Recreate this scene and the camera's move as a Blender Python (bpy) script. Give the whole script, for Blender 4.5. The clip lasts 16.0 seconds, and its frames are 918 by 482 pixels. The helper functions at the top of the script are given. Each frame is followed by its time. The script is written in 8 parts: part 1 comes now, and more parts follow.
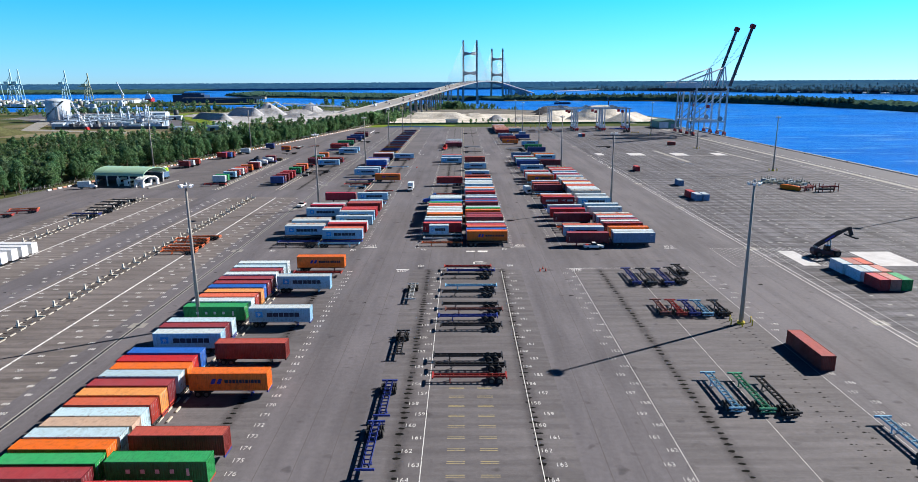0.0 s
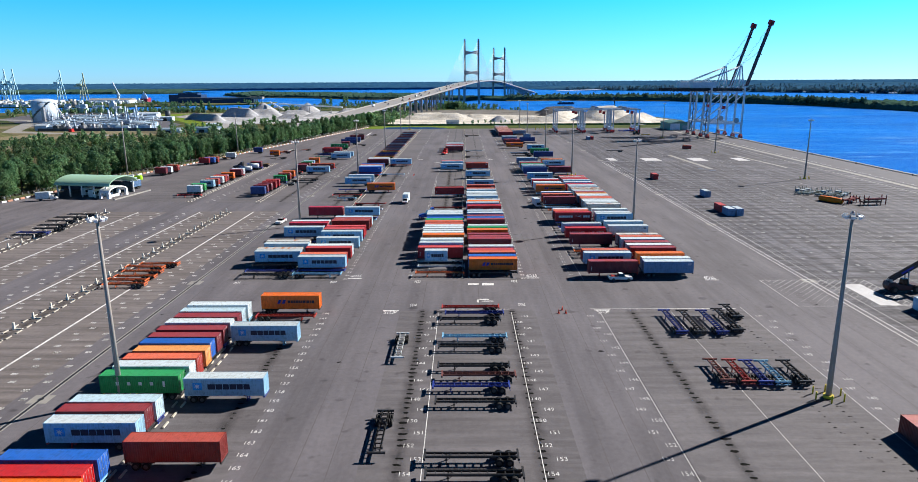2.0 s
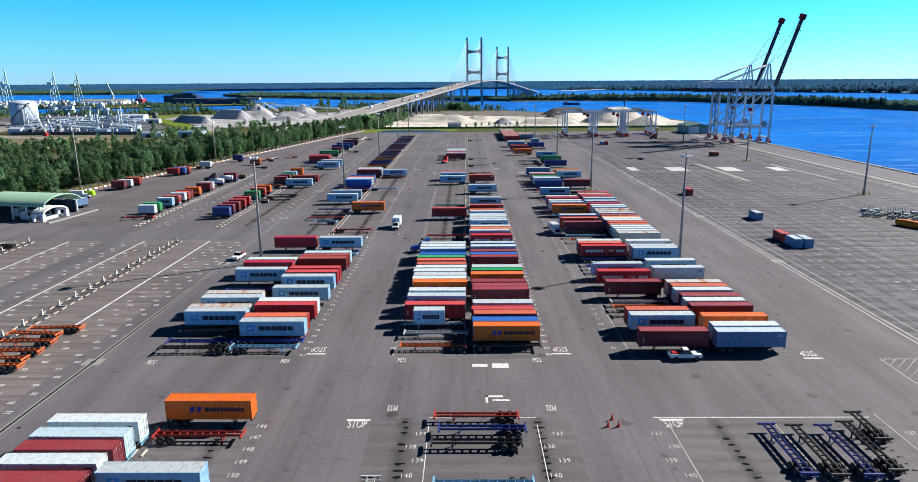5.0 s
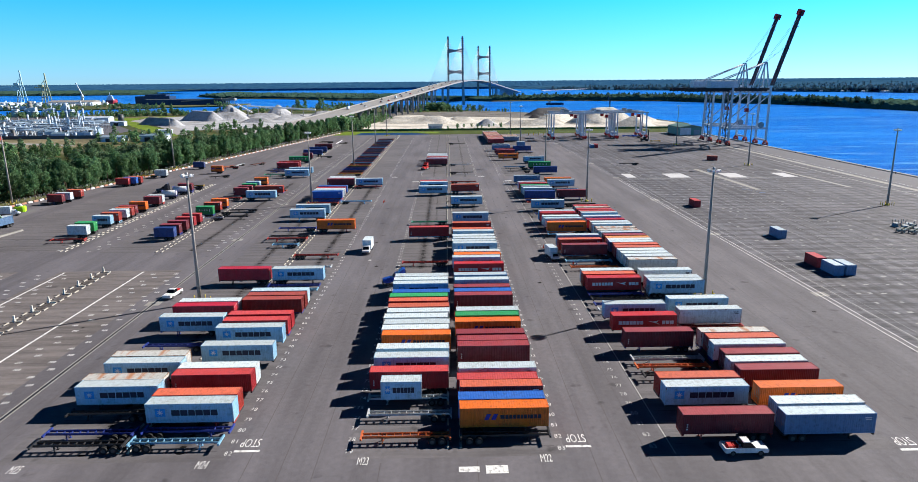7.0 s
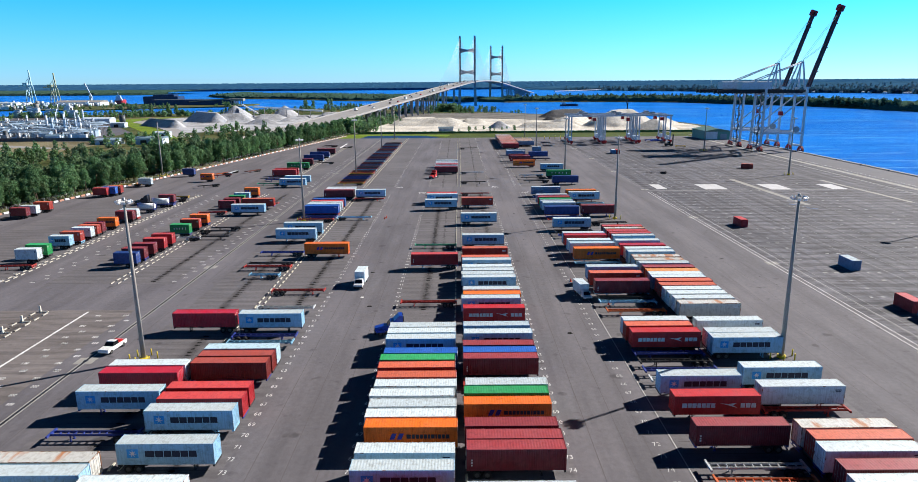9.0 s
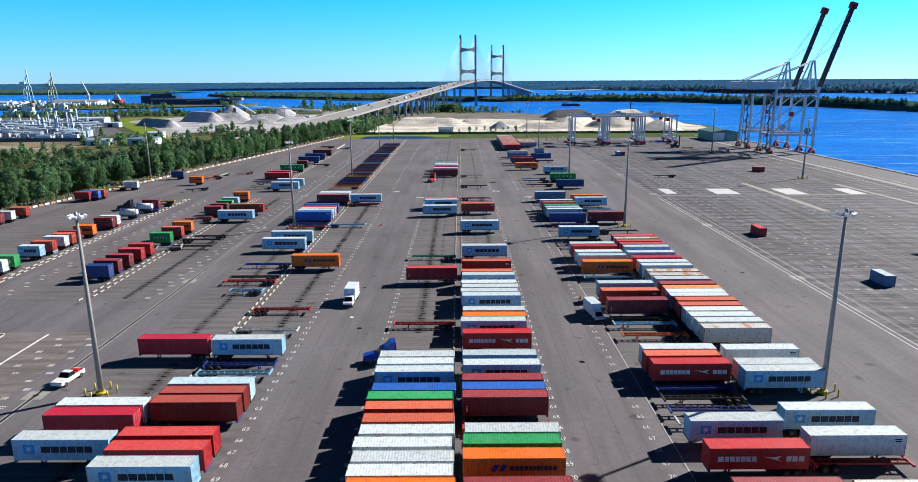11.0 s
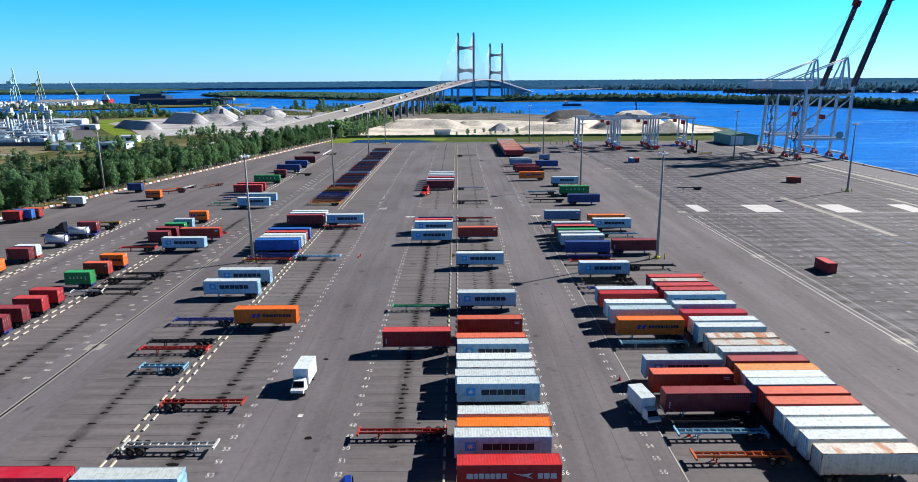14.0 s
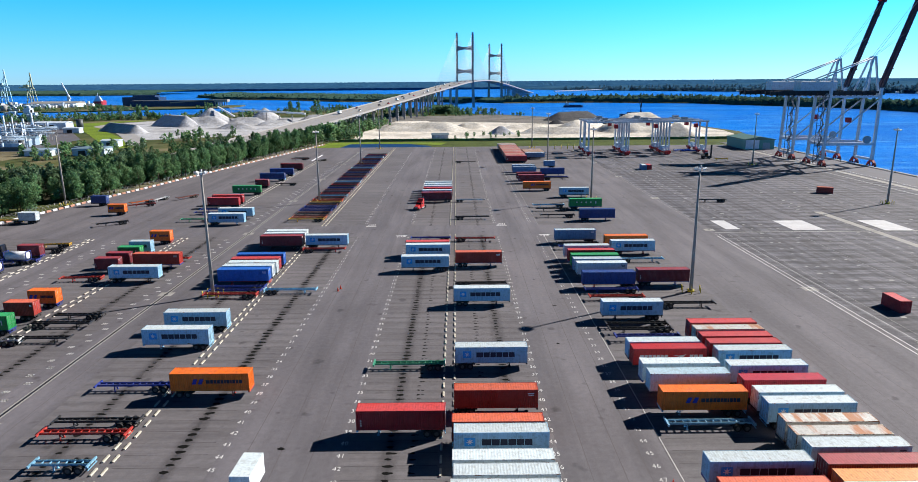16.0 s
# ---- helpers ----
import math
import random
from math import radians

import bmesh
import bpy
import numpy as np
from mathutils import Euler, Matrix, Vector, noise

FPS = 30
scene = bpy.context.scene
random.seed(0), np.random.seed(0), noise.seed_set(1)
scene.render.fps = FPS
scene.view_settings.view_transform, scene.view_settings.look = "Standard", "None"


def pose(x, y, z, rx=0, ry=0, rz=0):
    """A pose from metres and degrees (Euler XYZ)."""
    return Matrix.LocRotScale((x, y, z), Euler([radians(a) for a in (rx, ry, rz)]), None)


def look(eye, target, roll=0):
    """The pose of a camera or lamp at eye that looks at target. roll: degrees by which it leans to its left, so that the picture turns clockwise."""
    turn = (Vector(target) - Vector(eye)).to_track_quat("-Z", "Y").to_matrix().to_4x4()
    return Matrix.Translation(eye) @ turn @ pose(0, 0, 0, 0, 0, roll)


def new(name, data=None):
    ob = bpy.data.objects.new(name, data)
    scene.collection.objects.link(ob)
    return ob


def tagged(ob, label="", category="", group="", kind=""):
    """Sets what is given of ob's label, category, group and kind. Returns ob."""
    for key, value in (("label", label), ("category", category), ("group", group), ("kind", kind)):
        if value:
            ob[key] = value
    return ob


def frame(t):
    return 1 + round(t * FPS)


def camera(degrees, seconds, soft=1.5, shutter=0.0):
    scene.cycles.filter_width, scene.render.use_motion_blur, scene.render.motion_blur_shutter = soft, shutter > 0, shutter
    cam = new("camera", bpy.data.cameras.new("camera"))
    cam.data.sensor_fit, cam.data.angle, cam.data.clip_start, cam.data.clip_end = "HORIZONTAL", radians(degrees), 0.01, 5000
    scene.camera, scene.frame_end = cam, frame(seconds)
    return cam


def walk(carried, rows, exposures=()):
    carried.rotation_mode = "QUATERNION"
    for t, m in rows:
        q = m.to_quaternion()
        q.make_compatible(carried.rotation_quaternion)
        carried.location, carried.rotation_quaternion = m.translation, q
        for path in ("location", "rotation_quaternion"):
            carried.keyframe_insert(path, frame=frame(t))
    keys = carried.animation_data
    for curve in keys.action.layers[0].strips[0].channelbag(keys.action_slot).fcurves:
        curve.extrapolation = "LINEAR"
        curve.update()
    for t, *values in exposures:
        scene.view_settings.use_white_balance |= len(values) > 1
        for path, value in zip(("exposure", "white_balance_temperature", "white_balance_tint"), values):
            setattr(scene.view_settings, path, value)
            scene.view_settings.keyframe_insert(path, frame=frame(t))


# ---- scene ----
cam = camera(69.3, 16.0, 0.7)
METRES, EYE, TILT, LEAN, TURN = 227.2, 47.5, 0.3, 0.0, 0.3
ROWS = [
    (0.0, 0.0, 0.0, 0.0, -0.07, -13.79, 0.3),
    (0.5, 0.0002, 0.0342, -0.0001, -0.05, -13.85, 0.3),
    (1.0, 0.0005, 0.0705, -0.0004, -0.02, -13.84, 0.31),
    (1.5, 0.0007, 0.1064, -0.0007, 0.01, -13.83, 0.31),
    (2.0, 0.0008, 0.1419, -0.0009, 0.04, -13.82, 0.32),
    (2.5, 0.0012, 0.1769, -0.001, 0.07, -13.81, 0.32),
    (3.0, 0.0014, 0.2117, -0.0017, 0.1, -13.79, 0.34),
    (3.5, 0.0016, 0.2458, -0.0015, 0.13, -13.8, 0.35),
    (4.0, 0.0016, 0.2801, -0.0015, 0.16, -13.81, 0.36),
    (6.5, 0.0026, 0.4532, -0.0027, 0.33, -13.83, 0.41),
    (6.8, 0.0027, 0.4741, -0.0028, 0.28, -13.84, 0.42),
    (6.9, 0.0028, 0.481, -0.0028, -0.52, -13.85, 0.45),
    (7.0, 0.0029, 0.488, -0.0029, -1.34, -13.85, 0.49),
    (7.1, 0.0031, 0.4948, -0.0029, -1.58, -13.85, 0.49),
    (7.2, 0.0033, 0.5017, -0.0029, -1.58, -13.85, 0.48),
    (7.3, 0.0036, 0.5085, -0.0029, -1.34, -13.84, 0.46),
    (7.4, 0.0039, 0.5154, -0.0029, -0.72, -13.84, 0.44),
    (7.5, 0.0042, 0.5222, -0.0029, -0.42, -13.84, 0.43),
    (8.0, 0.0048, 0.5566, -0.0031, -0.39, -13.83, 0.43),
    (8.5, 0.0057, 0.5922, -0.0032, -0.38, -13.87, 0.44),
    (9.0, 0.0063, 0.6288, -0.0032, -0.34, -13.81, 0.41),
    (11.5, 0.0081, 0.7039, -0.0044, -0.29, -13.85, 0.33),
    (12.0, 0.0087, 0.7268, -0.0046, -0.32, -13.85, 0.35),
    (12.5, 0.0096, 0.7653, -0.0046, -0.4, -13.89, 0.41),
    (13.0, 0.0103, 0.8164, -0.0041, -0.43, -13.88, 0.4),
    (13.5, 0.0113, 0.849, -0.0051, -0.42, -13.87, 0.33),
    (14.0, 0.0118, 0.8733, -0.0052, -0.45, -13.9, 0.37),
    (14.5, 0.0121, 0.9024, -0.0052, -0.5, -13.94, 0.41),
    (15.0, 0.0127, 0.9353, -0.0053, -0.52, -13.89, 0.43),
    (15.5, 0.0134, 0.9679, -0.0053, -0.53, -13.86, 0.43),
    (16.0, 0.0142, 0.9998, -0.0055, -0.54, -13.83, 0.44),
]
walk(cam, [(t, pose(0, 0, EYE, TILT, LEAN, TURN) @ pose(METRES * x, METRES * y, METRES * z, 90 + pitch, roll, yaw)) for t, x, y, z, yaw, pitch, roll in ROWS],
     [(0.0, 0.86), (16.0, 0.86)])

# ------------------------------------------------------------------ world and sun
world = bpy.data.worlds.new("world")
scene.world = world
world.use_nodes = True
wt = world.node_tree
wt.nodes.clear()
w_out = wt.nodes.new("ShaderNodeOutputWorld")
w_bg = wt.nodes.new("ShaderNodeBackground")
w_sky = wt.nodes.new("ShaderNodeTexSky")
w_sky.sky_type = "NISHITA"
w_sky.sun_disc = False
w_sky.sun_elevation = radians(31.5)
w_sky.sun_rotation = radians(60.4)
w_sky.altitude = 0.0
w_sky.air_density = 1.0
w_sky.dust_density = 0.05
w_sky.ozone_density = 2.0
w_bg.inputs["Strength"].default_value = 0.066
# Tint by elevation; the unseen upper sky is darkened to deepen the shade.
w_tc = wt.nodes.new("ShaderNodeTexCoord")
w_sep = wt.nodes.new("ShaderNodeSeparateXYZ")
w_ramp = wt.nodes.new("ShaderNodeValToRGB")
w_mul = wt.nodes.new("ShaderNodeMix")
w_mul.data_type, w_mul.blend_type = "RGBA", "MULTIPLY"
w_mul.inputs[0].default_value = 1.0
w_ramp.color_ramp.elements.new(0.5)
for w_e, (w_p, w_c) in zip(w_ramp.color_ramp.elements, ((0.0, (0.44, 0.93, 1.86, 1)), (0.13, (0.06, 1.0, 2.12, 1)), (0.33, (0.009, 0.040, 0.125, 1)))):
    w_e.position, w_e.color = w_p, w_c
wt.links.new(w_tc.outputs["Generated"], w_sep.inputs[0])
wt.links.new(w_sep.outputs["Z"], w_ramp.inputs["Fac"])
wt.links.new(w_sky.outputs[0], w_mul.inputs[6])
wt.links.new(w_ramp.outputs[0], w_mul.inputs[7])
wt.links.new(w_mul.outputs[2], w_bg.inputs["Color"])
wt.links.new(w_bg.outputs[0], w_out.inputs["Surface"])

sun = new("sun", bpy.data.lights.new("sun", "SUN"))
sun.data.energy = 5.0
sun.data.angle = radians(0.53)
sun.data.color = (1.0, 0.945, 0.875)
sun.matrix_world = look((405, 230, 285), (0, 0, 0))


# ------------------------------------------------------------------ materials
def shade(name, rough=0.7, metal=0.0, spec=0.5):
    m = bpy.data.materials.new(name)
    m.use_nodes = True
    b = m.node_tree.nodes["Principled BSDF"]
    b.inputs["Roughness"].default_value = rough
    b.inputs["Metallic"].default_value = metal
    b.inputs["Specular IOR Level"].default_value = spec
    return m, m.node_tree.nodes, m.node_tree.links, b


def coords(nd, lk, scale=(1, 1, 1), kind="Object"):
    c = nd.new("ShaderNodeTexCoord")
    mp = nd.new("ShaderNodeMapping")
    mp.inputs["Scale"].default_value = scale
    lk.new(c.outputs[kind], mp.inputs["Vector"])
    return mp.outputs["Vector"]


def noise_tex(nd, lk, vec, scale, detail=3.0, rough=0.55):
    n = nd.new("ShaderNodeTexNoise")
    n.inputs["Scale"].default_value = scale
    n.inputs["Detail"].default_value = detail
    n.inputs["Roughness"].default_value = rough
    lk.new(vec, n.inputs["Vector"])
    return n.outputs["Fac"]


def ramp(nd, lk, fac, stops):
    r = nd.new("ShaderNodeValToRGB")
    while len(r.color_ramp.elements) < len(stops):
        r.color_ramp.elements.new(0.5)
    for e, (p, c) in zip(r.color_ramp.elements, stops):
        e.position, e.color = p, (*c, 1.0) if len(c) == 3 else c
    lk.new(fac, r.inputs["Fac"])
    return r.outputs["Color"]


def mix(nd, lk, a, b, fac, mode="MIX"):
    n = nd.new("ShaderNodeMix")
    n.data_type, n.blend_type = "RGBA", mode
    for value, key in ((fac, 0), (a, 6), (b, 7)):
        if isinstance(value, (int, float)):
            n.inputs[key].default_value = value
        elif isinstance(value, tuple):
            n.inputs[key].default_value = (*value, 1.0)
        else:
            lk.new(value, n.inputs[key])
    return n.outputs[2]


def bump(nd, lk, b, fac, strength=0.3, dist=0.02):
    n = nd.new("ShaderNodeBump")
    n.inputs["Strength"].default_value = strength
    n.inputs["Distance"].default_value = dist
    lk.new(fac, n.inputs["Height"])
    lk.new(n.outputs[0], b.inputs["Normal"])


def grey(v):
    return (v, v, v)


def asphalt_mat(name, base, dark, streak, streaky=0.75, lanes=None, stalls=0.0, depth=0.5):
    """Worn asphalt: fine grain, broad patches, tyre streaks that run along the lanes or across them."""
    m, nd, lk, b = shade(name, 0.85, 0, 0.25)
    v = coords(nd, lk)
    broad = noise_tex(nd, lk, v, 0.035, 5, 0.6)
    c = ramp(nd, lk, broad, [(0.3, dark), (0.62, base)])
    vs = coords(nd, lk, streak)
    s = noise_tex(nd, lk, vs, 1.0, 4, 0.65)
    c = mix(nd, lk, c, ramp(nd, lk, s, [(0.36, grey(0.50)), (0.60, grey(1.08))]), streaky, "MULTIPLY")
    if lanes:
        band = noise_tex(nd, lk, coords(nd, lk, lanes), 1.0, 3, 0.6)
        c = mix(nd, lk, c, ramp(nd, lk, band, [(0.36, grey(0.55)), (0.60, grey(1.15))]), 0.85, "MULTIPLY")
    if stalls:
        wv = nd.new("ShaderNodeTexWave")
        wv.bands_direction = "Y"
        wv.inputs["Scale"].default_value = 2 * math.pi / (20 * stalls)
        wv.inputs["Distortion"].default_value = 1.6
        wv.inputs["Detail"].default_value = 3.0
        wv.inputs["Detail Scale"].default_value = 3.0
        lk.new(v, wv.inputs["Vector"])
        used = noise_tex(nd, lk, coords(nd, lk, (0.09, 0.03, 1)), 1.0, 3, 0.6)
        dirt = ramp(nd, lk, wv.outputs["Fac"], [(0.15, grey(0.45)), (0.62, grey(1.08))])
        c = mix(nd, lk, c, mix(nd, lk, (1.0, 1.0, 1.0), dirt, ramp(nd, lk, used, [(0.34, grey(0.15)), (0.6, grey(1.0))])), depth, "MULTIPLY")
    worn = noise_tex(nd, lk, v, 1.1, 4, 0.7)
    c = mix(nd, lk, c, ramp(nd, lk, worn, [(0.3, grey(0.80)), (0.7, grey(1.12))]), 0.7, "MULTIPLY")
    grain = noise_tex(nd, lk, v, 9.0, 2)
    c = mix(nd, lk, c, ramp(nd, lk, grain, [(0.3, grey(0.75)), (0.7, grey(1.18))]), 0.7, "MULTIPLY")
    spots = noise_tex(nd, lk, v, 0.33, 3, 0.4)
    c = mix(nd, lk, c, ramp(nd, lk, spots, [(0.26, grey(0.45)), (0.34, grey(1.0))]), 0.7, "MULTIPLY")
    lk.new(c, b.inputs["Base Color"])
    bump(nd, lk, b, grain, 0.15, 0.01)
    return m


def concrete_mat(name, base, rough=0.8):
    m, nd, lk, b = shade(name, rough, 0, 0.3)
    v = coords(nd, lk)
    n1 = noise_tex(nd, lk, v, 0.25, 5, 0.65)
    n2 = noise_tex(nd, lk, v, 6.0, 3)
    c = ramp(nd, lk, n1, [(0.3, tuple(x * 0.72 for x in base)), (0.7, base)])
    c = mix(nd, lk, c, ramp(nd, lk, n2, [(0.3, grey(0.85)), (0.7, grey(1.06))]), 0.8, "MULTIPLY")
    lk.new(c, b.inputs["Base Color"])
    bump(nd, lk, b, n2, 0.2, 0.01)
    return m


def road_paint_mat(name, base):
    """Road paint, worn through to the asphalt in places."""
    m, nd, lk, b = shade(name, 0.7)
    v = coords(nd, lk)
    n = noise_tex(nd, lk, v, 1.7, 5, 0.7)
    c = ramp(nd, lk, n, [(0.34, grey(0.2)), (0.5, base)])
    lk.new(c, b.inputs["Base Color"])
    return m


def steel_paint_mat(name, base, rust=0.35, rough=0.5, bands=False):
    """Painted steel: fading by object, streaks down the sides, patches of rust."""
    m, nd, lk, b = shade(name, rough, 0.0, 0.4)
    v = coords(nd, lk)
    info = nd.new("ShaderNodeObjectInfo")
    off = nd.new("ShaderNodeVectorMath")
    off.operation = "MULTIPLY_ADD"
    off.inputs[1].default_value = (1, 1, 1)
    comb = nd.new("ShaderNodeCombineXYZ")
    sc = nd.new("ShaderNodeMath")
    sc.operation = "MULTIPLY"
    sc.inputs[1].default_value = 90.0
    lk.new(info.outputs["Random"], sc.inputs[0])
    for k in range(3):
        lk.new(sc.outputs[0], comb.inputs[k])
    lk.new(v, off.inputs[0])
    lk.new(comb.outputs[0], off.inputs[2])
    vv = off.outputs[0]
    fade = noise_tex(nd, lk, vv, 0.45, 4, 0.6)
    pale = tuple(min(0.9, x * 0.92 + 0.03) for x in base)
    c = ramp(nd, lk, fade, [(0.35, base), (0.75, pale)])
    st = nd.new("ShaderNodeMapping")
    st.inputs["Scale"].default_value = (5.0, 1.2, 0.35)
    lk.new(vv, st.inputs["Vector"])
    streaks = noise_tex(nd, lk, st.outputs[0], 1.0, 4, 0.7)
    c = mix(nd, lk, c, ramp(nd, lk, streaks, [(0.33, grey(0.72)), (0.55, grey(1.0))]), 0.8, "MULTIPLY")
    grime = noise_tex(nd, lk, vv, 1.6, 5, 0.7)
    c = mix(nd, lk, c, ramp(nd, lk, grime, [(0.36, (0.55, 0.52, 0.48)), (0.5, grey(1.0))]), 0.55, "MULTIPLY")
    tone = nd.new("ShaderNodeHueSaturation")
    val = nd.new("ShaderNodeMapRange")
    val.inputs[3].default_value, val.inputs[4].default_value = 0.84, 1.14
    lk.new(info.outputs["Random"], val.inputs[0])
    lk.new(val.outputs[0], tone.inputs["Value"])
    lk.new(c, tone.inputs["Color"])
    c = tone.outputs[0]
    patch = noise_tex(nd, lk, vv, 0.9, 6, 0.75)
    lo = 0.80 - 0.22 * rust
    c = mix(nd, lk, c, (0.17, 0.065, 0.025), ramp(nd, lk, patch, [(lo, grey(0)), (lo + 0.07, grey(1))]))
    if bands:
        bd = nd.new("ShaderNodeMapping")
        bd.inputs["Scale"].default_value = (0.55, 0.10, 0.5)
        lk.new(vv, bd.inputs["Vector"])
        run = noise_tex(nd, lk, bd.outputs[0], 1.0, 5, 0.6)
        c = mix(nd, lk, c, (0.42, 0.16, 0.05), ramp(nd, lk, run, [(0.50, grey(0)), (0.60, grey(0.9))]))
    lk.new(c, b.inputs["Base Color"])
    return m


def plain_mat(name, base, rough=0.6, metal=0.0, spec=0.4):
    m, nd, lk, b = shade(name, rough, metal, spec)
    v = coords(nd, lk)
    n = noise_tex(nd, lk, v, 3.0, 4)
    lk.new(ramp(nd, lk, n, [(0.3, tuple(x * 0.75 for x in base)), (0.7, base)]), b.inputs["Base Color"])
    return m


def ground_mat():
    m, nd, lk, b = shade("scrub_ground", 0.95, 0, 0.1)
    v = coords(nd, lk)
    n1 = noise_tex(nd, lk, v, 0.012, 6, 0.6)
    n2 = noise_tex(nd, lk, v, 0.25, 4, 0.6)
    c = ramp(nd, lk, n1, [(0.36, (0.035, 0.06, 0.018)), (0.5, (0.09, 0.1, 0.035)), (0.66, (0.25, 0.21, 0.14))])
    c = mix(nd, lk, c, ramp(nd, lk, n2, [(0.3, grey(0.6)), (0.7, grey(1.15))]), 0.8, "MULTIPLY")
    lk.new(c, b.inputs["Base Color"])
    return m


def sand_mat(name, base, deep=0.55):
    m, nd, lk, b = shade(name, 0.95, 0, 0.1)
    v = coords(nd, lk)
    n1 = noise_tex(nd, lk, v, 0.03, 6, 0.65)
    n2 = noise_tex(nd, lk, v, 0.45, 6, 0.7)
    c = ramp(nd, lk, n1, [(0.36, tuple(x * deep for x in base)), (0.55, base)])
    c = mix(nd, lk, c, ramp(nd, lk, n2, [(0.3, grey(0.55)), (0.65, grey(1.08))]), 0.85, "MULTIPLY")
    lk.new(c, b.inputs["Base Color"])
    bump(nd, lk, b, n2, 0.6, 0.5)
    return m


def water_mat():
    m, nd, lk, b = shade("river_water", 0.32, 0, 0.02)
    v = coords(nd, lk, (1, 1, 1))
    v2 = coords(nd, lk, (0.25, 1.0, 1.0))
    swirl = noise_tex(nd, lk, v2, 0.008, 5, 0.6)
    c = ramp(nd, lk, swirl, [(0.35, (0.001, 0.088, 0.45)), (0.6, (0.002, 0.155, 0.62))])
    vf = coords(nd, lk, (0.035, 0.35, 1.0))
    foam = noise_tex(nd, lk, vf, 0.35, 5, 0.6)
    c = mix(nd, lk, c, (0.30, 0.55, 0.80), ramp(nd, lk, foam, [(0.58, grey(0)), (0.70, grey(0.7))]))
    gusts = noise_tex(nd, lk, coords(nd, lk, (0.010, 0.05, 1.0)), 0.8, 6, 0.7)
    c = mix(nd, lk, c, (0.13, 0.42, 0.74), ramp(nd, lk, gusts, [(0.54, grey(0)), (0.70, grey(0.55))]))
    lk.new(c, b.inputs["Base Color"])
    chop = noise_tex(nd, lk, v, 0.3, 4, 0.7)
    bump(nd, lk, b, chop, 0.9, 1.2)
    return m


def foliage_mat(name, dark, light):
    m, nd, lk, b = shade(name, 0.8, 0, 0.04)
    geo = nd.new("ShaderNodeNewGeometry")
    info = nd.new("ShaderNodeObjectInfo")
    c = ramp(nd, lk, geo.outputs["Random Per Island"], [(0.0, dark), (1.0, light)])
    hs = nd.new("ShaderNodeHueSaturation")
    val = nd.new("ShaderNodeMapRange")
    val.inputs[3].default_value, val.inputs[4].default_value = 0.75, 1.5
    lk.new(info.outputs["Random"], val.inputs[0])
    hue = nd.new("ShaderNodeMapRange")
    hue.inputs[3].default_value, hue.inputs[4].default_value = 0.515, 0.465
    mottle = noise_tex(nd, lk, coords(nd, lk), 0.11, 3, 0.6)
    lk.new(mottle, hue.inputs[0])
    hue.inputs[1].default_value, hue.inputs[2].default_value = 0.3, 0.7
    lk.new(hue.outputs[0], hs.inputs["Hue"])
    dry = nd.new("ShaderNodeMapRange")
    dry.inputs[1].default_value, dry.inputs[2].default_value = 0.42, 0.68
    dry.inputs[3].default_value, dry.inputs[4].default_value = 1.0, 0.66
    lk.new(noise_tex(nd, lk, coords(nd, lk), 0.045, 4, 0.65), dry.inputs[0])
    lk.new(dry.outputs[0], hs.inputs["Saturation"])
    lk.new(val.outputs[0], hs.inputs["Value"])
    lk.new(c, hs.inputs["Color"])
    lk.new(hs.outputs[0], b.inputs["Base Color"])
    thin = nd.new("ShaderNodeBsdfTranslucent")
    both = nd.new("ShaderNodeMixShader")
    both.inputs[0].default_value = 0.4
    lk.new(hs.outputs[0], thin.inputs["Color"])
    lk.new(b.outputs[0], both.inputs[1])
    lk.new(thin.outputs[0], both.inputs[2])
    lk.new(both.outputs[0], nd["Material Output"].inputs["Surface"])
    return m


def far_wood_mat(name, dark, light, size=0.02):
    m, nd, lk, b = shade(name, 0.95, 0, 0.0)
    v = coords(nd, lk)
    n = noise_tex(nd, lk, v, size, 6, 0.75)
    lk.new(ramp(nd, lk, n, [(0.38, dark), (0.62, light)]), b.inputs["Base Color"])
    return m


def oily_mat():
    """A band of old oil, soft at its edges and uneven along its length."""
    m, nd, lk, b = shade("old_oil_band", 0.8, 0, 0.2)
    b.inputs["Base Color"].default_value = (0.035, 0.032, 0.034, 1)
    sep = nd.new("ShaderNodeSeparateXYZ")
    lk.new(coords(nd, lk, (1, 1, 1), "Generated"), sep.inputs[0])
    across = ramp(nd, lk, sep.outputs["X"], [(0.0, grey(0)), (0.5, grey(0.5)), (1.0, grey(0))])
    uneven = noise_tex(nd, lk, coords(nd, lk, (0.9, 0.35, 1)), 1.0, 5, 0.65)
    both = nd.new("ShaderNodeMixShader")
    lk.new(mix(nd, lk, across, ramp(nd, lk, uneven, [(0.3, grey(0.15)), (0.65, grey(1.0))]), 1.0, "MULTIPLY"), both.inputs[0])
    lk.new(nd.new("ShaderNodeBsdfTransparent").outputs[0], both.inputs[1])
    lk.new(b.outputs[0], both.inputs[2])
    lk.new(both.outputs[0], nd["Material Output"].inputs["Surface"])
    return m


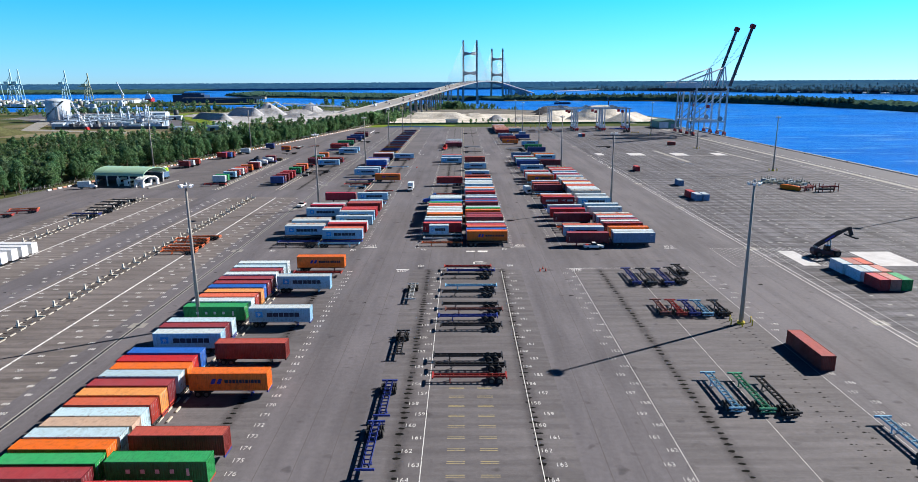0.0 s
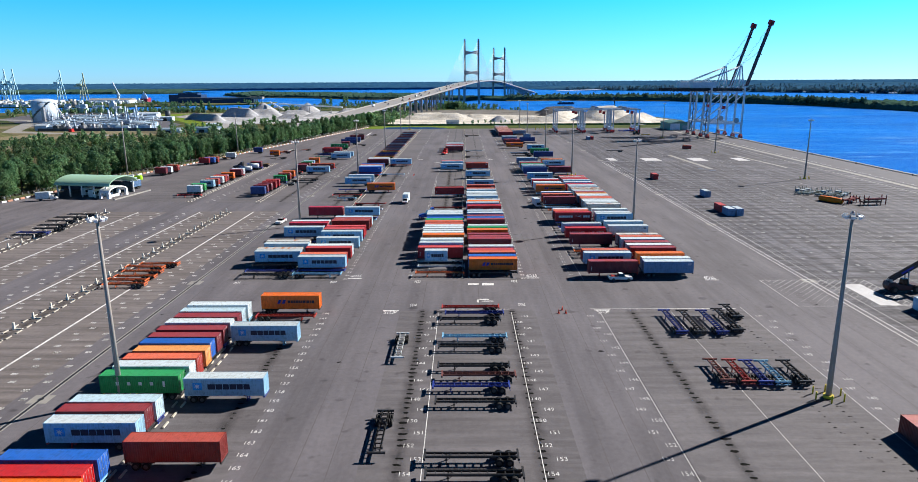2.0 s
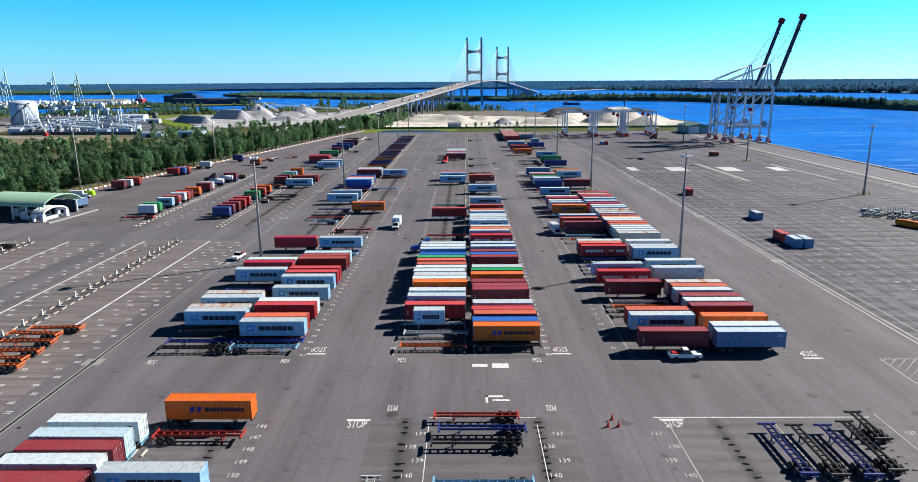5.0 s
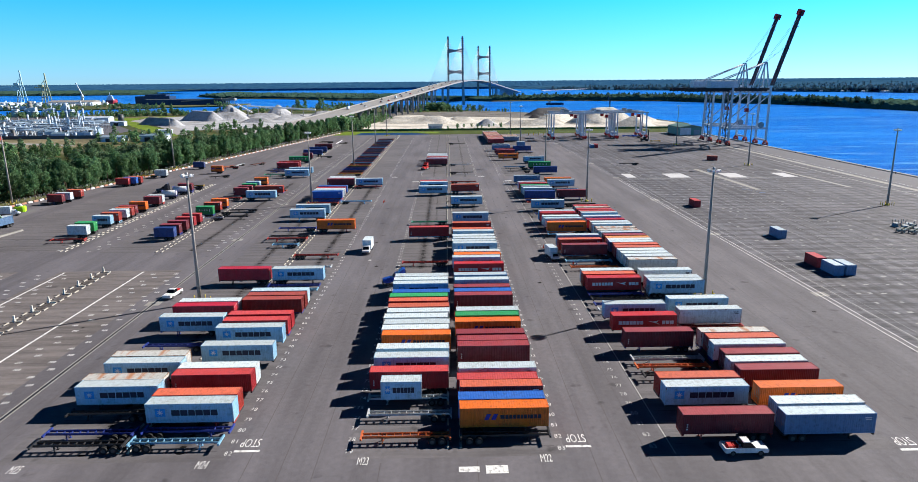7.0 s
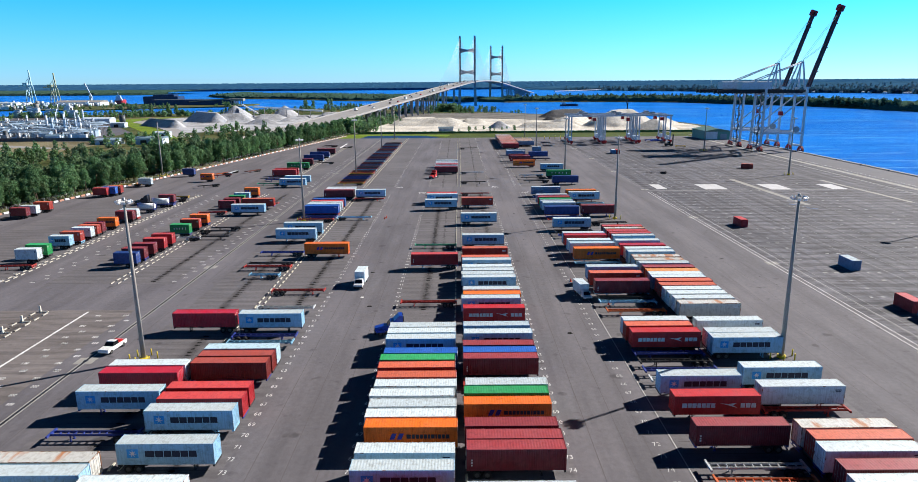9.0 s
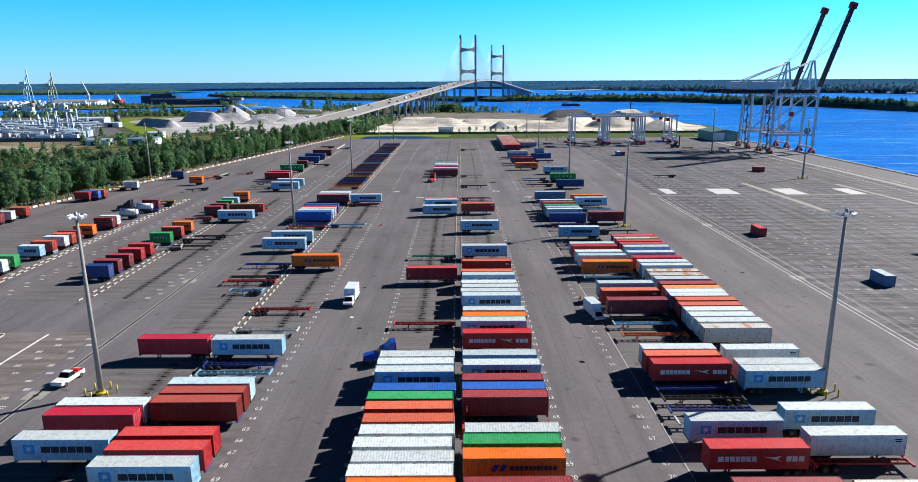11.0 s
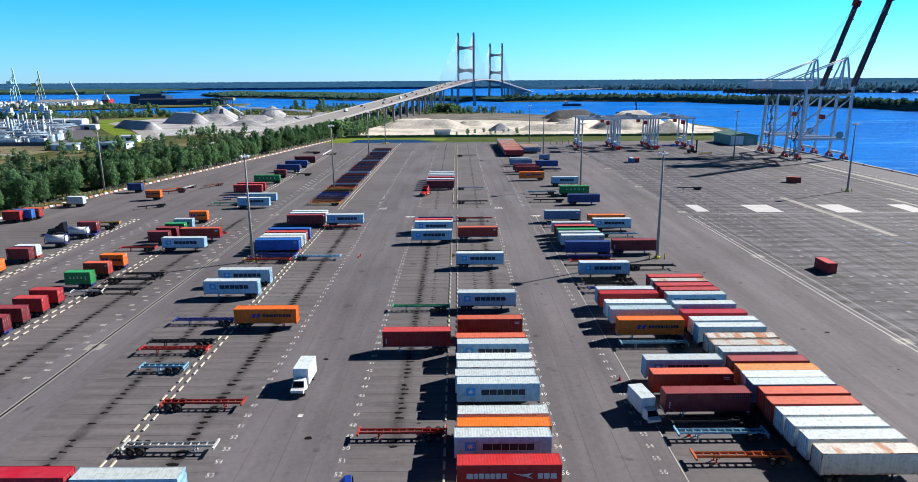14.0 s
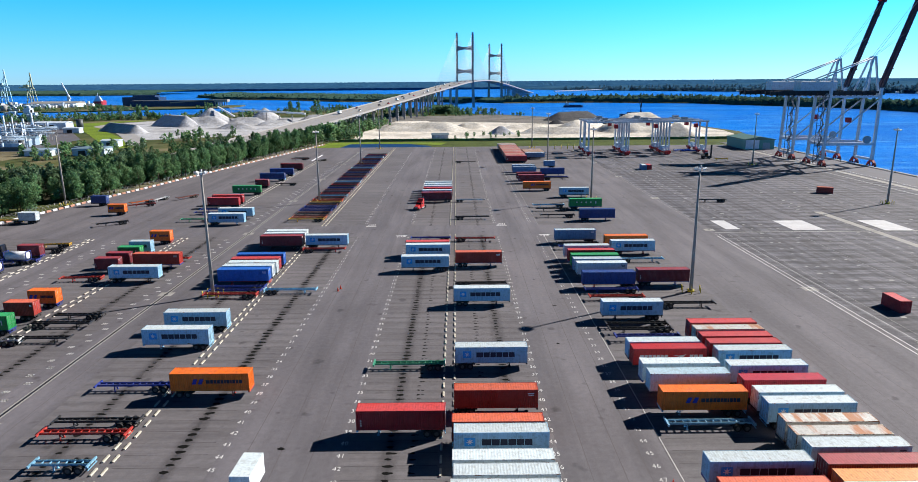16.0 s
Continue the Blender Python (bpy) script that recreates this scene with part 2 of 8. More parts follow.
OILY = oily_mat()
ASPHALT = asphalt_mat("lane_asphalt", (0.156, 0.147, 0.164), (0.124, 0.117, 0.131), (0.16, 0.012, 1), 0.5)
BAY = asphalt_mat("bay_asphalt", (0.155, 0.146, 0.157), (0.116, 0.109, 0.118), (0.05, 0.55, 1), 0.4, None, 3.05, 0.2)
TERMINAL = asphalt_mat("terminal_asphalt", (0.150, 0.146, 0.170), (0.108, 0.105, 0.122), (0.16, 0.85, 1), 0.95, (0.42, 0.012, 1), 6.1, 0.75)
OLDBAY = asphalt_mat("old_bay_asphalt", (0.205, 0.184, 0.182), (0.160, 0.142, 0.139), (0.05, 0.55, 1), 0.7, None, 3.05, 0.25)
CONCRETE = concrete_mat("pale_concrete", (0.33, 0.32, 0.30))
QUAY = concrete_mat("quay_concrete", (0.130, 0.127, 0.145))
APRON = concrete_mat("white_apron_concrete", (0.61, 0.61, 0.63))
BRIDGE = concrete_mat("bridge_concrete", (0.31, 0.305, 0.31))
DECK = concrete_mat("deck_concrete", (0.36, 0.35, 0.345))
WHITE_LINE = road_paint_mat("white_road_paint", grey(0.72))
YELLOW_LINE = road_paint_mat("yellow_road_paint", (0.34, 0.28, 0.13))
STAIN = plain_mat("oil_stain", (0.010, 0.010, 0.010), 0.9, 0.0, 0.05)
TAR_DARK = plain_mat("dark_joint_filler", (0.060, 0.056, 0.060), 0.9, 0.0, 0.1)
TAR = plain_mat("tar_seam", (0.120, 0.110, 0.115), 0.9, 0.0, 0.1)
RUBBER = plain_mat("tyre_rubber", (0.012, 0.012, 0.013), 0.8)
RIM = plain_mat("wheel_rim_steel", (0.35, 0.35, 0.36), 0.45, 0.5)
DULL_RIM = plain_mat("dirty_trailer_rim", (0.09, 0.088, 0.085), 0.6, 0.2)
DARKSTEEL = plain_mat("dark_steel", (0.025, 0.025, 0.028), 0.55, 0.2)
GALV = concrete_mat("weathered_concrete_pole", (0.36, 0.335, 0.305))
YELLOW = plain_mat("yellow_paint", (0.62, 0.48, 0.03), 0.5)
GLASS_DARK = plain_mat("dark_glass", (0.01, 0.013, 0.016), 0.08)
LAMP_GLASS = plain_mat("lamp_glass", (0.75, 0.8, 0.85), 0.2)
WHITE = plain_mat("white_paint", (0.78, 0.79, 0.80), 0.4)
GROUND = ground_mat()
SAND = sand_mat("white_sand", (0.72, 0.68, 0.61), 0.62)
DIRT = sand_mat("grey_dirt", (0.21, 0.20, 0.185))
GRAVEL = sand_mat("grey_aggregate", (0.48, 0.49, 0.52))
BRIGHT_GRASS = sand_mat("bright_mown_grass", (0.17, 0.25, 0.028), 0.7)
GRASS = sand_mat("green_grass", (0.082, 0.112, 0.026))
WATER = water_mat()
LEAF = foliage_mat("tree_foliage", (0.050, 0.124, 0.055), (0.148, 0.272, 0.115))
PINE = foliage_mat("pine_foliage", (0.046, 0.120, 0.050), (0.130, 0.252, 0.105))
BARK = plain_mat("bark", (0.13, 0.09, 0.06), 0.9)
MARSH = far_wood_mat("marsh_scrub", (0.022, 0.056, 0.050), (0.052, 0.096, 0.072), 0.05)
ISLE = foliage_mat("island_foliage", (0.030, 0.080, 0.066), (0.078, 0.148, 0.105))
# Shore foliage: the blue of distance haze is put into the leaf colour.
SHORE = foliage_mat("hazed_shore_foliage", (0.022, 0.072, 0.130), (0.034, 0.095, 0.155))
REED = far_wood_mat("tan_reed_bank", (0.055, 0.055, 0.035), (0.13, 0.115, 0.07), 0.06)
# Far and horizon woods carry painted distance haze in their base colours.
FARWOOD = far_wood_mat("hazed_far_woods", (0.028, 0.092, 0.175), (0.046, 0.126, 0.218), 0.03)
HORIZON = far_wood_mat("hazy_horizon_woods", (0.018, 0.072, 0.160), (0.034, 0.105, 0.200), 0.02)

PAINT = {
    "W": steel_paint_mat("white_container_paint", (0.61, 0.70, 0.74), 0.6),
    "T": steel_paint_mat("rusted_white_container_paint", (0.60, 0.59, 0.55), 0.9),
    "L": steel_paint_mat("pale_grey_blue_container_paint", (0.29, 0.52, 0.70), 0.6),
    # Maroon and reds are set darker: shade on the sides put into the paint.
    "M": steel_paint_mat("maroon_container_paint", (0.17, 0.010, 0.019), 0.35),
    "R": steel_paint_mat("red_container_paint", (0.38, 0.010, 0.017), 0.35),
    "N": steel_paint_mat("orange_red_container_paint", (0.36, 0.026, 0.014), 0.3),
    "O": steel_paint_mat("orange_container_paint", (0.84, 0.165, 0.006), 0.2),
    "G": steel_paint_mat("green_container_paint", (0.010, 0.26, 0.060), 0.1),
    "B": steel_paint_mat("blue_container_paint", (0.015, 0.12, 0.50), 0.15),
    "D": steel_paint_mat("dark_blue_container_paint", (0.012, 0.045, 0.21), 0.15),
    "C": steel_paint_mat("steel_blue_container_paint", (0.12, 0.23, 0.40), 0.2),
    "F": steel_paint_mat("faded_salmon_container_paint", (0.56, 0.22, 0.17), 0.4),
    "E": steel_paint_mat("faded_peach_container_paint", (0.60, 0.42, 0.31), 0.5),
    "H": steel_paint_mat("signal_red_container_paint", (0.52, 0.012, 0.014), 0.1),
}
PAINT["P"] = steel_paint_mat("faded_peach_orange_container_paint", (0.80, 0.33, 0.09), 0.5)
PAINT["I"] = steel_paint_mat("ice_blue_container_paint", (0.47, 0.64, 0.73), 0.75)
PAINT["S"] = steel_paint_mat("crimson_container_paint", (0.47, 0.009, 0.032), 0.12)
# Brown-red, with side shade in the paint as well.
PAINT["X"] = steel_paint_mat("brown_red_container_paint", (0.20, 0.018, 0.013), 0.4)
PAINT["U"] = PAINT["D"]
WEATHERED_ROOF = steel_paint_mat("weathered_pale_roof_paint", (0.56, 0.64, 0.67), 0.7)
ROOF_COATS = {
    "C": steel_paint_mat("pale_steel_blue_roof_paint", (0.55, 0.66, 0.72), 0.4),
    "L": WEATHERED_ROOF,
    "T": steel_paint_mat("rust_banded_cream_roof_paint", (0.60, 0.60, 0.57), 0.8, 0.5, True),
    # Paler than the sides: part fading, part top light put into the colour.
    "N": steel_paint_mat("paler_orange_roof_paint", (0.66, 0.135, 0.062), 0.45),
    "M": steel_paint_mat("paler_maroon_roof_paint", (0.33, 0.040, 0.045), 0.5),
    "R": steel_paint_mat("paler_red_roof_paint", (0.58, 0.060, 0.055), 0.5),
    "X": steel_paint_mat("paler_brown_red_roof_paint", (0.42, 0.075, 0.050), 0.6),
    "G": steel_paint_mat("paler_green_roof_paint", (0.030, 0.360, 0.110), 0.4),
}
RUSTY_RAIL = {
    "W": steel_paint_mat("rusty_white_rail_paint", (0.64, 0.70, 0.72), 1.15),
    "I": steel_paint_mat("rusty_ice_blue_rail_paint", (0.45, 0.60, 0.68), 1.15),
    "T": steel_paint_mat("rusty_cream_rail_paint", (0.55, 0.46, 0.36), 1.5),
    "L": steel_paint_mat("rusty_grey_blue_rail_paint", (0.32, 0.52, 0.68), 1.0),
}
FRAME = {
    "k": steel_paint_mat("black_chassis_paint", (0.022, 0.022, 0.024), 0.5),
    "b": steel_paint_mat("blue_chassis_paint", (0.018, 0.040, 0.26), 0.3),
    "c": steel_paint_mat("light_blue_chassis_paint", (0.22, 0.48, 0.68), 0.3),
    "r": steel_paint_mat("red_chassis_paint", (0.42, 0.035, 0.025), 0.4),
    "o": steel_paint_mat("orange_chassis_paint", (0.62, 0.13, 0.03), 0.3),
    "g": steel_paint_mat("green_chassis_paint", (0.06, 0.36, 0.20), 0.3),
    "w": steel_paint_mat("grey_white_chassis_paint", (0.50, 0.53, 0.55), 0.5),
    "m": steel_paint_mat("brown_chassis_paint", (0.20, 0.065, 0.05), 0.6),
    "p": steel_paint_mat("purple_grey_chassis_paint", (0.15, 0.115, 0.15), 0.6),
    "y": steel_paint_mat("yellow_chassis_paint", (0.62, 0.36, 0.04), 0.4),
}
NAVY = plain_mat("navy_lettering", (0.012, 0.02, 0.05), 0.5)
BADGE = plain_mat("light_blue_badge", (0.03, 0.33, 0.80), 0.5)
ROYAL = plain_mat("royal_blue_badge", (0.015, 0.03, 0.35), 0.5)
BARWHITE = plain_mat("white_lettering", (0.72, 0.73, 0.74), 0.5)
CRANE_PAINT = steel_paint_mat("pale_grey_crane_paint", (0.60, 0.66, 0.73), 0.2)
CRANE_BLUE = plain_mat("light_blue_crane_paint", (0.42, 0.66, 0.76), 0.5)
CRANE_OLIVE = plain_mat("olive_crane_paint", (0.40, 0.43, 0.30), 0.5)
CRANE_DARK = plain_mat("dark_red_boom_paint", (0.055, 0.016, 0.020), 0.5)
CRANE_RED = plain_mat("red_bogie_paint", (0.52, 0.02, 0.018), 0.5)


# ------------------------------------------------------------------ mesh helpers
def quad_box(bm, x0, x1, y0, y1, z0, z1, mi=0):
    vs = [bm.verts.new(p) for p in ((x0, y0, z0), (x1, y0, z0), (x1, y1, z0), (x0, y1, z0),
                                    (x0, y0, z1), (x1, y0, z1), (x1, y1, z1), (x0, y1, z1))]
    for a in ((3, 2, 1, 0), (4, 5, 6, 7), (0, 1, 5, 4), (1, 2, 6, 5), (2, 3, 7, 6), (3, 0, 4, 7)):
        bm.faces.new([vs[i] for i in a]).material_index = mi


def beam(bm, p, q, w, h=None, mi=0):
    """A box-section bar from p to q."""
    p, q, h = Vector(p), Vector(q), h or w
    d = (q - p).normalized()
    up = Vector((0, 0, 1)) if abs(d.z) < 0.95 else Vector((0, 1, 0))
    s = d.cross(up).normalized()
    u = s.cross(d)
    vs = []
    for c in (p, q):
        for a, b in ((-1, -1), (1, -1), (1, 1), (-1, 1)):
            vs.append(bm.verts.new(c + s * (a * w / 2) + u * (b * h / 2)))
    for f in ((3, 2, 1, 0), (4, 5, 6, 7), (0, 1, 5, 4), (1, 2, 6, 5), (2, 3, 7, 6), (3, 0, 4, 7)):
        bm.faces.new([vs[i] for i in f]).material_index = mi


def rod(bm, p, q, r0, r1=None, n=10, mi=0):
    """A round bar or cone from p to q."""
    p, q = Vector(p), Vector(q)
    r1 = r0 if r1 is None else r1
    d = (q - p).normalized()
    up = Vector((0, 0, 1)) if abs(d.z) < 0.95 else Vector((0, 1, 0))
    s = d.cross(up).normalized()
    u = s.cross(d)
    rings = []
    for c, r in ((p, r0), (q, r1)):
        rings.append([bm.verts.new(c + s * (r * math.cos(2 * math.pi * k / n)) + u * (r * math.sin(2 * math.pi * k / n))) for k in range(n)])
    for k in range(n):
        f = bm.faces.new((rings[0][k], rings[0][(k + 1) % n], rings[1][(k + 1) % n], rings[1][k]))
        f.material_index, f.smooth = mi, True
    bm.faces.new(rings[0][::-1]).material_index = mi
    bm.faces.new(rings[1]).material_index = mi


def loft(bm, sections, mi=0, close=True):
    """Skin through equal-count closed loops, capped at both ends."""
    rings = [[bm.verts.new(p) for p in s] for s in sections]
    n = len(rings[0])
    for a, b in zip(rings, rings[1:]):
        for k in range(n):
            bm.faces.new((a[k], a[(k + 1) % n], b[(k + 1) % n], b[k])).material_index = mi
    if close:
        bm.faces.new(rings[0][::-1]).material_index = mi
        bm.faces.new(rings[-1]).material_index = mi


def to_mesh(name, bm, mats):
    bmesh.ops.recalc_face_normals(bm, faces=bm.faces)
    me = bpy.data.meshes.new(name)
    bm.to_mesh(me)
    bm.free()
    for m in mats if isinstance(mats, (list, tuple)) else (mats,):
        me.materials.append(m)
    return me


def part(name, bm, mats, parent=None, label="", m=None):
    """One mesh object out of a bmesh, or on a mesh made before, under a thing or a part."""
    me = bm if isinstance(bm, bpy.types.Mesh) else to_mesh(name, bm, mats)
    ob = new(name, me)
    if parent:
        ob.parent = parent
    if m:
        ob.matrix_basis = m
    if label:
        ob["label"] = label
    return ob


def thing(name, m, label, category, group="", kind=""):
    ob = new(name)
    ob.empty_display_size = 0.3
    ob.matrix_basis = m
    return tagged(ob, label, category, group, kind)


def sheet(name, points, z, mat, depth=0.0, label="", category="", kind="structure"):
    """A flat plate with the outline points; depth: how far its sides go down."""
    bm = bmesh.new()
    top = [bm.verts.new((x, y, z)) for x, y in points]
    bm.faces.new(top)
    if depth:
        low = [bm.verts.new((x, y, z - depth)) for x, y in points]
        n = len(points)
        for k in range(n):
            bm.faces.new((top[k], top[(k + 1) % n], low[(k + 1) % n], low[k]))
    bmesh.ops.triangulate(bm, faces=[f for f in bm.faces if len(f.verts) > 4])
    return tagged(part(name, bm, mat), label, category, "", kind)


def rect(x0, x1, y0, y1):
    return [(x0, y0), (x1, y0), (x1, y1), (x0, y1)]


# ------------------------------------------------------------------ water and land
sheet("water", rect(-6000, 6000, -1500, 6000), -3.0, WATER, 0, "deep blue choppy river water with pale streaks", "river")

sheet("ground", [(-1600, -400), (229, -400), (229, 745), (250, 775), (268, 860), (255, 960), (212, 1062), (160, 1110), (115, 1152), (65, 1215), (0, 1262), (-60, 1335),
                 (-120, 1400), (-320, 1420), (-430, 1265), (-600, 1205), (-900, 1160), (-1600, 1120)],
      -0.3, GROUND, 4.0, "scrubby green and sandy ground beside the river", "ground")
sheet("far_bank_ground", [(-2400, 1400), (-1150, 1470), (-720, 1465), (-580, 1555), (-465, 1620), (-470, 1745), (-760, 1800), (-900, 1850), (-925, 2000), (-1500, 2020), (-2400, 2020)],
      -1.0, GROUND, 3.0, "flat industrial land across the canal", "ground")

# ------------------------------------------------------------------ yard pavement
fence_x = lambda y: -196 + (y - 278) * 0.196
YARD = [(-60, -60), (229, -60), (229, 724), (fence_x(724), 724), (fence_x(278), 278), (-330, 60), (-330, -60)]
sheet("pavement", YARD, 0.0, ASPHALT, 0.5, "grey worn asphalt of a container yard", "pavement")
BLOCKS = ((60, 166), (188, 432), (447, 719))
for bx0, bx1, blocks in ((-58.5, -29.5, BLOCKS), (-13.5, 15.0, BLOCKS), (29.0, 59.0, BLOCKS),
                         (-101, -69.5, ((60, 279), (298, 432), (447, 640))), (-150, -112, ((60, 279), (300, 432)))):
    for by0, by1 in blocks:
        tagged(sheet("pavement", rect(bx0, bx1, by0, by1), 0.004, OLDBAY if bx0 < -60 and by0 < 290 else BAY), "darker oil-stained asphalt of a trailer parking bay", "pavement")
tagged(sheet("pavement", rect(84, 205, -60, 700), 0.004, TERMINAL), "tyre-scuffed grey asphalt of the crane terminal", "pavement")
tagged(sheet("pavement", rect(205, 227.4, -60, 742), 0.004, QUAY), "pale concrete strip along the quay edge", "quay")

bm = bmesh.new()
quad_box(bm, 227.4, 229.6, -60, 742, 0.0, 0.35)
quad_box(bm, 228.4, 229.4, -60, 742, -3.4, 0.0)
tagged(part("quay_edge", bm, CONCRETE), "low concrete kerb along the quay edge", "kerb", "", "structure")

fender_mesh = None
for k in range(62):
    if fender_mesh is None:
        bm = bmesh.new()
        rod(bm, (0, 0, -2.6), (0, 0, 0.1), 0.55, 0.55, 10)
        fender_mesh = to_mesh("fender", bm, RUBBER)
    tagged(part("quay_fender", fender_mesh, None, m=pose(230.1, -40 + 12.4 * k, 0.2)), "black rubber fender on the quay wall", "fender", "quay fenders")
bm = bmesh.new()
rod(bm, (0, 0, 0), (0, 0, 0.5), 0.28, 0.22, 10)
rod(bm, (0, 0, 0.5), (0, 0, 0.75), 0.42, 0.36, 10)
bollard_mesh = to_mesh("bollard", bm, DARKSTEEL)
for k in range(31):
    tagged(part("mooring_bollard", bollard_mesh, None, m=pose(226.4, -30 + 24.8 * k, 0.004)), "black cast mooring bollard on the quay", "bollard", "mooring bollards")


# ------------------------------------------------------------------ painted markings
def marks(name, rects, mat, z, label):
    bm = bmesh.new()
    for x0, x1, y0, y1 in rects:
        bm.faces.new([bm.verts.new(p) for p in ((x0, y0, z), (x1, y0, z), (x1, y1, z), (x0, y1, z))])
    return tagged(part(name, bm, mat), label, "road marking", "", "structure")


FAINT_LINE = road_paint_mat("nearly_worn_off_paint", grey(0.23))
WORN_LINE = road_paint_mat("faded_white_road_paint", grey(0.48))
SLOT_PAINT = road_paint_mat("white_number_paint", grey(0.62))
lane_lines = []
for x, y0, y1 in ((-5.4, 62, 165), (10.0, 62, 165), 
                  
                  (83.0, -40, 430), (84.3, -40, 430), (207.0, -40, 700)):
    half = 0.15 if x < -70 else 0.085 if x > 80 else 0.055
    lane_lines.append((x - half, x + half, y0, y1))
lane_lines += [(27.0, 58.0, 166.9, 167.1), (-5.4, 10.0, 167.0, 167.12)]
marks("lane_line", [(29.24, 29.36, 188, 432), (28.6, 28.72, 62, 165), (43.6, 43.7, 62, 165), (59.2, 59.3, 60, 168), (87.0, 87.12, 60, 430)], WORN_LINE, 0.012, "long faded white lane line")
marks("lane_line", [(-99.67, -99.18, 60, 278), (-79.37, -78.88, 60, 278), (-123.17, -122.68, 60, 278), (-142.97, -142.5, 60, 278)], WHITE_LINE, 0.012, "long faded white lane line")
faint = [(x - 0.05, x + 0.05, 176, 430) for x in (86.6, 89.2, 108.6, 113.4, 118.0, 122.6, 127.2, 140.0)]
faint += [(x - 0.06, x + 0.06, 447, 690) for x in (29.3, 83.0, 84.3)]
faint += [(112, 142, y - 0.08, y + 0.08) for y in np.arange(196, 312, 6.4)]
marks("lane_line", faint, FAINT_LINE, 0.010, "faint worn white stacking grid lines on asphalt")
pads, rng = [], random.Random(8)
for x in (92.2, 95.0, 97.6, 103.0, 106.0, 128.5, 132.0, 146.0, 152.0, 158.0):
    for y in np.arange(60, 640, 6.4):
        if rng.random() < 0.62:
            pads.append((x + rng.uniform(-0.3, 0.1), x + rng.uniform(0.5, 1.2), y + rng.uniform(-0.5, 0), y + rng.uniform(0.3, 0.8)))
marks("corner_pad", pads, FAINT_LINE, 0.009, "pale scuffed corner pads of the container stacks")
marks("lane_line", lane_lines, WHITE_LINE, 0.012, "long worn white painted lane lines")
marks("lane_line", [(84, 182, 432.7, 433.5), (193.2, 193.9, 120, 690)], FAINT_LINE, 0.010, "faint pale seam lines across the terminal asphalt")
marks("lane_line", [(200.2, 203.4, 120, 690)], CONCRETE, 0.010, "broad pale concrete strip beside the quay crane rail")
marks("crane_rail", [(203.8, 204.2, -60, 700), (226.0, 226.3, -60, 718)], DARKSTEEL, 0.014, "dark steel crane rail set flush in the quay")
marks("trench_drain", [(-65.7, -65.3, -60, 718)], DARKSTEEL, 0.012, "dark iron trench drain grating")
marks("drain_kerb", [(-66.0, -65.71, -60, 718), (-65.29, -65.0, -60, 718)], CONCRETE, 0.012, "pale concrete edges of a long trench drain")
bm = bmesh.new()
for yd in (60, 126, 187, 252, 313, 374, 437, 497, 560, 622, 690):
    for xd in (-65.5, 83.6):
        quad_box(bm, xd - 1.6, xd + 1.6, yd - 1.4, yd + 1.4, -0.01, 0.011)
tagged(part("drain_apron", bm, CONCRETE), "small pale concrete aprons round drain covers", "drain", "", "structure")
bm = bmesh.new()
for yd in (60, 126, 187, 252, 313, 374, 437, 497, 560, 622, 690):
    for xd in (-65.5, 83.6):
        rod(bm, (xd, yd, 0), (xd, yd, 0.03), 0.45, 0.45, 12)
tagged(part("drain_cover", bm, DARKSTEEL), "dark round iron drain covers", "drain cover", "", "structure")

GLYPHS = {}
for d in "0123456789":
    cu = bpy.data.curves.new("digit", "FONT")
    cu.body, cu.size, cu.align_x = d, 1.5, "CENTER"
    tmp = bpy.data.objects.new("digit", cu)
    me = bpy.data.meshes.new_from_object(tmp)
    bpy.data.objects.remove(tmp)
    GLYPHS[d] = ([tuple(v.co) for v in me.vertices], [tuple(p.vertices) for p in me.polygons])


def bay_numbers(rows, mat):
    """Painted bay numbers of a whole row of stalls: (number, x, y of its foot)."""
    vs, fs = [], []
    for number, x, y in rows:
        word = str(number)
        for j, d in enumerate(word):
            gv, gf = GLYPHS[d]
            base, cx = len(vs), x + (j - (len(word) - 1) / 2) * 0.56
            vs += [(cx + 0.66 * px, y + 0.9 * py, 0.012) for px, py, _ in gv]
            fs += [tuple(base + i for i in f) for f in gf]
    me = bpy.data.meshes.new("bay_numbers")
    me.from_pydata(vs, [], fs)
    me.materials.append(mat)
    return tagged(new("bay_numbers", me), "worn white painted bay numbers along a row of stalls", "road marking", "", "structure")


for x, first, mat in ((-29.3, 45, SLOT_PAINT), (-13.45, 42, SLOT_PAINT), (14.7, 46, SLOT_PAINT), (26.9, 46, WORN_LINE)):
    bay_numbers([(n, x, 301.5 + 3.03 * (first - n)) for n in range(first - 42, first + 38)], mat)
    bay_numbers([(n, x, 448.0 + 3.03 * (90 - n)) for n in range(2, 90)], WORN_LINE)
bay_numbers([(n, -29.15, 61.2 + 3.03 * (180 - n)) for n in range(146, 181)], SLOT_PAINT)
for x0, x1, mat in ((-6.4, -7.55, SLOT_PAINT), (12.55, 11.0, SLOT_PAINT), (26.2, 27.6, WORN_LINE), (61.0, 62.4, WORN_LINE)):
    bay_numbers([(n, x0 if n % 2 else x1, 75.2 + 3.34 * (163 - n)) for n in range(137, 168)], mat)
rng = random.Random(5)
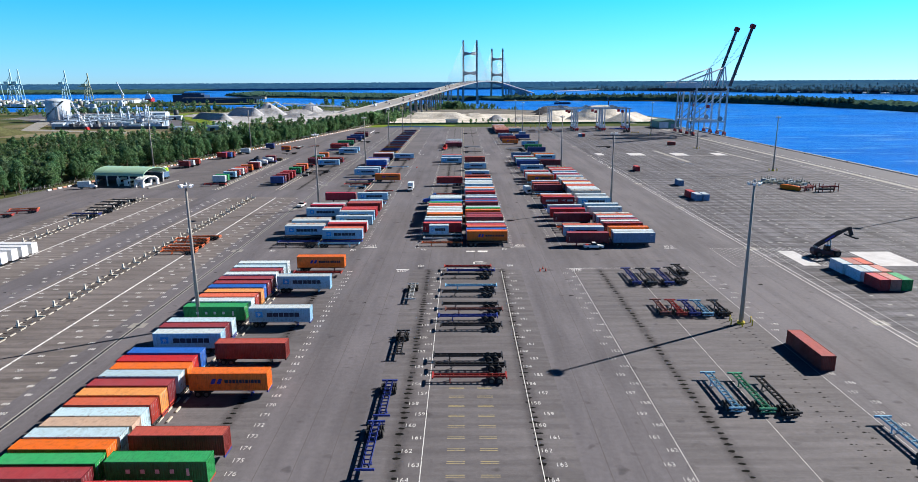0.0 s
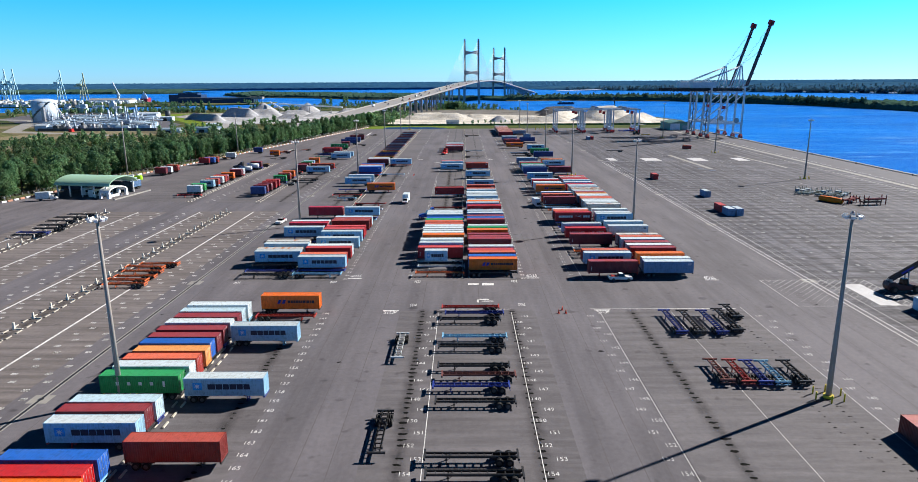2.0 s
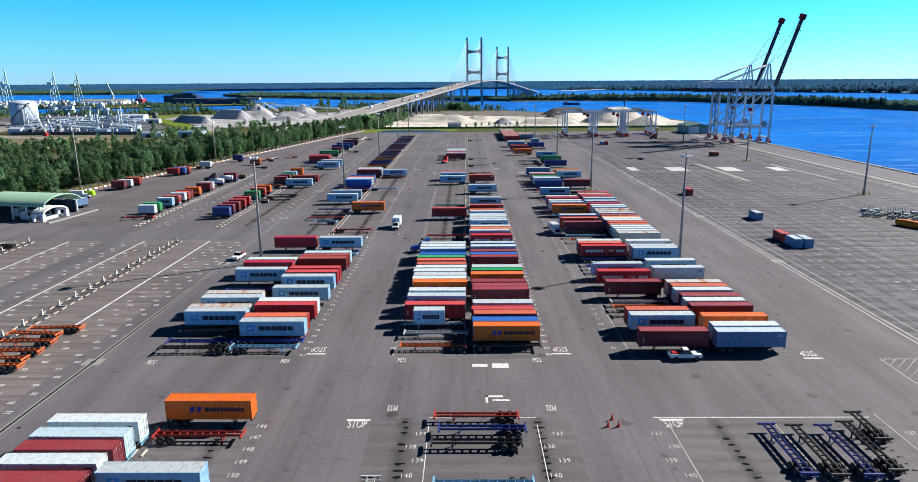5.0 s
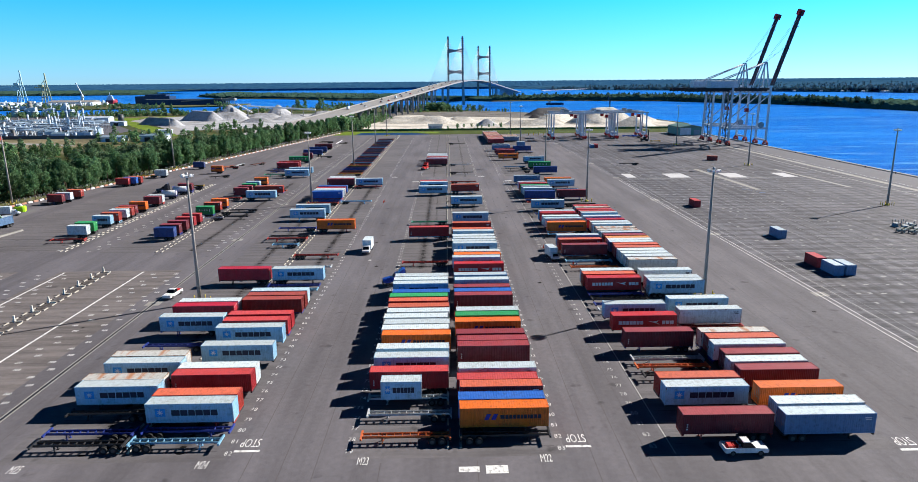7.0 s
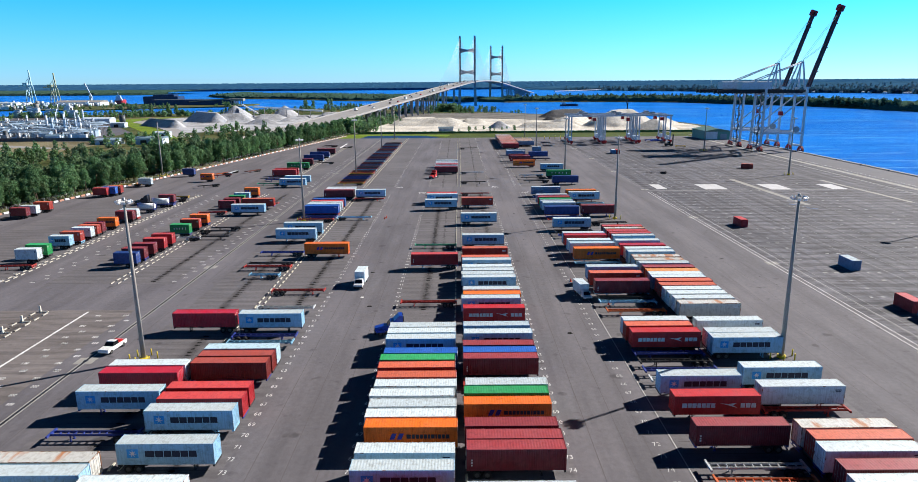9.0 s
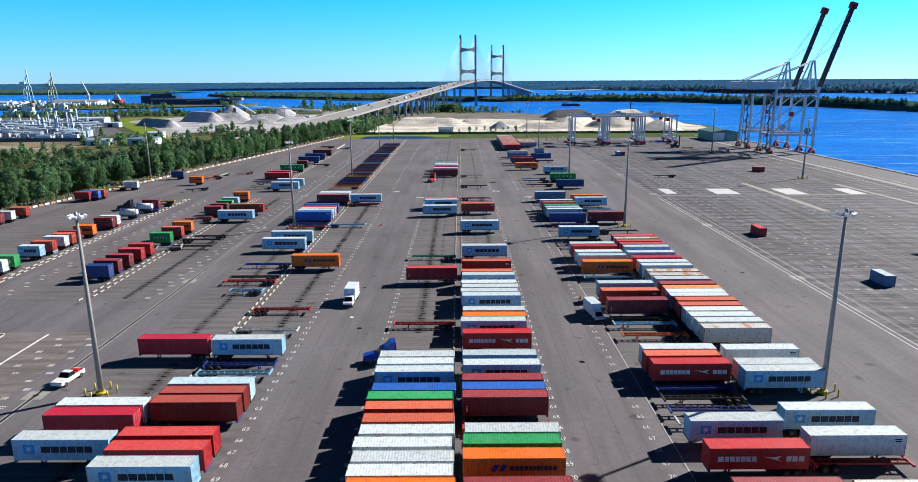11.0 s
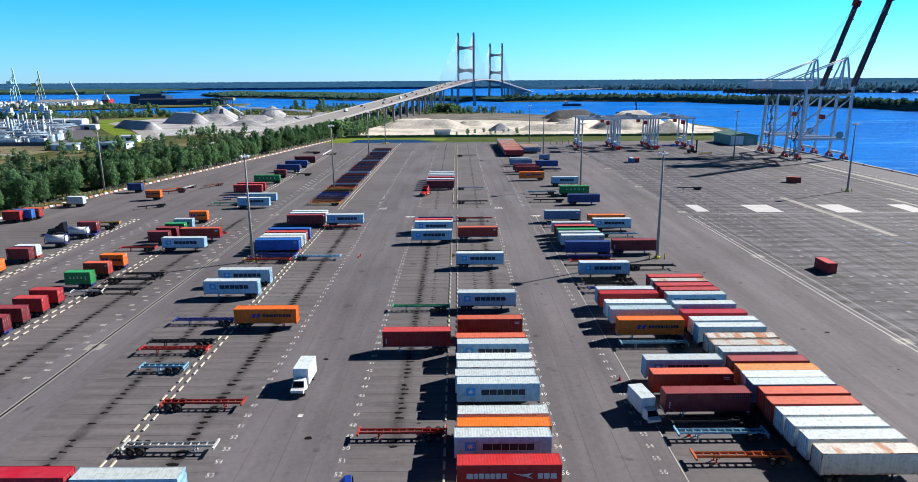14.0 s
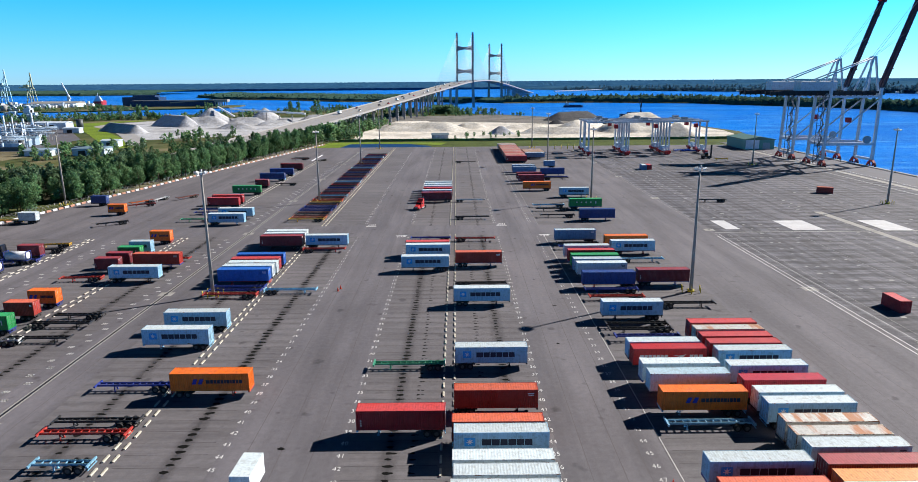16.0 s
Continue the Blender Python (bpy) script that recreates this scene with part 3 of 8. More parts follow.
for x, blocks in ((-69.0, ((60, 279), (298, 432), (447, 640))), (-74.8, ((60, 279),)), (-97.4, ((60, 279),)), (-121.2, ((60, 279),)), (-145.0, ((60, 279),)), (-104.0, ((60, 279), (298, 432))), (-113.5, ((60, 279), (300, 432)))):
    for y0, y1 in blocks:
        slots = []
        y, k = y0 + 2, 0
        while y < y1 - 1:
            x1 = x + (0.8 if k % 2 else -0.8)
            for j in range(3):
                w = rng.uniform(0.18, 0.32)
                slots.append((x1 - 0.58 + j * 0.40, x1 - 0.58 + j * 0.40 + w, y - 0.42, y + 0.42))
            slots.append((x1 - 0.58, x1 + 0.54, y + rng.uniform(-0.2, 0.0), y + rng.uniform(0.06, 0.2)))
            y, k = y + 3.05, k + 1
        marks("slot_number", slots, SLOT_PAINT if y0 < 100 else WORN_LINE, 0.012, "worn white painted bay number blocks on asphalt")

stall_seams = []
for x0, x1 in ((-42.0, -31.0), (-56.0, -44.6), (-12.6, -0.8), (1.8, 13.8), (30.0, 42.6), (45.4, 58.0)):
    for y in np.arange(190.4, 431, 3.03):
        stall_seams.append((x0, x1, y - 0.035, y + 0.035))
marks("stall_seam", stall_seams, TAR_DARK, 0.0068, "thin dark joints between parking stalls")
marks("ground_panel", [(-21.9, -21.2, 286.2, 287.1)], WHITE_LINE, 0.012, "small white painted square on a lane")

bay_lines = []
for y in np.arange(64, 100, 3.05):
    for x0 in (-2.0, 2.4):
        bay_lines += [(x0 - 0.2, x0 + 2.2, y - 0.28, y - 0.14), (x0 - 0.2, x0 + 2.2, y + 0.14, y + 0.28)]
marks("bay_line", bay_lines, YELLOW_LINE, 0.012, "short worn yellow bay lines")

arrow = [(4.0, 6.6, 172.2, 172.7), (2.9, 5.6, 173.4, 174.0), (2.9, 3.3, 171.6, 174.0), (1.0, 3.6, 184.6, 185.8), (4.4, 7.2, 184.2, 186.0)]
marks("ground_panel", arrow, WHITE_LINE, 0.012, "worn white painted panel on asphalt")

bm = bmesh.new()
hx0, hx1, hy0, hy1 = 72.0, 97.0, 168.4, 187.5
for k in range(25):
    c = hx0 - (hy1 - hy0) + 1.75 * (k + 0.5)
    x0, x1 = max(hx0, c), min(hx1, c + hy1 - hy0)
    if x1 - x0 > 0.8:
        bm.faces.new([bm.verts.new((x, hy0 + x - c, 0.012)) for x in (x0 - 0.09, x0 + 0.09)] + [bm.verts.new((x, hy0 + x1 - c, 0.012)) for x in (x1 + 0.09, x1 - 0.09)])
for x0, x1, y0, y1 in ((hx0, hx1, hy0 - 0.12, hy0), (hx0, hx1, hy1, hy1 + 0.12), (hx0 - 0.14, hx0, hy0, hy1), (hx1, hx1 + 0.14, hy0, hy1)):
    bm.faces.new([bm.verts.new((x, y, 0.0125)) for x, y in rect(x0, x1, y0, y1)])
tagged(part("hatched_zone", bm, WORN_LINE), "white diagonally hatched no-parking zone on asphalt", "road marking", "", "structure")

for x0, x1, y0, y1 in ((89.8, 94.4, 168.7, 184), (109.5, 120.8, 167.8, 183), (89.3, 94.0, 437.5, 451.3), (110.3, 120.5, 435.6, 450.4), (139.0, 148.2, 434, 449.7), (166, 173, 434, 449)):
    sheet("concrete_pad", rect(x0, x1, y0, y1), 0.011, APRON, 0, "bright white concrete pad set in asphalt", "pavement")
bm = bmesh.new()
for p in (((132.4, 465.5), (135.3, 465.5), (137.2, 396.5), (134.8, 396.5)), ((174, 462), (176, 462), (180, 400), (178, 400))):
    bm.faces.new([bm.verts.new((x, y, 0.010)) for x, y in p])
tagged(part("patch_strip", bm, CONCRETE), "pale concrete patch strip across asphalt", "pavement", "", "structure")


def lettering(text, x, y, size, turn, mat, label, wide=1.0, tall=1.3):
    """Painted letters on the ground, as a flat mesh."""
    cu = bpy.data.curves.new("letters", "FONT")
    cu.body, cu.size, cu.align_x = text, size, "CENTER"
    tmp = bpy.data.objects.new("letters", cu)
    me = bpy.data.meshes.new_from_object(tmp)
    bpy.data.objects.remove(tmp)
    me.materials.clear()
    me.materials.append(mat)
    ob = new("painted_letters", me)
    ob.matrix_basis = pose(x, y, 0.013, 0, 0, turn) @ Matrix.Diagonal((wide, tall, 1, 1))
    return tagged(ob, label, "road marking", "", "structure")


for x, y, turn in ((-15.6, 165.2, 0), (29.4, 165.2, 0), (-27.0, 193.4, 180), (17.0, 193.2, 180), (60.6, 191, 180), (-55, 165, 0), (-15.6, 431, 0), (29.5, 431, 0), (-27, 449.5, 180), (17, 449.5, 180)):
    lettering("STOP", x, y - (1.0 if turn == 0 else 0.0), 1.7, turn, WHITE_LINE, "white painted word STOP on asphalt", 0.66, 1.75)
    marks("stop_line", [(x - 1.7, x + 1.7, y + 0.9, y + 1.4) if turn == 0 else (x - 1.7, x + 1.7, y - 3.3, y - 2.8)], WHITE_LINE, 0.012, "white painted stop line")
for text, x, y in (("M33", -11.1, -170.6), ("M32", 12.6, -170.6), ("M23", -11.3, 187.0), ("M22", 12.3, 187.0), ("M24", -31.8, 186.8), ("M25", -55.2, 186.4)):
    lettering(text, x, abs(y) - 0.4 if y > 0 else 170.8, 1.5, 0 if y > 0 else 180, WHITE_LINE, "white painted row number on asphalt", 0.58, 1.7)

# oil drips under the landing legs of parked trailers
rng = random.Random(11)
stain_rows = ((-35.8, 190, 264, 0.3), (-48.5, 190, 264, 0.25), (52.0, 62, 165, 0.13), (-4.2, 278, 432, 0.2), (5.5, 318, 432, 0.2), (-8.7, 62, 167, 0.30), (10.1, 62, 167, 0.30), (-7.2, 278, 432, 0.32), (9.6, 318, 432, 0.30), (35.4, 62, 167, 0.30), (55.6, 62, 165, 0.16),
              (-35.0, 268, 432, 0.40), (-34, 62, 165, 0.25), (-51, 268, 380, 0.28), (-75.0, 300, 432, 0.35), (-90, 70, 279, 0.2), (9, 447, 718, 0.28), (-7, 447, 718, 0.28))
bm = bmesh.new()
for x, y0, y1, size in stain_rows:
    y = y0
    while y < y1:
        if rng.random() < 0.9:
            for j in range(rng.choice((1, 1, 2))):
                cx, cy, r = x + rng.uniform(-0.14, 0.14) + 0.5 * j, y + rng.uniform(-0.1, 0.1), size * rng.uniform(0.85, 1.2) * (1 - 0.35 * j)
                st = rng.uniform(1.5, 2.0)
                bm.faces.new([bm.verts.new((cx + st * r * math.cos(a) * rng.uniform(0.7, 1.2), cy + r * math.sin(a) * rng.uniform(0.7, 1.2), 0.0095 + 0.0006 * j)) for a in np.linspace(0, 5.6, 9)])
        y += 1.525
for _ in range(26):
    cx, cy = rng.choice((-24, -20, 20, 24, 66, 74, -63, -74, -106)) + rng.uniform(-3, 3), rng.uniform(60, 520)
    r = rng.uniform(0.15, 0.5)
    bm.faces.new([bm.verts.new((cx + 1.4 * r * math.cos(a) * rng.uniform(0.6, 1.2), cy + r * math.sin(a) * rng.uniform(0.6, 1.2), 0.009)) for a in np.linspace(0, 5.7, 11)])
for x in (-88.8, -134.8):
    sheet("oily_track", rect(x - 1.6, x + 1.6, 62, 279), 0.0062, OILY, 0, "dark oily track between two rows of parking bumpers", "stain")
for x, y0, y1, size in stain_rows:
    if size > 0.2 and y0 < 440:
        sheet("oily_track", rect(x - 1.5, x + 1.5, y0, y1), 0.0062, OILY, 0, "dark oily track under the landing legs of trailers", "stain")
tagged(part("oil_stain", bm, STAIN), "dark oil drips in rows on asphalt", "stain", "", "stuff")

# ------------------------------------------------------------------ parking bumpers
bm = bmesh.new()
loft(bm, [[(x, y, z) for x, z in ((-0.16, 0), (0.16, 0), (0.11, 0.2), (-0.11, 0.2))] for y in (-0.85, 0.85)])
CREAM = concrete_mat("cream_painted_concrete", (0.52, 0.49, 0.41))
bumper_mesh = to_mesh("parking_bumper", bm, CREAM)
GREYED = concrete_mat("dirty_bumper_concrete", (0.43, 0.405, 0.355))
bm = bmesh.new()
loft(bm, [[(x, y, z) for x, z in ((-0.16, 0), (0.16, 0), (0.11, 0.2), (-0.11, 0.2))] for y in (-0.85, 0.85)])
old_bumper_mesh = to_mesh("parking_bumper", bm, GREYED)
bumper_rows = ((-43.9, 264, 432), (-42.6, 264, 432), (-0.35, 190, 432), (1.35, 190, 432), (-84.6, 298, 432), (-82.9, 298, 432))
for x, y0, y1 in bumper_rows:
    for y in np.arange(y0 + 1, y1, 3.05):
        tagged(part("parking_bumper", old_bumper_mesh if x < -60 else bumper_mesh, None, m=pose(x, y, 0.004)), "dirty grey concrete parking bumper on asphalt" if x < -60 else "white-painted concrete parking bumper on asphalt", "parking bumper", "parking bumpers")
bm = bmesh.new()
for x, y0, y1 in ((-43.9, 62, 166), (-42.6, 62, 166), (-43.9, 447, 717), (-42.6, 447, 717), (-0.35, 447, 717), (1.35, 447, 717), (-43.9, 190, 262), (-42.6, 190, 262), (-90.2, 62, 279), (-87.5, 62, 279), (-136.2, 62, 279), (-133.5, 62, 279),
                  (-113.2, 300, 432), (-111.8, 300, 432), (-84.6, 447, 640), (-82.9, 447, 640)):
    for y in np.arange(y0 + 1, y1, 3.05):
        loft(bm, [[(x + a, y + b, z) for a, z in ((-0.16, 0.004), (0.16, 0.004), (0.11, 0.2), (-0.11, 0.2))] for b in (-0.85, 0.85)], 1 if x < -60 else 0)
tagged(part("parking_bumper_row", bm, (CREAM, GREYED)), "long rows of white concrete parking bumpers", "parking bumper", "", "stuff")
bm = bmesh.new()
for x in (-89.4, -135.4):
    for y in np.arange(70.6, 279, 6.1):
        loft(bm, [[(x + a, y + b, z) for a, b in ((-s, -s), (s, -s), (s, s), (-s, s))] for z, s in ((0.0, 0.30), (0.2, 0.28), (0.3, 0.17), (1.45, 0.15))])
        quad_box(bm, x + 0.3, x + 1.7, y - 0.12, y + 0.12, 0.004, 0.22)
tagged(part("wheel_stop_post", bm, concrete_mat("cream_post_paint", (0.66, 0.63, 0.55))), "white concrete posts between rows of trailers", "post", "", "stuff")
bm = bmesh.new()
for k in range(150):
    y = 300 + k * 3.0
    x = fence_x(y) + 3.0
    loft(bm, [[(x + a + b * 0.19, y + b, z) for a, z in ((-0.35, 0), (0.35, 0), (0.15, 0.75), (-0.15, 0.75))] for b in (-1.2, 1.0)], k % 2)
tagged(part("barrier_row", bm, (APRON, concrete_mat("reddish_barrier_concrete", (0.42, 0.22, 0.15)))), "row of white and rust-red concrete barrier blocks along a fence", "barrier", "", "stuff")


# ------------------------------------------------------------------ containers
def corrugated(bm, axis, lo, hi, a0, a1, face, depth, pitch, mi=0):
    """A folded steel panel. axis x: it runs along x from lo to hi; the other edge goes from a0 to a1 (z for a side, y for a roof)."""
    n = max(2, int((hi - lo) / pitch))
    step = (hi - lo) / n
    prof = []
    for k in range(n):
        s = lo + k * step
        prof += [(s, 0), (s + 0.3 * step, 0), (s + 0.5 * step, 1), (s + 0.8 * step, 1)]
    prof.append((hi, 0))
    rows = []
    for s, d in prof:
        off = face + depth * d
        if axis == "side":
            rows.append((bm.verts.new((s, off, a0)), bm.verts.new((s, off, a1))))
        elif axis == "end":
            rows.append((bm.verts.new((off, s, a0)), bm.verts.new((off, s, a1))))
        else:
            rows.append((bm.verts.new((s, a0, off)), bm.verts.new((s, a1, off))))
    for (a, b), (c, d) in zip(rows, rows[1:]):
        bm.faces.new((a, c, d, b)).material_index = mi


MESHES = {}


def container_meshes(code, length, height):
    key = (code, length, height)
    if key in MESHES:
        return MESHES[key]
    h, w = length / 2, 1.219
    fold = 0.006 if code in "LWHTI" else 0.045  # insulated boxes have almost flat sides
    panels = []
    for name, args in (("side_panel", ("side", -h + 0.12, h - 0.12, 0.14, height - 0.1, -w + 0.03 - (0.022 if fold < 0.02 else 0), fold, 0.28)),
                       ("side_panel", ("side", -h + 0.12, h - 0.12, 0.14, height - 0.1, w - 0.03 + (0.022 if fold < 0.02 else 0), -fold, 0.28)),
                       ("roof_panel", ("roof", -h + 0.1, h - 0.1, -w + 0.06, w - 0.06, height - 0.02, -0.010, 0.36)),
                       ("front_panel", ("end", -w + 0.1, w - 0.1, 0.14, height - 0.1, -h + 0.03, 0.045, 0.26))):
        bm = bmesh.new()
        corrugated(bm, *args)
        panels.append((name, to_mesh(name, bm, ROOF_COATS.get(code, PAINT[code]) if name == "roof_panel" else PAINT[code])))
    bm = bmesh.new()
    for sy in (-1, 1):
        quad_box(bm, -h, h, min(sy * w, sy * (w - 0.06)), max(sy * w, sy * (w - 0.06)), 0.0, 0.16)
        quad_box(bm, -h, h, min(sy * w, sy * (w - 0.06)), max(sy * w, sy * (w - 0.06)), height - 0.11, height)
        for sx in (-1, 1):
            x0, x1 = sorted((sx * h, sx * (h - 0.13)))
            y0, y1 = sorted((sy * w, sy * (w - 0.11)))
            quad_box(bm, x0, x1, y0, y1, 0.16, height - 0.11)
            x0, x1 = sorted((sx * (h + 0.004), sx * (h - 0.178)))
            y0, y1 = sorted((sy * (w + 0.004), sy * (w - 0.16)))
            quad_box(bm, x0, x1, y0, y1, -0.004, 0.118)
            quad_box(bm, x0, x1, y0, y1, height - 0.114, height + 0.006)
    for sx in (-1, 1):
        x0, x1 = sorted((sx * h, sx * (h - 0.09)))
        quad_box(bm, x0, x1, -w, w, height - 0.12, height)
        quad_box(bm, x0, x1, -w, w, 0.0, 0.14)
    for k in range(20):
        x = -h + 0.3 + k * (length - 0.6) / 19
        quad_box(bm, x - 0.05, x + 0.05, -w + 0.05, w - 0.05, 0.02, 0.13)
    quad_box(bm, -h + 0.1, h - 0.1, -w + 0.07, w - 0.07, 0.13, 0.16)
    panels.append(("frame", to_mesh("frame", bm, RUSTY_RAIL.get(code, PAINT[code]))))
    bm = bmesh.new()
    quad_box(bm, -0.03, 0.03, -0.535, 0.535, 0.16, height - 0.13)
    for k in range(5):
        z = 0.35 + k * (height - 0.8) / 4
        quad_box(bm, 0.03, 0.045, -0.48, 0.48, z, z + 0.2)
    for y in (-0.3, 0.22):
        rod(bm, (0.085, y, 0.1), (0.085, y, height - 0.08), 0.02, 0.02, 6, 1)
        quad_box(bm, 0.06, 0.1, y - 0.02, y + 0.28, 1.05, 1.09, 1)
    door = to_mesh("door_leaf", bm, (PAINT[code], RIM))
    MESHES[key] = panels, door
    return MESHES[key]


def lettering_mesh(code, length, height):
    """Plain blocks for a company's lettering and badge on a side."""
    key = ("sign", code, length)
    if key in MESHES:
        return MESHES[key]
    out = []
    s, y0, y1 = length / 12.19, -1.226, -1.2

    def blocks(name, mat, rows):
        bm = bmesh.new()
        for x0, x1, z0, z1 in rows:
            quad_box(bm, x0 * s, x1 * s, y0, y1, z0, z1)
        out.append((name, to_mesh(name, bm, mat)))

    def shapes(name, mat, rows):
        """A row of plain bold bars, a little wider at the foot or at the head."""
        outlines = (((0, 0), (1, 0), (1, 1), (0, 1)), ((0, 0), (1, 0), (0.95, 1), (0.05, 1)), ((0.04, 0), (0.96, 0), (1, 1), (0, 1)))
        bm = bmesh.new()
        for k, (x0, x1, z0, z1) in enumerate(rows):
            out = outlines[(k * 2 + len(rows)) % 3]
            loft(bm, [[(s * (x0 + (x1 - x0) * a), y, z0 + (z1 - z0) * b) for a, b in out] for y in (y0, y1)])
        return to_mesh(name, bm, mat)

    def word(x0, widths, z0, z1, gap=0.17):
        """A row of plain letter-sized blocks."""
        rows, x = [], x0
        for w in widths:
            rows.append((x, x + w, z0, z1))
            x += w + gap
        return rows

    if code in ("L", "Y"):
        blocks("badge", BADGE, [(-4.75, -3.35, 0.95, 2.15)])
        bm = bmesh.new()
        pts = []
        for k in range(14):
            r = 0.52 if k % 2 == 0 else 0.17
            pts.append((-4.05 * s + r * math.sin(math.pi * k / 7), 1.55 + r * math.cos(math.pi * k / 7)))
        front = [bm.verts.new((x, -1.232, z)) for x, z in pts]
        back = [bm.verts.new((x, -1.222, z)) for x, z in pts]
        bm.faces.new(front)
        for k in range(14):
            bm.faces.new((front[k], front[(k + 1) % 14], back[(k + 1) % 14], back[k]))
        out.append(("star", to_mesh("star", bm, BARWHITE)))
        out.append(("lettering", shapes("lettering", NAVY, word(-2.5, (1.15, 1.05, 0.95, 1.0, 0.95, 1.0), 1.06, 1.92, 0.07))))
    elif code == "O":
        bm = bmesh.new()
        for k in range(2):
            x = -2.75 + k * 0.95
            loft(bm, [[(x + a, y, z) for a, z in ((0, 1.1), (0.6, 1.1), (0.95, 1.95), (0.35, 1.95))] for y in (-1.226, -1.2)])
        out.append(("badge", to_mesh("badge", bm, ROYAL)))
        out.append(("lettering", shapes("lettering", NAVY, word(-0.55, (0.6, 0.45, 0.45, 0.45, 0.45, 0.3, 0.5, 0.25, 0.45, 0.4, 0.5), 1.22, 1.80, 0.08))))
    elif code == "H":
        out.append(("lettering", shapes("lettering", BARWHITE, word(-5.0, (0.75, 0.5, 0.6, 0.55, 0.55, 0.55, 0.6), 1.05, 1.75, 0.1) + word(3.3, (0.6, 0.65, 0.7), 1.05, 1.75, 0.12))))
        bm = bmesh.new()
        loft(bm, [[(a, y, z) for a, z in ((0.4, 1.75), (1.4, 1.45), (2.8, 1.05), (2.2, 1.4), (2.7, 1.8), (1.5, 1.6))] for y in (-1.226, -1.2)])
        out.append(("badge", to_mesh("badge", bm, BARWHITE)))
    elif code == "G":
        rows = []
        for k in range(4):
            rows += word(-3.6 + k * 1.75, (0.5,), 1.28, 1.82)
        blocks("lettering", BARWHITE, rows + [(3.6, 3.95, 1.0, 1.95)])
    elif code in ("R", "M"):
        blocks("lettering", BARWHITE, [(-5.55, -5.35, 0.6 + 0.35 * k, 0.8 + 0.35 * k) for k in range(3)])
    elif code in ("W", "N", "B", "C", "T"):
        blocks("data_plate", BARWHITE if code != "W" else NAVY, [(4.6, 5.5, 2.15, 2.3), (4.7, 5.5, 1.9, 2.02)])
    MESHES[key] = out
    return out


WORDS = {"W": "dirty white", "T": "rust-streaked off-white", "L": "pale grey-blue", "Y": "pale grey-blue", "M": "dull maroon", "R": "faded red", "N": "faded orange-red", "O": "bright orange",
         "G": "bright green", "B": "blue", "D": "dark navy blue", "C": "weathered steel-blue", "F": "faded salmon-red", "E": "sun-bleached peach", "H": "signal red", "U": "dark blue", "P": "faded peach-orange", "X": "dull brown-red", "S": "glossy crimson", "I": "pale ice-blue"}
REST = {True: "steel shipping container on a trailer chassis", False: "steel shipping container standing on asphalt"}


def container(code, x, y, z=1.2, turn=0, length=12.19, height=2.85, on=True, signs=True):
    size = "forty-foot" if length > 10 else "twenty-foot"
    top = thing("shipping_container", pose(x, y, z, 0, 0, turn), f"{WORDS[code]} {size} {REST[on]}", "shipping container", "containers in the yard")
    paint = "L" if code == "Y" else code
    panels, door = container_meshes(paint, length, height)
    for name, me in panels:
        part(name, me, None, top)
    for k, sy in ((0, -1), (1, 1)):
        part("door_leaf", door, None, top, m=pose(length / 2 - 0.09, sy * 0.548, 0))
    if signs:
        # the side that faces back towards the start of the yard carries the lettering
        flip = pose(0, 0, 0, 0, 0, 180) if abs(turn - 180) < 1 else Matrix.Identity(4)
        for name, me in lettering_mesh(code, length, height):
            ob = part(name, me, None, top, m=flip)
            if name == "lettering":
                tagged(ob, kind="stuff")
    return top


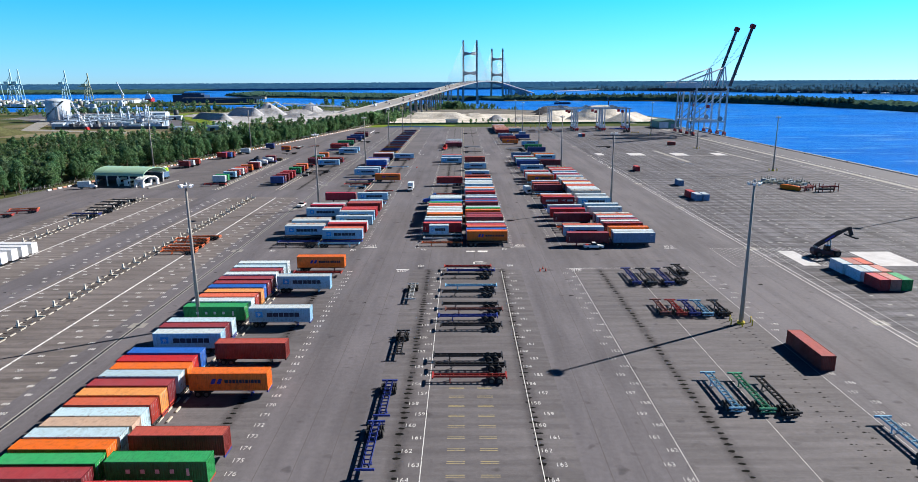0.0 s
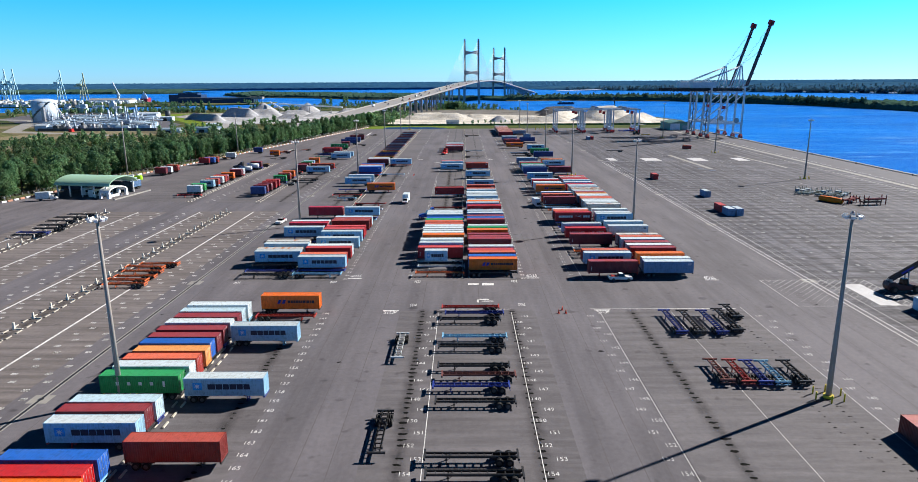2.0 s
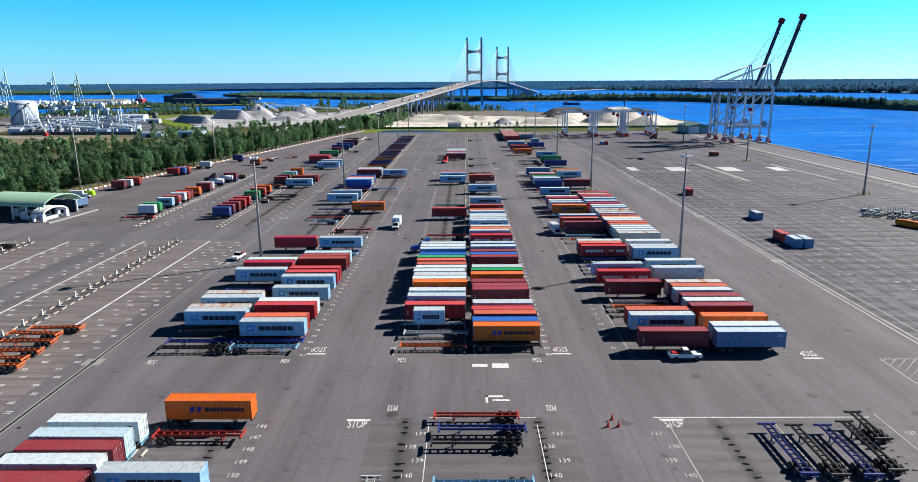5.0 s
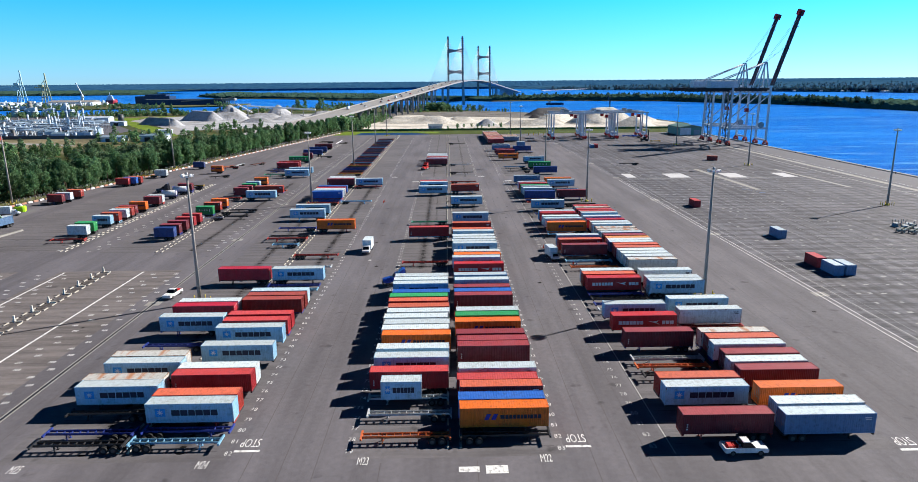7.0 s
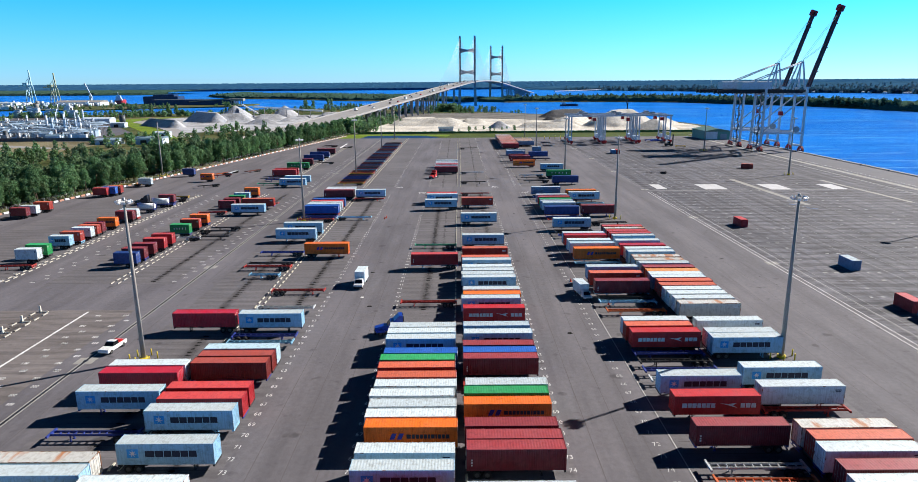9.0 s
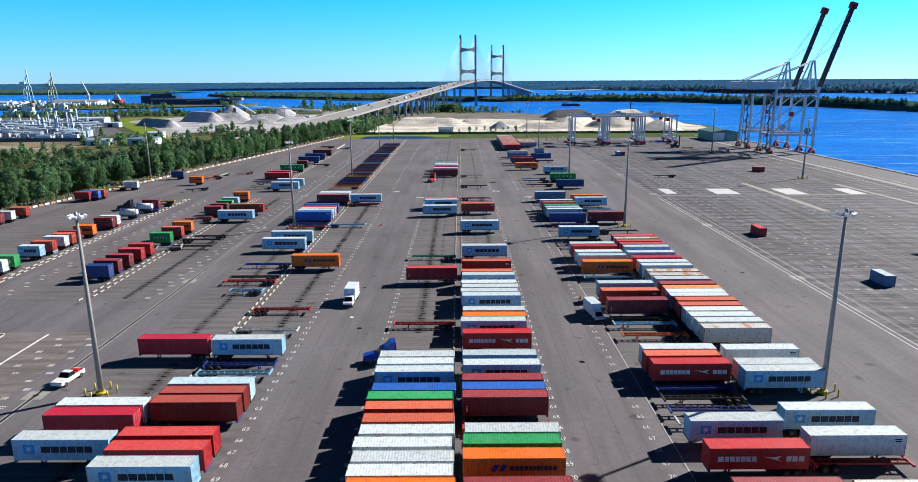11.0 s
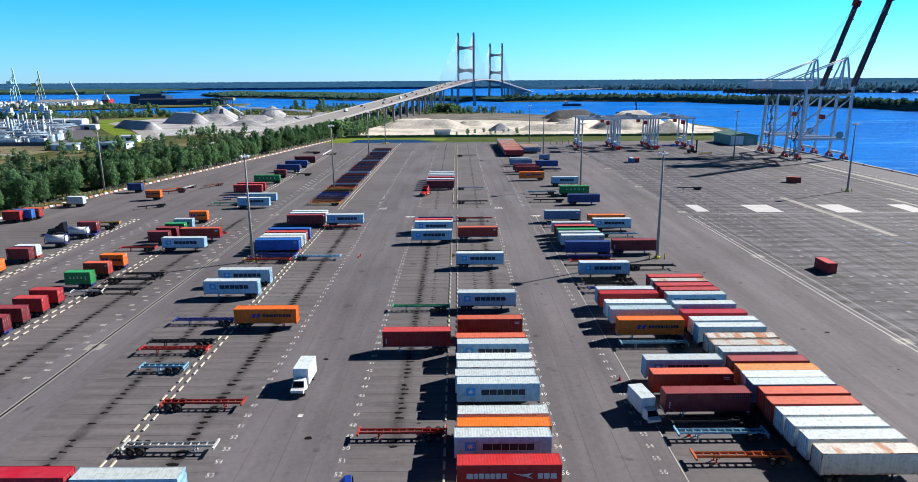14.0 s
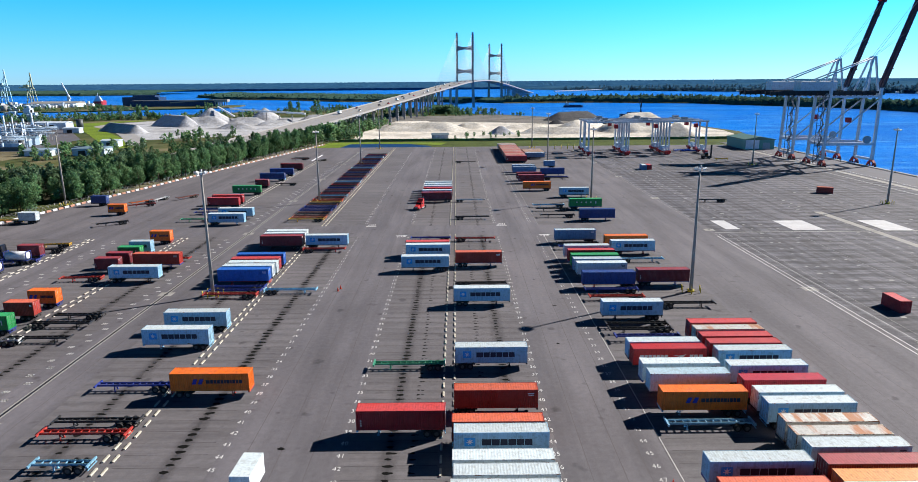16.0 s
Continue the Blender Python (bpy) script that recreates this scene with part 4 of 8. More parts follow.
# ------------------------------------------------------------------ trailer chassis
def chassis_meshes(code, length):
    key = ("chassis", code, length)
    if key in MESHES:
        return MESHES[key]
    h = length / 2
    bm = bmesh.new()
    for y in (-0.45, 0.45):
        quad_box(bm, -h + 0.2, h, y - 0.06, y + 0.06, 0.86, 1.16)
        quad_box(bm, -h + 0.2, h, y - 0.10, y + 0.10, 1.12, 1.16)
        quad_box(bm, -h + 2.6, h, y - 0.10, y + 0.10, 0.86, 0.90)
    n = int(length / 1.05)
    for k in range(n + 1):
        x = -h + 0.3 + k * (length - 0.5) / n
        quad_box(bm, x - 0.05, x + 0.05, -0.40, 0.40, 0.92, 1.10)
    for x in (-h, h - 0.25):
        quad_box(bm, x, x + 0.25, -1.22, 1.22, 0.92, 1.18)
        for y in (-1.12, 1.12):
            quad_box(bm, x + 0.03, x + 0.22, y - 0.09, y + 0.09, 1.18, 1.20)
    quad_box(bm, h - 0.08, h, -1.15, 1.15, 0.5, 0.62)
    for y in (-0.8, 0.8):
        quad_box(bm, h - 0.1, h - 0.02, y - 0.05, y + 0.05, 0.6, 0.95)
    frame_me = to_mesh("frame", bm, FRAME[code])
    bm = bmesh.new()
    for y in (-0.5, 0.5):
        quad_box(bm, -1.5, 1.5, y - 0.05, y + 0.05, 0.62, 0.84)
    for x in (-0.65, 0.65):
        rod(bm, (x, -1.1, 0.52), (x, 1.1, 0.52), 0.07, 0.07, 8)
        quad_box(bm, x - 0.4, x + 0.4, -0.56, -0.44, 0.55, 0.64)
        quad_box(bm, x - 0.4, x + 0.4, 0.44, 0.56, 0.55, 0.64)
    bogie = to_mesh("bogie", bm, DARKSTEEL)
    bm = bmesh.new()
    for y in (-0.16, 0.16):
        rod(bm, (0, y - 0.13, 0), (0, y + 0.13, 0), 0.52, 0.52, 18, 0)
        rod(bm, (0, y - 0.135, 0), (0, y + 0.135, 0), 0.29, 0.29, 12, 1)
    wheel = to_mesh("wheel", bm, (RUBBER, DULL_RIM))
    bm = bmesh.new()
    quad_box(bm, -0.07, 0.07, -0.07, 0.07, 0.08, 0.95)
    quad_box(bm, -0.16, 0.16, -0.14, 0.14, 0.0, 0.08)
    beam(bm, (0, 0, 0.45), (0.6, 0, 0.9), 0.05)
    leg = to_mesh("landing_leg", bm, FRAME[code])
    MESHES[key] = frame_me, bogie, wheel, leg
    return MESHES[key]


CHWORDS = {"k": "black", "b": "blue", "c": "light blue", "r": "red", "o": "orange", "g": "green", "w": "grey-white", "m": "rusty brown", "y": "yellow"}


def chassis(code, x, y, turn=0, length=12.2, loaded=False, z=0.004):
    """A skeletal trailer: the landing legs are at its front (local -x), the wheels at its rear."""
    state = "skeletal trailer chassis under a container" if loaded else "skeletal trailer chassis parked empty on asphalt"
    top = thing("trailer_chassis", pose(x, y, z, 0, 0, turn), f"{CHWORDS[code]} steel {state}", "trailer chassis", "trailer chassis in the yard")
    frame_me, bogie, wheel, leg = chassis_meshes(code, length)
    part("frame", frame_me, None, top)
    bx = length / 2 - 1.9
    part("bogie", bogie, None, top, m=pose(bx, 0, 0))
    for dx in (-0.65, 0.65):
        for y1 in (-0.92, 0.92):
            part("wheel", wheel, None, top, m=pose(bx + dx, y1, 0.52))
    for y1 in (-0.42, 0.42):
        part("landing_leg", leg, None, top, m=pose(-length / 2 + 2.9, y1, 0))
    return top


# rows of trailers: a colour code and the near long edge's y, in metres; capitals carry a container, small letters are empty
ROWS_OF_TRAILERS = (
    # x of the middle, turn, length, trailers
    (-49.5, 0, 12.19, "W158.5 I154.8 M151.7 W148.6 M144.9 M141.5 B138.6 P135.3 N132.1 W129.1 G125.6 I117.2 M114.4 L111.2 B102.5 H99.2 O96.3 I93.5 M90.3 P87.2 N84.2 I81.2 E78.5 I75.7 O72.8 G69.6 M66.6 W63.5 N60.4"),
    (-36.5, 180, 12.19, "O164.4 r159.6 L146.8 L124.6 X106.5 O94.4 X76.0 G70.0 R63.8"),
    (-49.4, 0, 12.19, "S265.1 W240.9 S238.0 L231.7 b224.0 T213.2 L210.4 T204.3 L201.9 k198.6 b193.0 k190.0 M415.4 W419.0 W422.5 B394.6 R390.2 W386.6 W383.4 B380.1 b375.5 b372.6 r369.8 L349.9 L340.7 b323.5 k312.0 r308.7"),
    (-36.4, 180, 12.19, "L264.7 b260.0 c256.6 I247.4 X244.4 X241.5 R232.6 R229.2 L225.6 L217.1 W208.1 R205.5 N198.8 L196.1 b193.3 c190.3 O321.7 r288.0 w276.0 c372.8 L416.0 r411.2"),
    (-6.1, 0, 12.19, "W257.1 W254.2 L251.2 B245.0 G242.3 N239.3 N235.8 W232.8 W229.7 W226.5 W223.6 O220.8 W214.7 L211.0 R205.5 w197.0 o190.8 r279.0 R309.3 g330.8 L391.0 L403.5 R407.0 b424.0"),
    (7.3, 180, 12.19, "L363.8 L331.2 N315.3 N306.2 L303.4 W297.2 W294.1 W291.0 L288.2 W279.2 O275.9 L273.2 H267.0 C257.4 L253.6 M248.2 B245.2 M242.6 r238.9 W233.1 G230.3 O227.0 M221.0 M217.9 M215.3 W206.4 R202.5 N200.0 B196.1 O193.4 k190.8 k376.6 N394.8 r422.8"),
    (37.2, 0, 12.19, "L332.9 H329.9 W324.0 I320.2 O314.2 c310.0 L296.3 N291.0 M284.7 k281.6 c278.4 o272.6 W259.6 N256.8 H253.6 b250.4 k247.0 b243.4 w240.0 L235.6 H228.9 M220.6 w215.0 o211.8 k208.6 N201.9 L198.9 M190.6 k349.0 b342.4 k346.0 L354.0 r366.0 b371.2 D375.2 W383.3 C387.2 G391.2 R396.0 W401.0 C420.2 b412.0 k416.0"),
    (50.7, 180, 12.19, "R341.8 T338.5 R335.2 R332.1 L329.0 L323.0 S317.8 W313.8 L310.5 T305.4 T302.2 W299.3 M295.6 P292.3 W289.8 C287.3 N284.4 N281.3 W278.3 W275.3 W272.2 T268.9 W259.2 W253.4 L250.8 L238.4 W231.8 r229.6 T220.0 N217.2 W214.4 M210.5 W207.4 M204.3 O198.2 W193.3 C190.2 k361.0 M376.9 L406.0 O412.2 c397.4"),
    # beyond the cross road
    (-6.1, 0, 12.19, "M491.3 W497.2 R503.4 W509.0 W514.8 W521.0"),
    (37.4, 0, 12.19, "O518.0 M540.0 M549.0 C572.0 C580.0 R622.0 F625.4 F628.8 F632.0 E635.4 F638.8 N642.0 F645.4 F648.8 E652.0 F655.4 F658.8 F662.0 E665.4 F668.8 F672.0 E675.4 F679.0 E682.4 F686.0 F689.4 E693.0 W697.0 E701.0 W705.0 k470.0 c478.0 k458.0"),
    (50.6, 180, 12.19, "D452.6 G473.5 L500.4 D564.0 C640.0 E645.0 E649.0 E653.0 E657.4 E662.0 k550.0 b553.6"),
    (7.3, 180, 12.19, "k456.0 w490.5 k622.0"),
    (-77.3, 180, 12.19, "L383.4 N396.0 r402.0 L450.2 L460.2 k388.5 k344.0 k352.0"),
    (-89.3, 0, 12.19, "R482.6 R488.8 G512.8 D553.6 D571.4 M593.8 b468.0 g455.4 b474.0"),
)
TWENTIES = (
    (-88.0, 0, "D312.8 M317.8 M323.2 R329.4 R335.0 G348.6 N356.8 O364.6 M391.6 M397.0 G403.4 L410.2 O423.2 M531.8"),
    (-117.3, 0, "W317.6 G322.6 L333.4 N338.8 W344.8 N348.4 M352.0 O360.0 M371.8 W375.2 M406.4"),
)
LOOSE_TWENTIES = (("M", -159.5, 379.5), ("W", -158.6, 384.0), ("N", -158.4, 391.8), ("R", -154.0, 425.5), ("B", -151.6, 428.2), ("N", -150.6, 431.0), ("W", -148.3, 455.2), ("D", -141.0, 489.0), ("O", -124.3, 469.6), ("C", 53.6, 596.6))


FAR = []


def far_chassis():
    """The far, closely packed chassis, joined into one mass."""
    groups = {}
    for code, m, length in FAR:
        frame_me, bogie, wheel, leg = chassis_meshes(code, length)
        bx = length / 2 - 1.9
        pieces = [(frame_me, m), (bogie, m @ pose(bx, 0, 0))]
        pieces += [(wheel, m @ pose(bx + dx, yy, 0.52)) for dx in (-0.65, 0.65) for yy in (-0.92, 0.92)]
        pieces += [(leg, m @ pose(-length / 2 + 2.9, yy, 0)) for yy in (-0.42, 0.42)]
        for me, mm in pieces:
            key = tuple(x.name for x in me.materials)
            bm = groups.setdefault(key, (bmesh.new(), list(me.materials)))[0]
            n = len(bm.verts)
            bm.from_mesh(me)
            bm.verts.ensure_lookup_table()
            for v in bm.verts[n:]:
                v.co = mm @ v.co
    for bm, mats in groups.values():
        me = bpy.data.meshes.new("parked_chassis")
        bm.to_mesh(me)
        bm.free()
        for x in mats:
            me.materials.append(x)
        tagged(new("parked_chassis", me), "closely packed skeletal trailer chassis far down the yard", "trailer chassis", "", "stuff")


def trailer_row(x, turn, length, row):
    for word in row.split():
        code, y = word[0], float(word[1:]) + 1.22
        wob = (y * 7.31 % 1 - 0.5) * 0.5
        tilt = (y * 3.77 % 1 - 0.5) * 0.7
        if code.islower():
            chassis(code, x + wob, y, turn + tilt)
        else:
            under = "kkkbcrkk"[int(y * 13) % 8]
            if y > 440 or length < 7:
                FAR.append((under, pose(x + wob, y, 0.004, 0, 0, turn + tilt), length))
            else:
                chassis(under, x + wob, y, turn + tilt, length, True)
            code = "Y" if code == "L" and abs(y - 342) < 2 else code
            container(code, x + wob, y, 1.204, turn + tilt if turn == 0 else turn, length)


for x, turn, length, row in ROWS_OF_TRAILERS:
    trailer_row(x, turn, length, row)
for x, turn, row in TWENTIES:
    trailer_row(x, turn, 6.06, row)
for code, x, y in LOOSE_TWENTIES:
    chassis("k", x, y + 1.22, 0, 6.06, True)
    container(code, x, y + 1.22, 1.204, 0, 6.06)
container("L", -7.3, 203.2, 1.204, 0, 6.06)
chassis("w", -6.3, 203.2, 0, 12.2, True)

# chassis standing along the lanes
for code, x, y, turn, length in (("w", -11.6, 145.0, 90, 11.5), ("k", -11.4, 114.5, 90, 11.5), ("b", -11.7, 92.4, 90, 11.7), ("b", -12.2, 79.0, 90, 12.2),
                                 ("b", 41.5, 157.3, -90, 12.2), ("k", 45.1, 157.0, -90, 12.2), ("b", 49.1, 157.0, -90, 12.2), ("k", 52.6, 158.0, -90, 12.2), ("k", 55.3, 163.0, -90, 7.6),
                                 ("m", 42.0, 134.2, -90, 8.4), ("r", 45.1, 133.8, -90, 8.6), ("b", 47.8, 133.6, -90, 8.4), ("c", 50.4, 133.4, -90, 8.4), ("k", 54.2, 133.6, -90, 8.4),
                                 ("c", 40.0, 94.7, -90, 12.4), ("g", 44.3, 94.4, -90, 12.4), ("k", 47.5, 93.2, -90, 12.4), ("c", 59.5, 80.0, -90, 12.2)):
    chassis(code, x, y, turn, length)
for word in "r164.8 b161.2 k157.6 c148.2 k143.4 k135.0 m131.4 b127.4 k122.2 k107.2 k103.2 r98.8".split():
    chassis(word[0], 1.6 + (float(word[1:]) * 0.7 % 1 - 0.5) * 1.6, float(word[1:]) + 1.2, 0, 12.2)
for code, x, y, turn in (("m", -97.0, 645.0, 8), ("k", -96.0, 649.5, -6), ("k", -81.5, 637.0, 70), ("k", -79.0, 540.2, 0)):
    chassis(code, x, y, turn, 10.0)
bm = bmesh.new()
quad_box(bm, -87.8, -87.4, 638, 671, 0.0, 0.5)
tagged(part("low_wall", bm, APRON), "long low white concrete barrier wall", "barrier", "", "structure")
chassis("c", -48.1, 302.3, 0, 7.6)
chassis("w", -83.5, 344.0, 8, 7.0)
# the dense rows of empty chassis beyond the cross road
rng = random.Random(3)
for k in range(71):
    FAR.append(("prkpmpbpkrmpcwpbm"[k % 17] if k > 16 else "yomkmbbbbmkyorkmc"[k], pose(-50.6 + rng.uniform(-0.4, 0.4), 455.5 + k * 3.05, 0.004), 12.2))
for code, x, y, turn in (("o", -81, 183.6, 3), ("o", -82, 186.8, -2), ("o", -81.5, 190, 2), ("o", -81.8, 194.5, 1), ("o", -83, 198.5, -4), ("o", -80.6, 201.5, 3),
                         ("k", -138, 236.5, 2), ("b", -138.5, 240, -3), ("k", -137, 246, 3), ("k", -138.6, 251, 0), ("k", -140, 258, 3), ("k", -141, 264.5, 0), ("k", -139.5, 270, 0),
                         ("r", -166, 246, 14), ("o", -168, 250, 12), ("r", -170, 238, 10), ("r", -117, 312, 5), ("k", -117, 414, 4), ("y", -119, 420.5, 8), ("b", -117.5, 402.6, 3), ("r", -123, 487, 30), ("o", -126, 494, 55), ("w", -121.6, 500, 78), ("y", -156, 457.5, 4), ("k", -117, 452, 35), ("r", -91, 385.2, 3), ("k", -76.6, 358.0, 1), ("m", -112, 505, 60)):
    chassis(code, x, y, turn, 10.0)

far_chassis()

# containers that stand on the asphalt
container("X", 61.2, 109.7, 0.008, 90, 12.19, 2.6, False, False)
for code, x, y, turn in (("R", 94.5, 360.0, 90), ("C", 101.4, 308.4, 90), ("C", 96.0, 269.2, 90), ("C", 99.0, 269.2, 90), ("R", 95.6, 276.4, 90), ("N", 158.3, 506, -20), ("R", 106.3, 588.6, 90)):
    container(code, x, y, 0.008, turn, 6.06, 2.6, False, False)
container("C", 103.6, 588.2, 0.008, 90, 6.06, 2.6, False, False)
for k, (y, codes) in enumerate(((163.9, "LFN"), (157.0, "LWF"), (150.0, "RFG"))):
    for j, code in enumerate(codes[:3]):
        container(code, 96.6 + j * 2.6 + k * 0.4, y, 0.008, 90, 6.06, 2.6, False, False)


# ------------------------------------------------------------------ light masts
bm = bmesh.new()
rod(bm, (0, 0, 0.0), (0, 0, 27.7), 0.42, 0.20, 12)
mast_mesh = to_mesh("mast", bm, GALV)
bm = bmesh.new()
rod(bm, (0, 0, 0), (0, 0, 0.5), 0.75, 0.75, 14)
base_mesh = to_mesh("plinth", bm, YELLOW)
bm = bmesh.new()
for k in range(12):
    a, b2 = 2 * math.pi * k / 12, 2 * math.pi * (k + 1) / 12
    beam(bm, (0.95 * math.cos(a), 0.95 * math.sin(a), 27.7), (0.95 * math.cos(b2), 0.95 * math.sin(b2), 27.7), 0.12)
for k in range(4):
    a = math.pi * k / 2
    beam(bm, (0, 0, 27.7), (0.95 * math.cos(a), 0.95 * math.sin(a), 27.7), 0.1)
rod(bm, (0, 0, 27.5), (0, 0, 28.6), 0.3, 0.2, 10)
rod(bm, (0, 0, 27.62), (0, 0, 27.70), 1.0, 1.0, 20)
ring_mesh = to_mesh("lamp_ring", bm, RIM)
bm = bmesh.new()
quad_box(bm, -0.28, 0.28, -0.2, 0.2, -0.24, 0.24, 0)
quad_box(bm, -0.24, 0.24, -0.22, -0.2, -0.2, 0.2, 1)
flood_mesh = to_mesh("floodlight", bm, (WHITE, LAMP_GLASS))
bm = bmesh.new()
rod(bm, (0, 0, 0), (0, 0, 1.25), 0.12, 0.12, 10)
guard_mesh = to_mesh("guard_post", bm, YELLOW)


POLES = ((-177.6, 381.0), (-155.4, 491.0))


def light_mast(x, y, guards=True, head=True):
    top = thing("light_mast", pose(x, y, 0), "tall tapered concrete light mast with a ring of floodlights" if head else "tall bare concrete pole beside the fence", "light mast", "light masts")
    part("plinth", base_mesh, None, top)
    part("mast", mast_mesh, None, top, m=pose(0, 0, 0.5))
    ring = part("lamp_ring", ring_mesh, None, top, m=pose(0, 0, 0.5)) if head else None
    for k in range(8 if head else 0):
        a = k * 45 + 20
        part("floodlight", flood_mesh, None, ring, m=pose(1.15 * math.cos(radians(a)), 1.15 * math.sin(radians(a)), 27.85, 25, 0, a + 90))
    if guards:
        for k in range(6):
            a = 2 * math.pi * k / 6 + 0.3
            tagged(part("guard_post", guard_mesh, None, m=pose(x + 2.3 * math.cos(a), y + 2.0 * math.sin(a), 0.006)), "yellow steel guard post beside a light mast", "bollard", "guard posts")


for k in range(6):
    yy = 126 + 122.4 * k
    light_mast((-53.0, -55.4, -54.2, -53.8, -54.3, -53.9)[k], yy + (0, 4.0, 2.0, 0, 2, -25)[k], True)
    light_mast((55.8, 57.0, 55.6, 57.0, 56.2, 56.4)[k], yy + (0, 3.1, 2.0, 3, 8, -28)[k], True)
for yy in (-8, 114, 236, 357, 480, 603):
    light_mast({357: 167.2, 480: 168.6}.get(yy, 169.6), yy, True)
for xx, yy in POLES:
    light_mast(xx, yy, True, False)


# ------------------------------------------------------------------ ship-to-shore cranes
STAIR_STEEL = plain_mat("grey_stair_steel", (0.16, 0.18, 0.21), 0.5, 0.2)


def sts_crane(y, label):
    top = thing("quay_crane", pose(0, y, 0), label, "crane", "quay cranes")
    for x in (204.0, 231.5):
        for dy in (-8.2, 8.2):
            bm = bmesh.new()
            beam(bm, (x, dy, 2.4), (x + (0.8 if x < 210 else 0.5), dy * 0.92, 42.0), 1.25, 1.5)
            part("leg", bm, CRANE_PAINT, top)
            bm = bmesh.new()
            loft(bm, [[(xx, dy + a, z) for a, z in ((-2.9, 1.9), (-2.3, 1.7), (0, 2.7), (2.3, 1.7), (2.9, 1.9), (0.9, 3.5), (-0.9, 3.5))] for xx in (x - 0.7, x + 0.7)])
            for k in (-1, 1):
                loft(bm, [[(xx, dy + k * 2.5 + a, z) for a, z in ((-1.7, 0.5), (-1.0, 0.5), (0, 1.3), (1.0, 0.5), (1.7, 0.5), (0.5, 2.1), (-0.5, 2.1))] for xx in (x - 0.5, x + 0.5)])
                for j in (-1.2, 1.2):
                    rod(bm, (x - 0.35, dy + k * 2.5 + j, 0.55), (x + 0.35, dy + k * 2.5 + j, 0.55), 0.55, 0.55, 12, 1)
            part("bogie", bm, (CRANE_RED, DARKSTEEL), top, "red wheel bogie")
        bm = bmesh.new()
        beam(bm, (x, -8.2, 3.6), (x, 8.2, 3.6), 1.2, 1.3)
        part("sill_beam", bm, CRANE_PAINT, top)
        bm = bmesh.new()
        beam(bm, (x, -8.2, 12.0), (x, 8.2, 12.0), 1.2, 1.5)
        part("portal_tie", bm, CRANE_PAINT, top)
        bm = bmesh.new()
        beam(bm, (x + 0.6, -7.6, 38.5), (x + 0.6, 7.6, 38.5), 1.0, 1.4)
        part("top_tie", bm, CRANE_PAINT, top)
    for dy in (-8.2, 8.2):
        bm = bmesh.new()
        beam(bm, (204.0, dy, 12.2), (231.5, dy, 12.2), 1.0, 1.6)
        part("portal_beam", bm, CRANE_PAINT, top)
        bm = bmesh.new()
        rod(bm, (204.4, dy, 13.0), (231.4, dy * 0.95, 36.0), 0.45, 0.45, 8)
        part("diagonal_brace", bm, CRANE_PAINT, top)
        bm = bmesh.new()
        beam(bm, (204.6, dy * 0.93, 37.6), (231.8, dy * 0.93, 37.6), 0.9, 1.1)
        part("upper_beam", bm, CRANE_PAINT, top)
    for dy in (-3.0, 3.0):
        bm = bmesh.new()
        quad_box(bm, 174.0, 236.5, dy - 0.6, dy + 0.6, 38.4, 40.6)
        for k in range(20):
            xx = 174.5 + k * 3.1
            quad_box(bm, xx, xx + 0.2, dy - 1.4 if dy < 0 else dy, dy if dy < 0 else dy + 1.4, 38.0, 39.8)
        part("girder", bm, DARKSTEEL, top, "dark trolley girder")
    bm = bmesh.new()
    for k in range(10):
        xx = 175 + k * 6.7
        beam(bm, (xx, -3, 38.8), (xx, 3, 38.8), 0.5, 0.8)
    part("girder_tie", bm, DARKSTEEL, top)
    bm = bmesh.new()
    loft(bm, [[(x, a, z) for a, z in ((-4.2, 40.9), (4.2, 40.9), (4.2, 45.6), (3.6, 46.1), (-3.6, 46.1), (-4.2, 45.6))] for x in (190.0, 209.5)])
    for k in range(6):
        quad_box(bm, 192 + k * 3.0, 193.1 + k * 3.0, -4.25, -4.2, 42.6, 44.2)
    part("machinery_house", bm, CRANE_PAINT, top, "pale grey machinery house")
    bm = bmesh.new()
    quad_box(bm, 180, 209.5, -4.7, 4.7, 40.6, 40.9)
    part("walkway", bm, DARKSTEEL, top)
    for dy in (-4.4, 4.4):
        bm = bmesh.new()
        beam(bm, (224.0, dy, 40.5), (229.2, dy * 0.4, 58.4), 0.7, 0.9)
        beam(bm, (232.0, dy, 40.5), (230.2, dy * 0.4, 58.4), 0.8, 1.0)
        beam(bm, (226.0, dy * 0.8, 47.5), (231.4, dy * 0.8, 47.5), 0.4)
        part("apex_leg", bm, CRANE_PAINT, top)
        bm = bmesh.new()
        rod(bm, (229.8, dy * 0.4, 58.4), (199.0, dy * 0.8, 46.2), 0.35, 0.35, 8)
        part("backstay", bm, CRANE_PAINT, top)
    bm = bmesh.new()
    quad_box(bm, 229.0, 230.8, -2.0, 2.0, 57.9, 58.9)
    part("apex_head", bm, CRANE_PAINT, top)
    hinge, tip = Vector((236.2, 0, 42.4)), Vector((251.8, 0, 93.2))
    way = (tip - hinge).normalized()
    side = way.cross(Vector((0, 1, 0)))
    bm = bmesh.new()
    for dy in (-1.5, 1.5):
        beam(bm, hinge + Vector((0, dy, 0)), tip + Vector((0, dy, 0)), 0.8, 2.2)
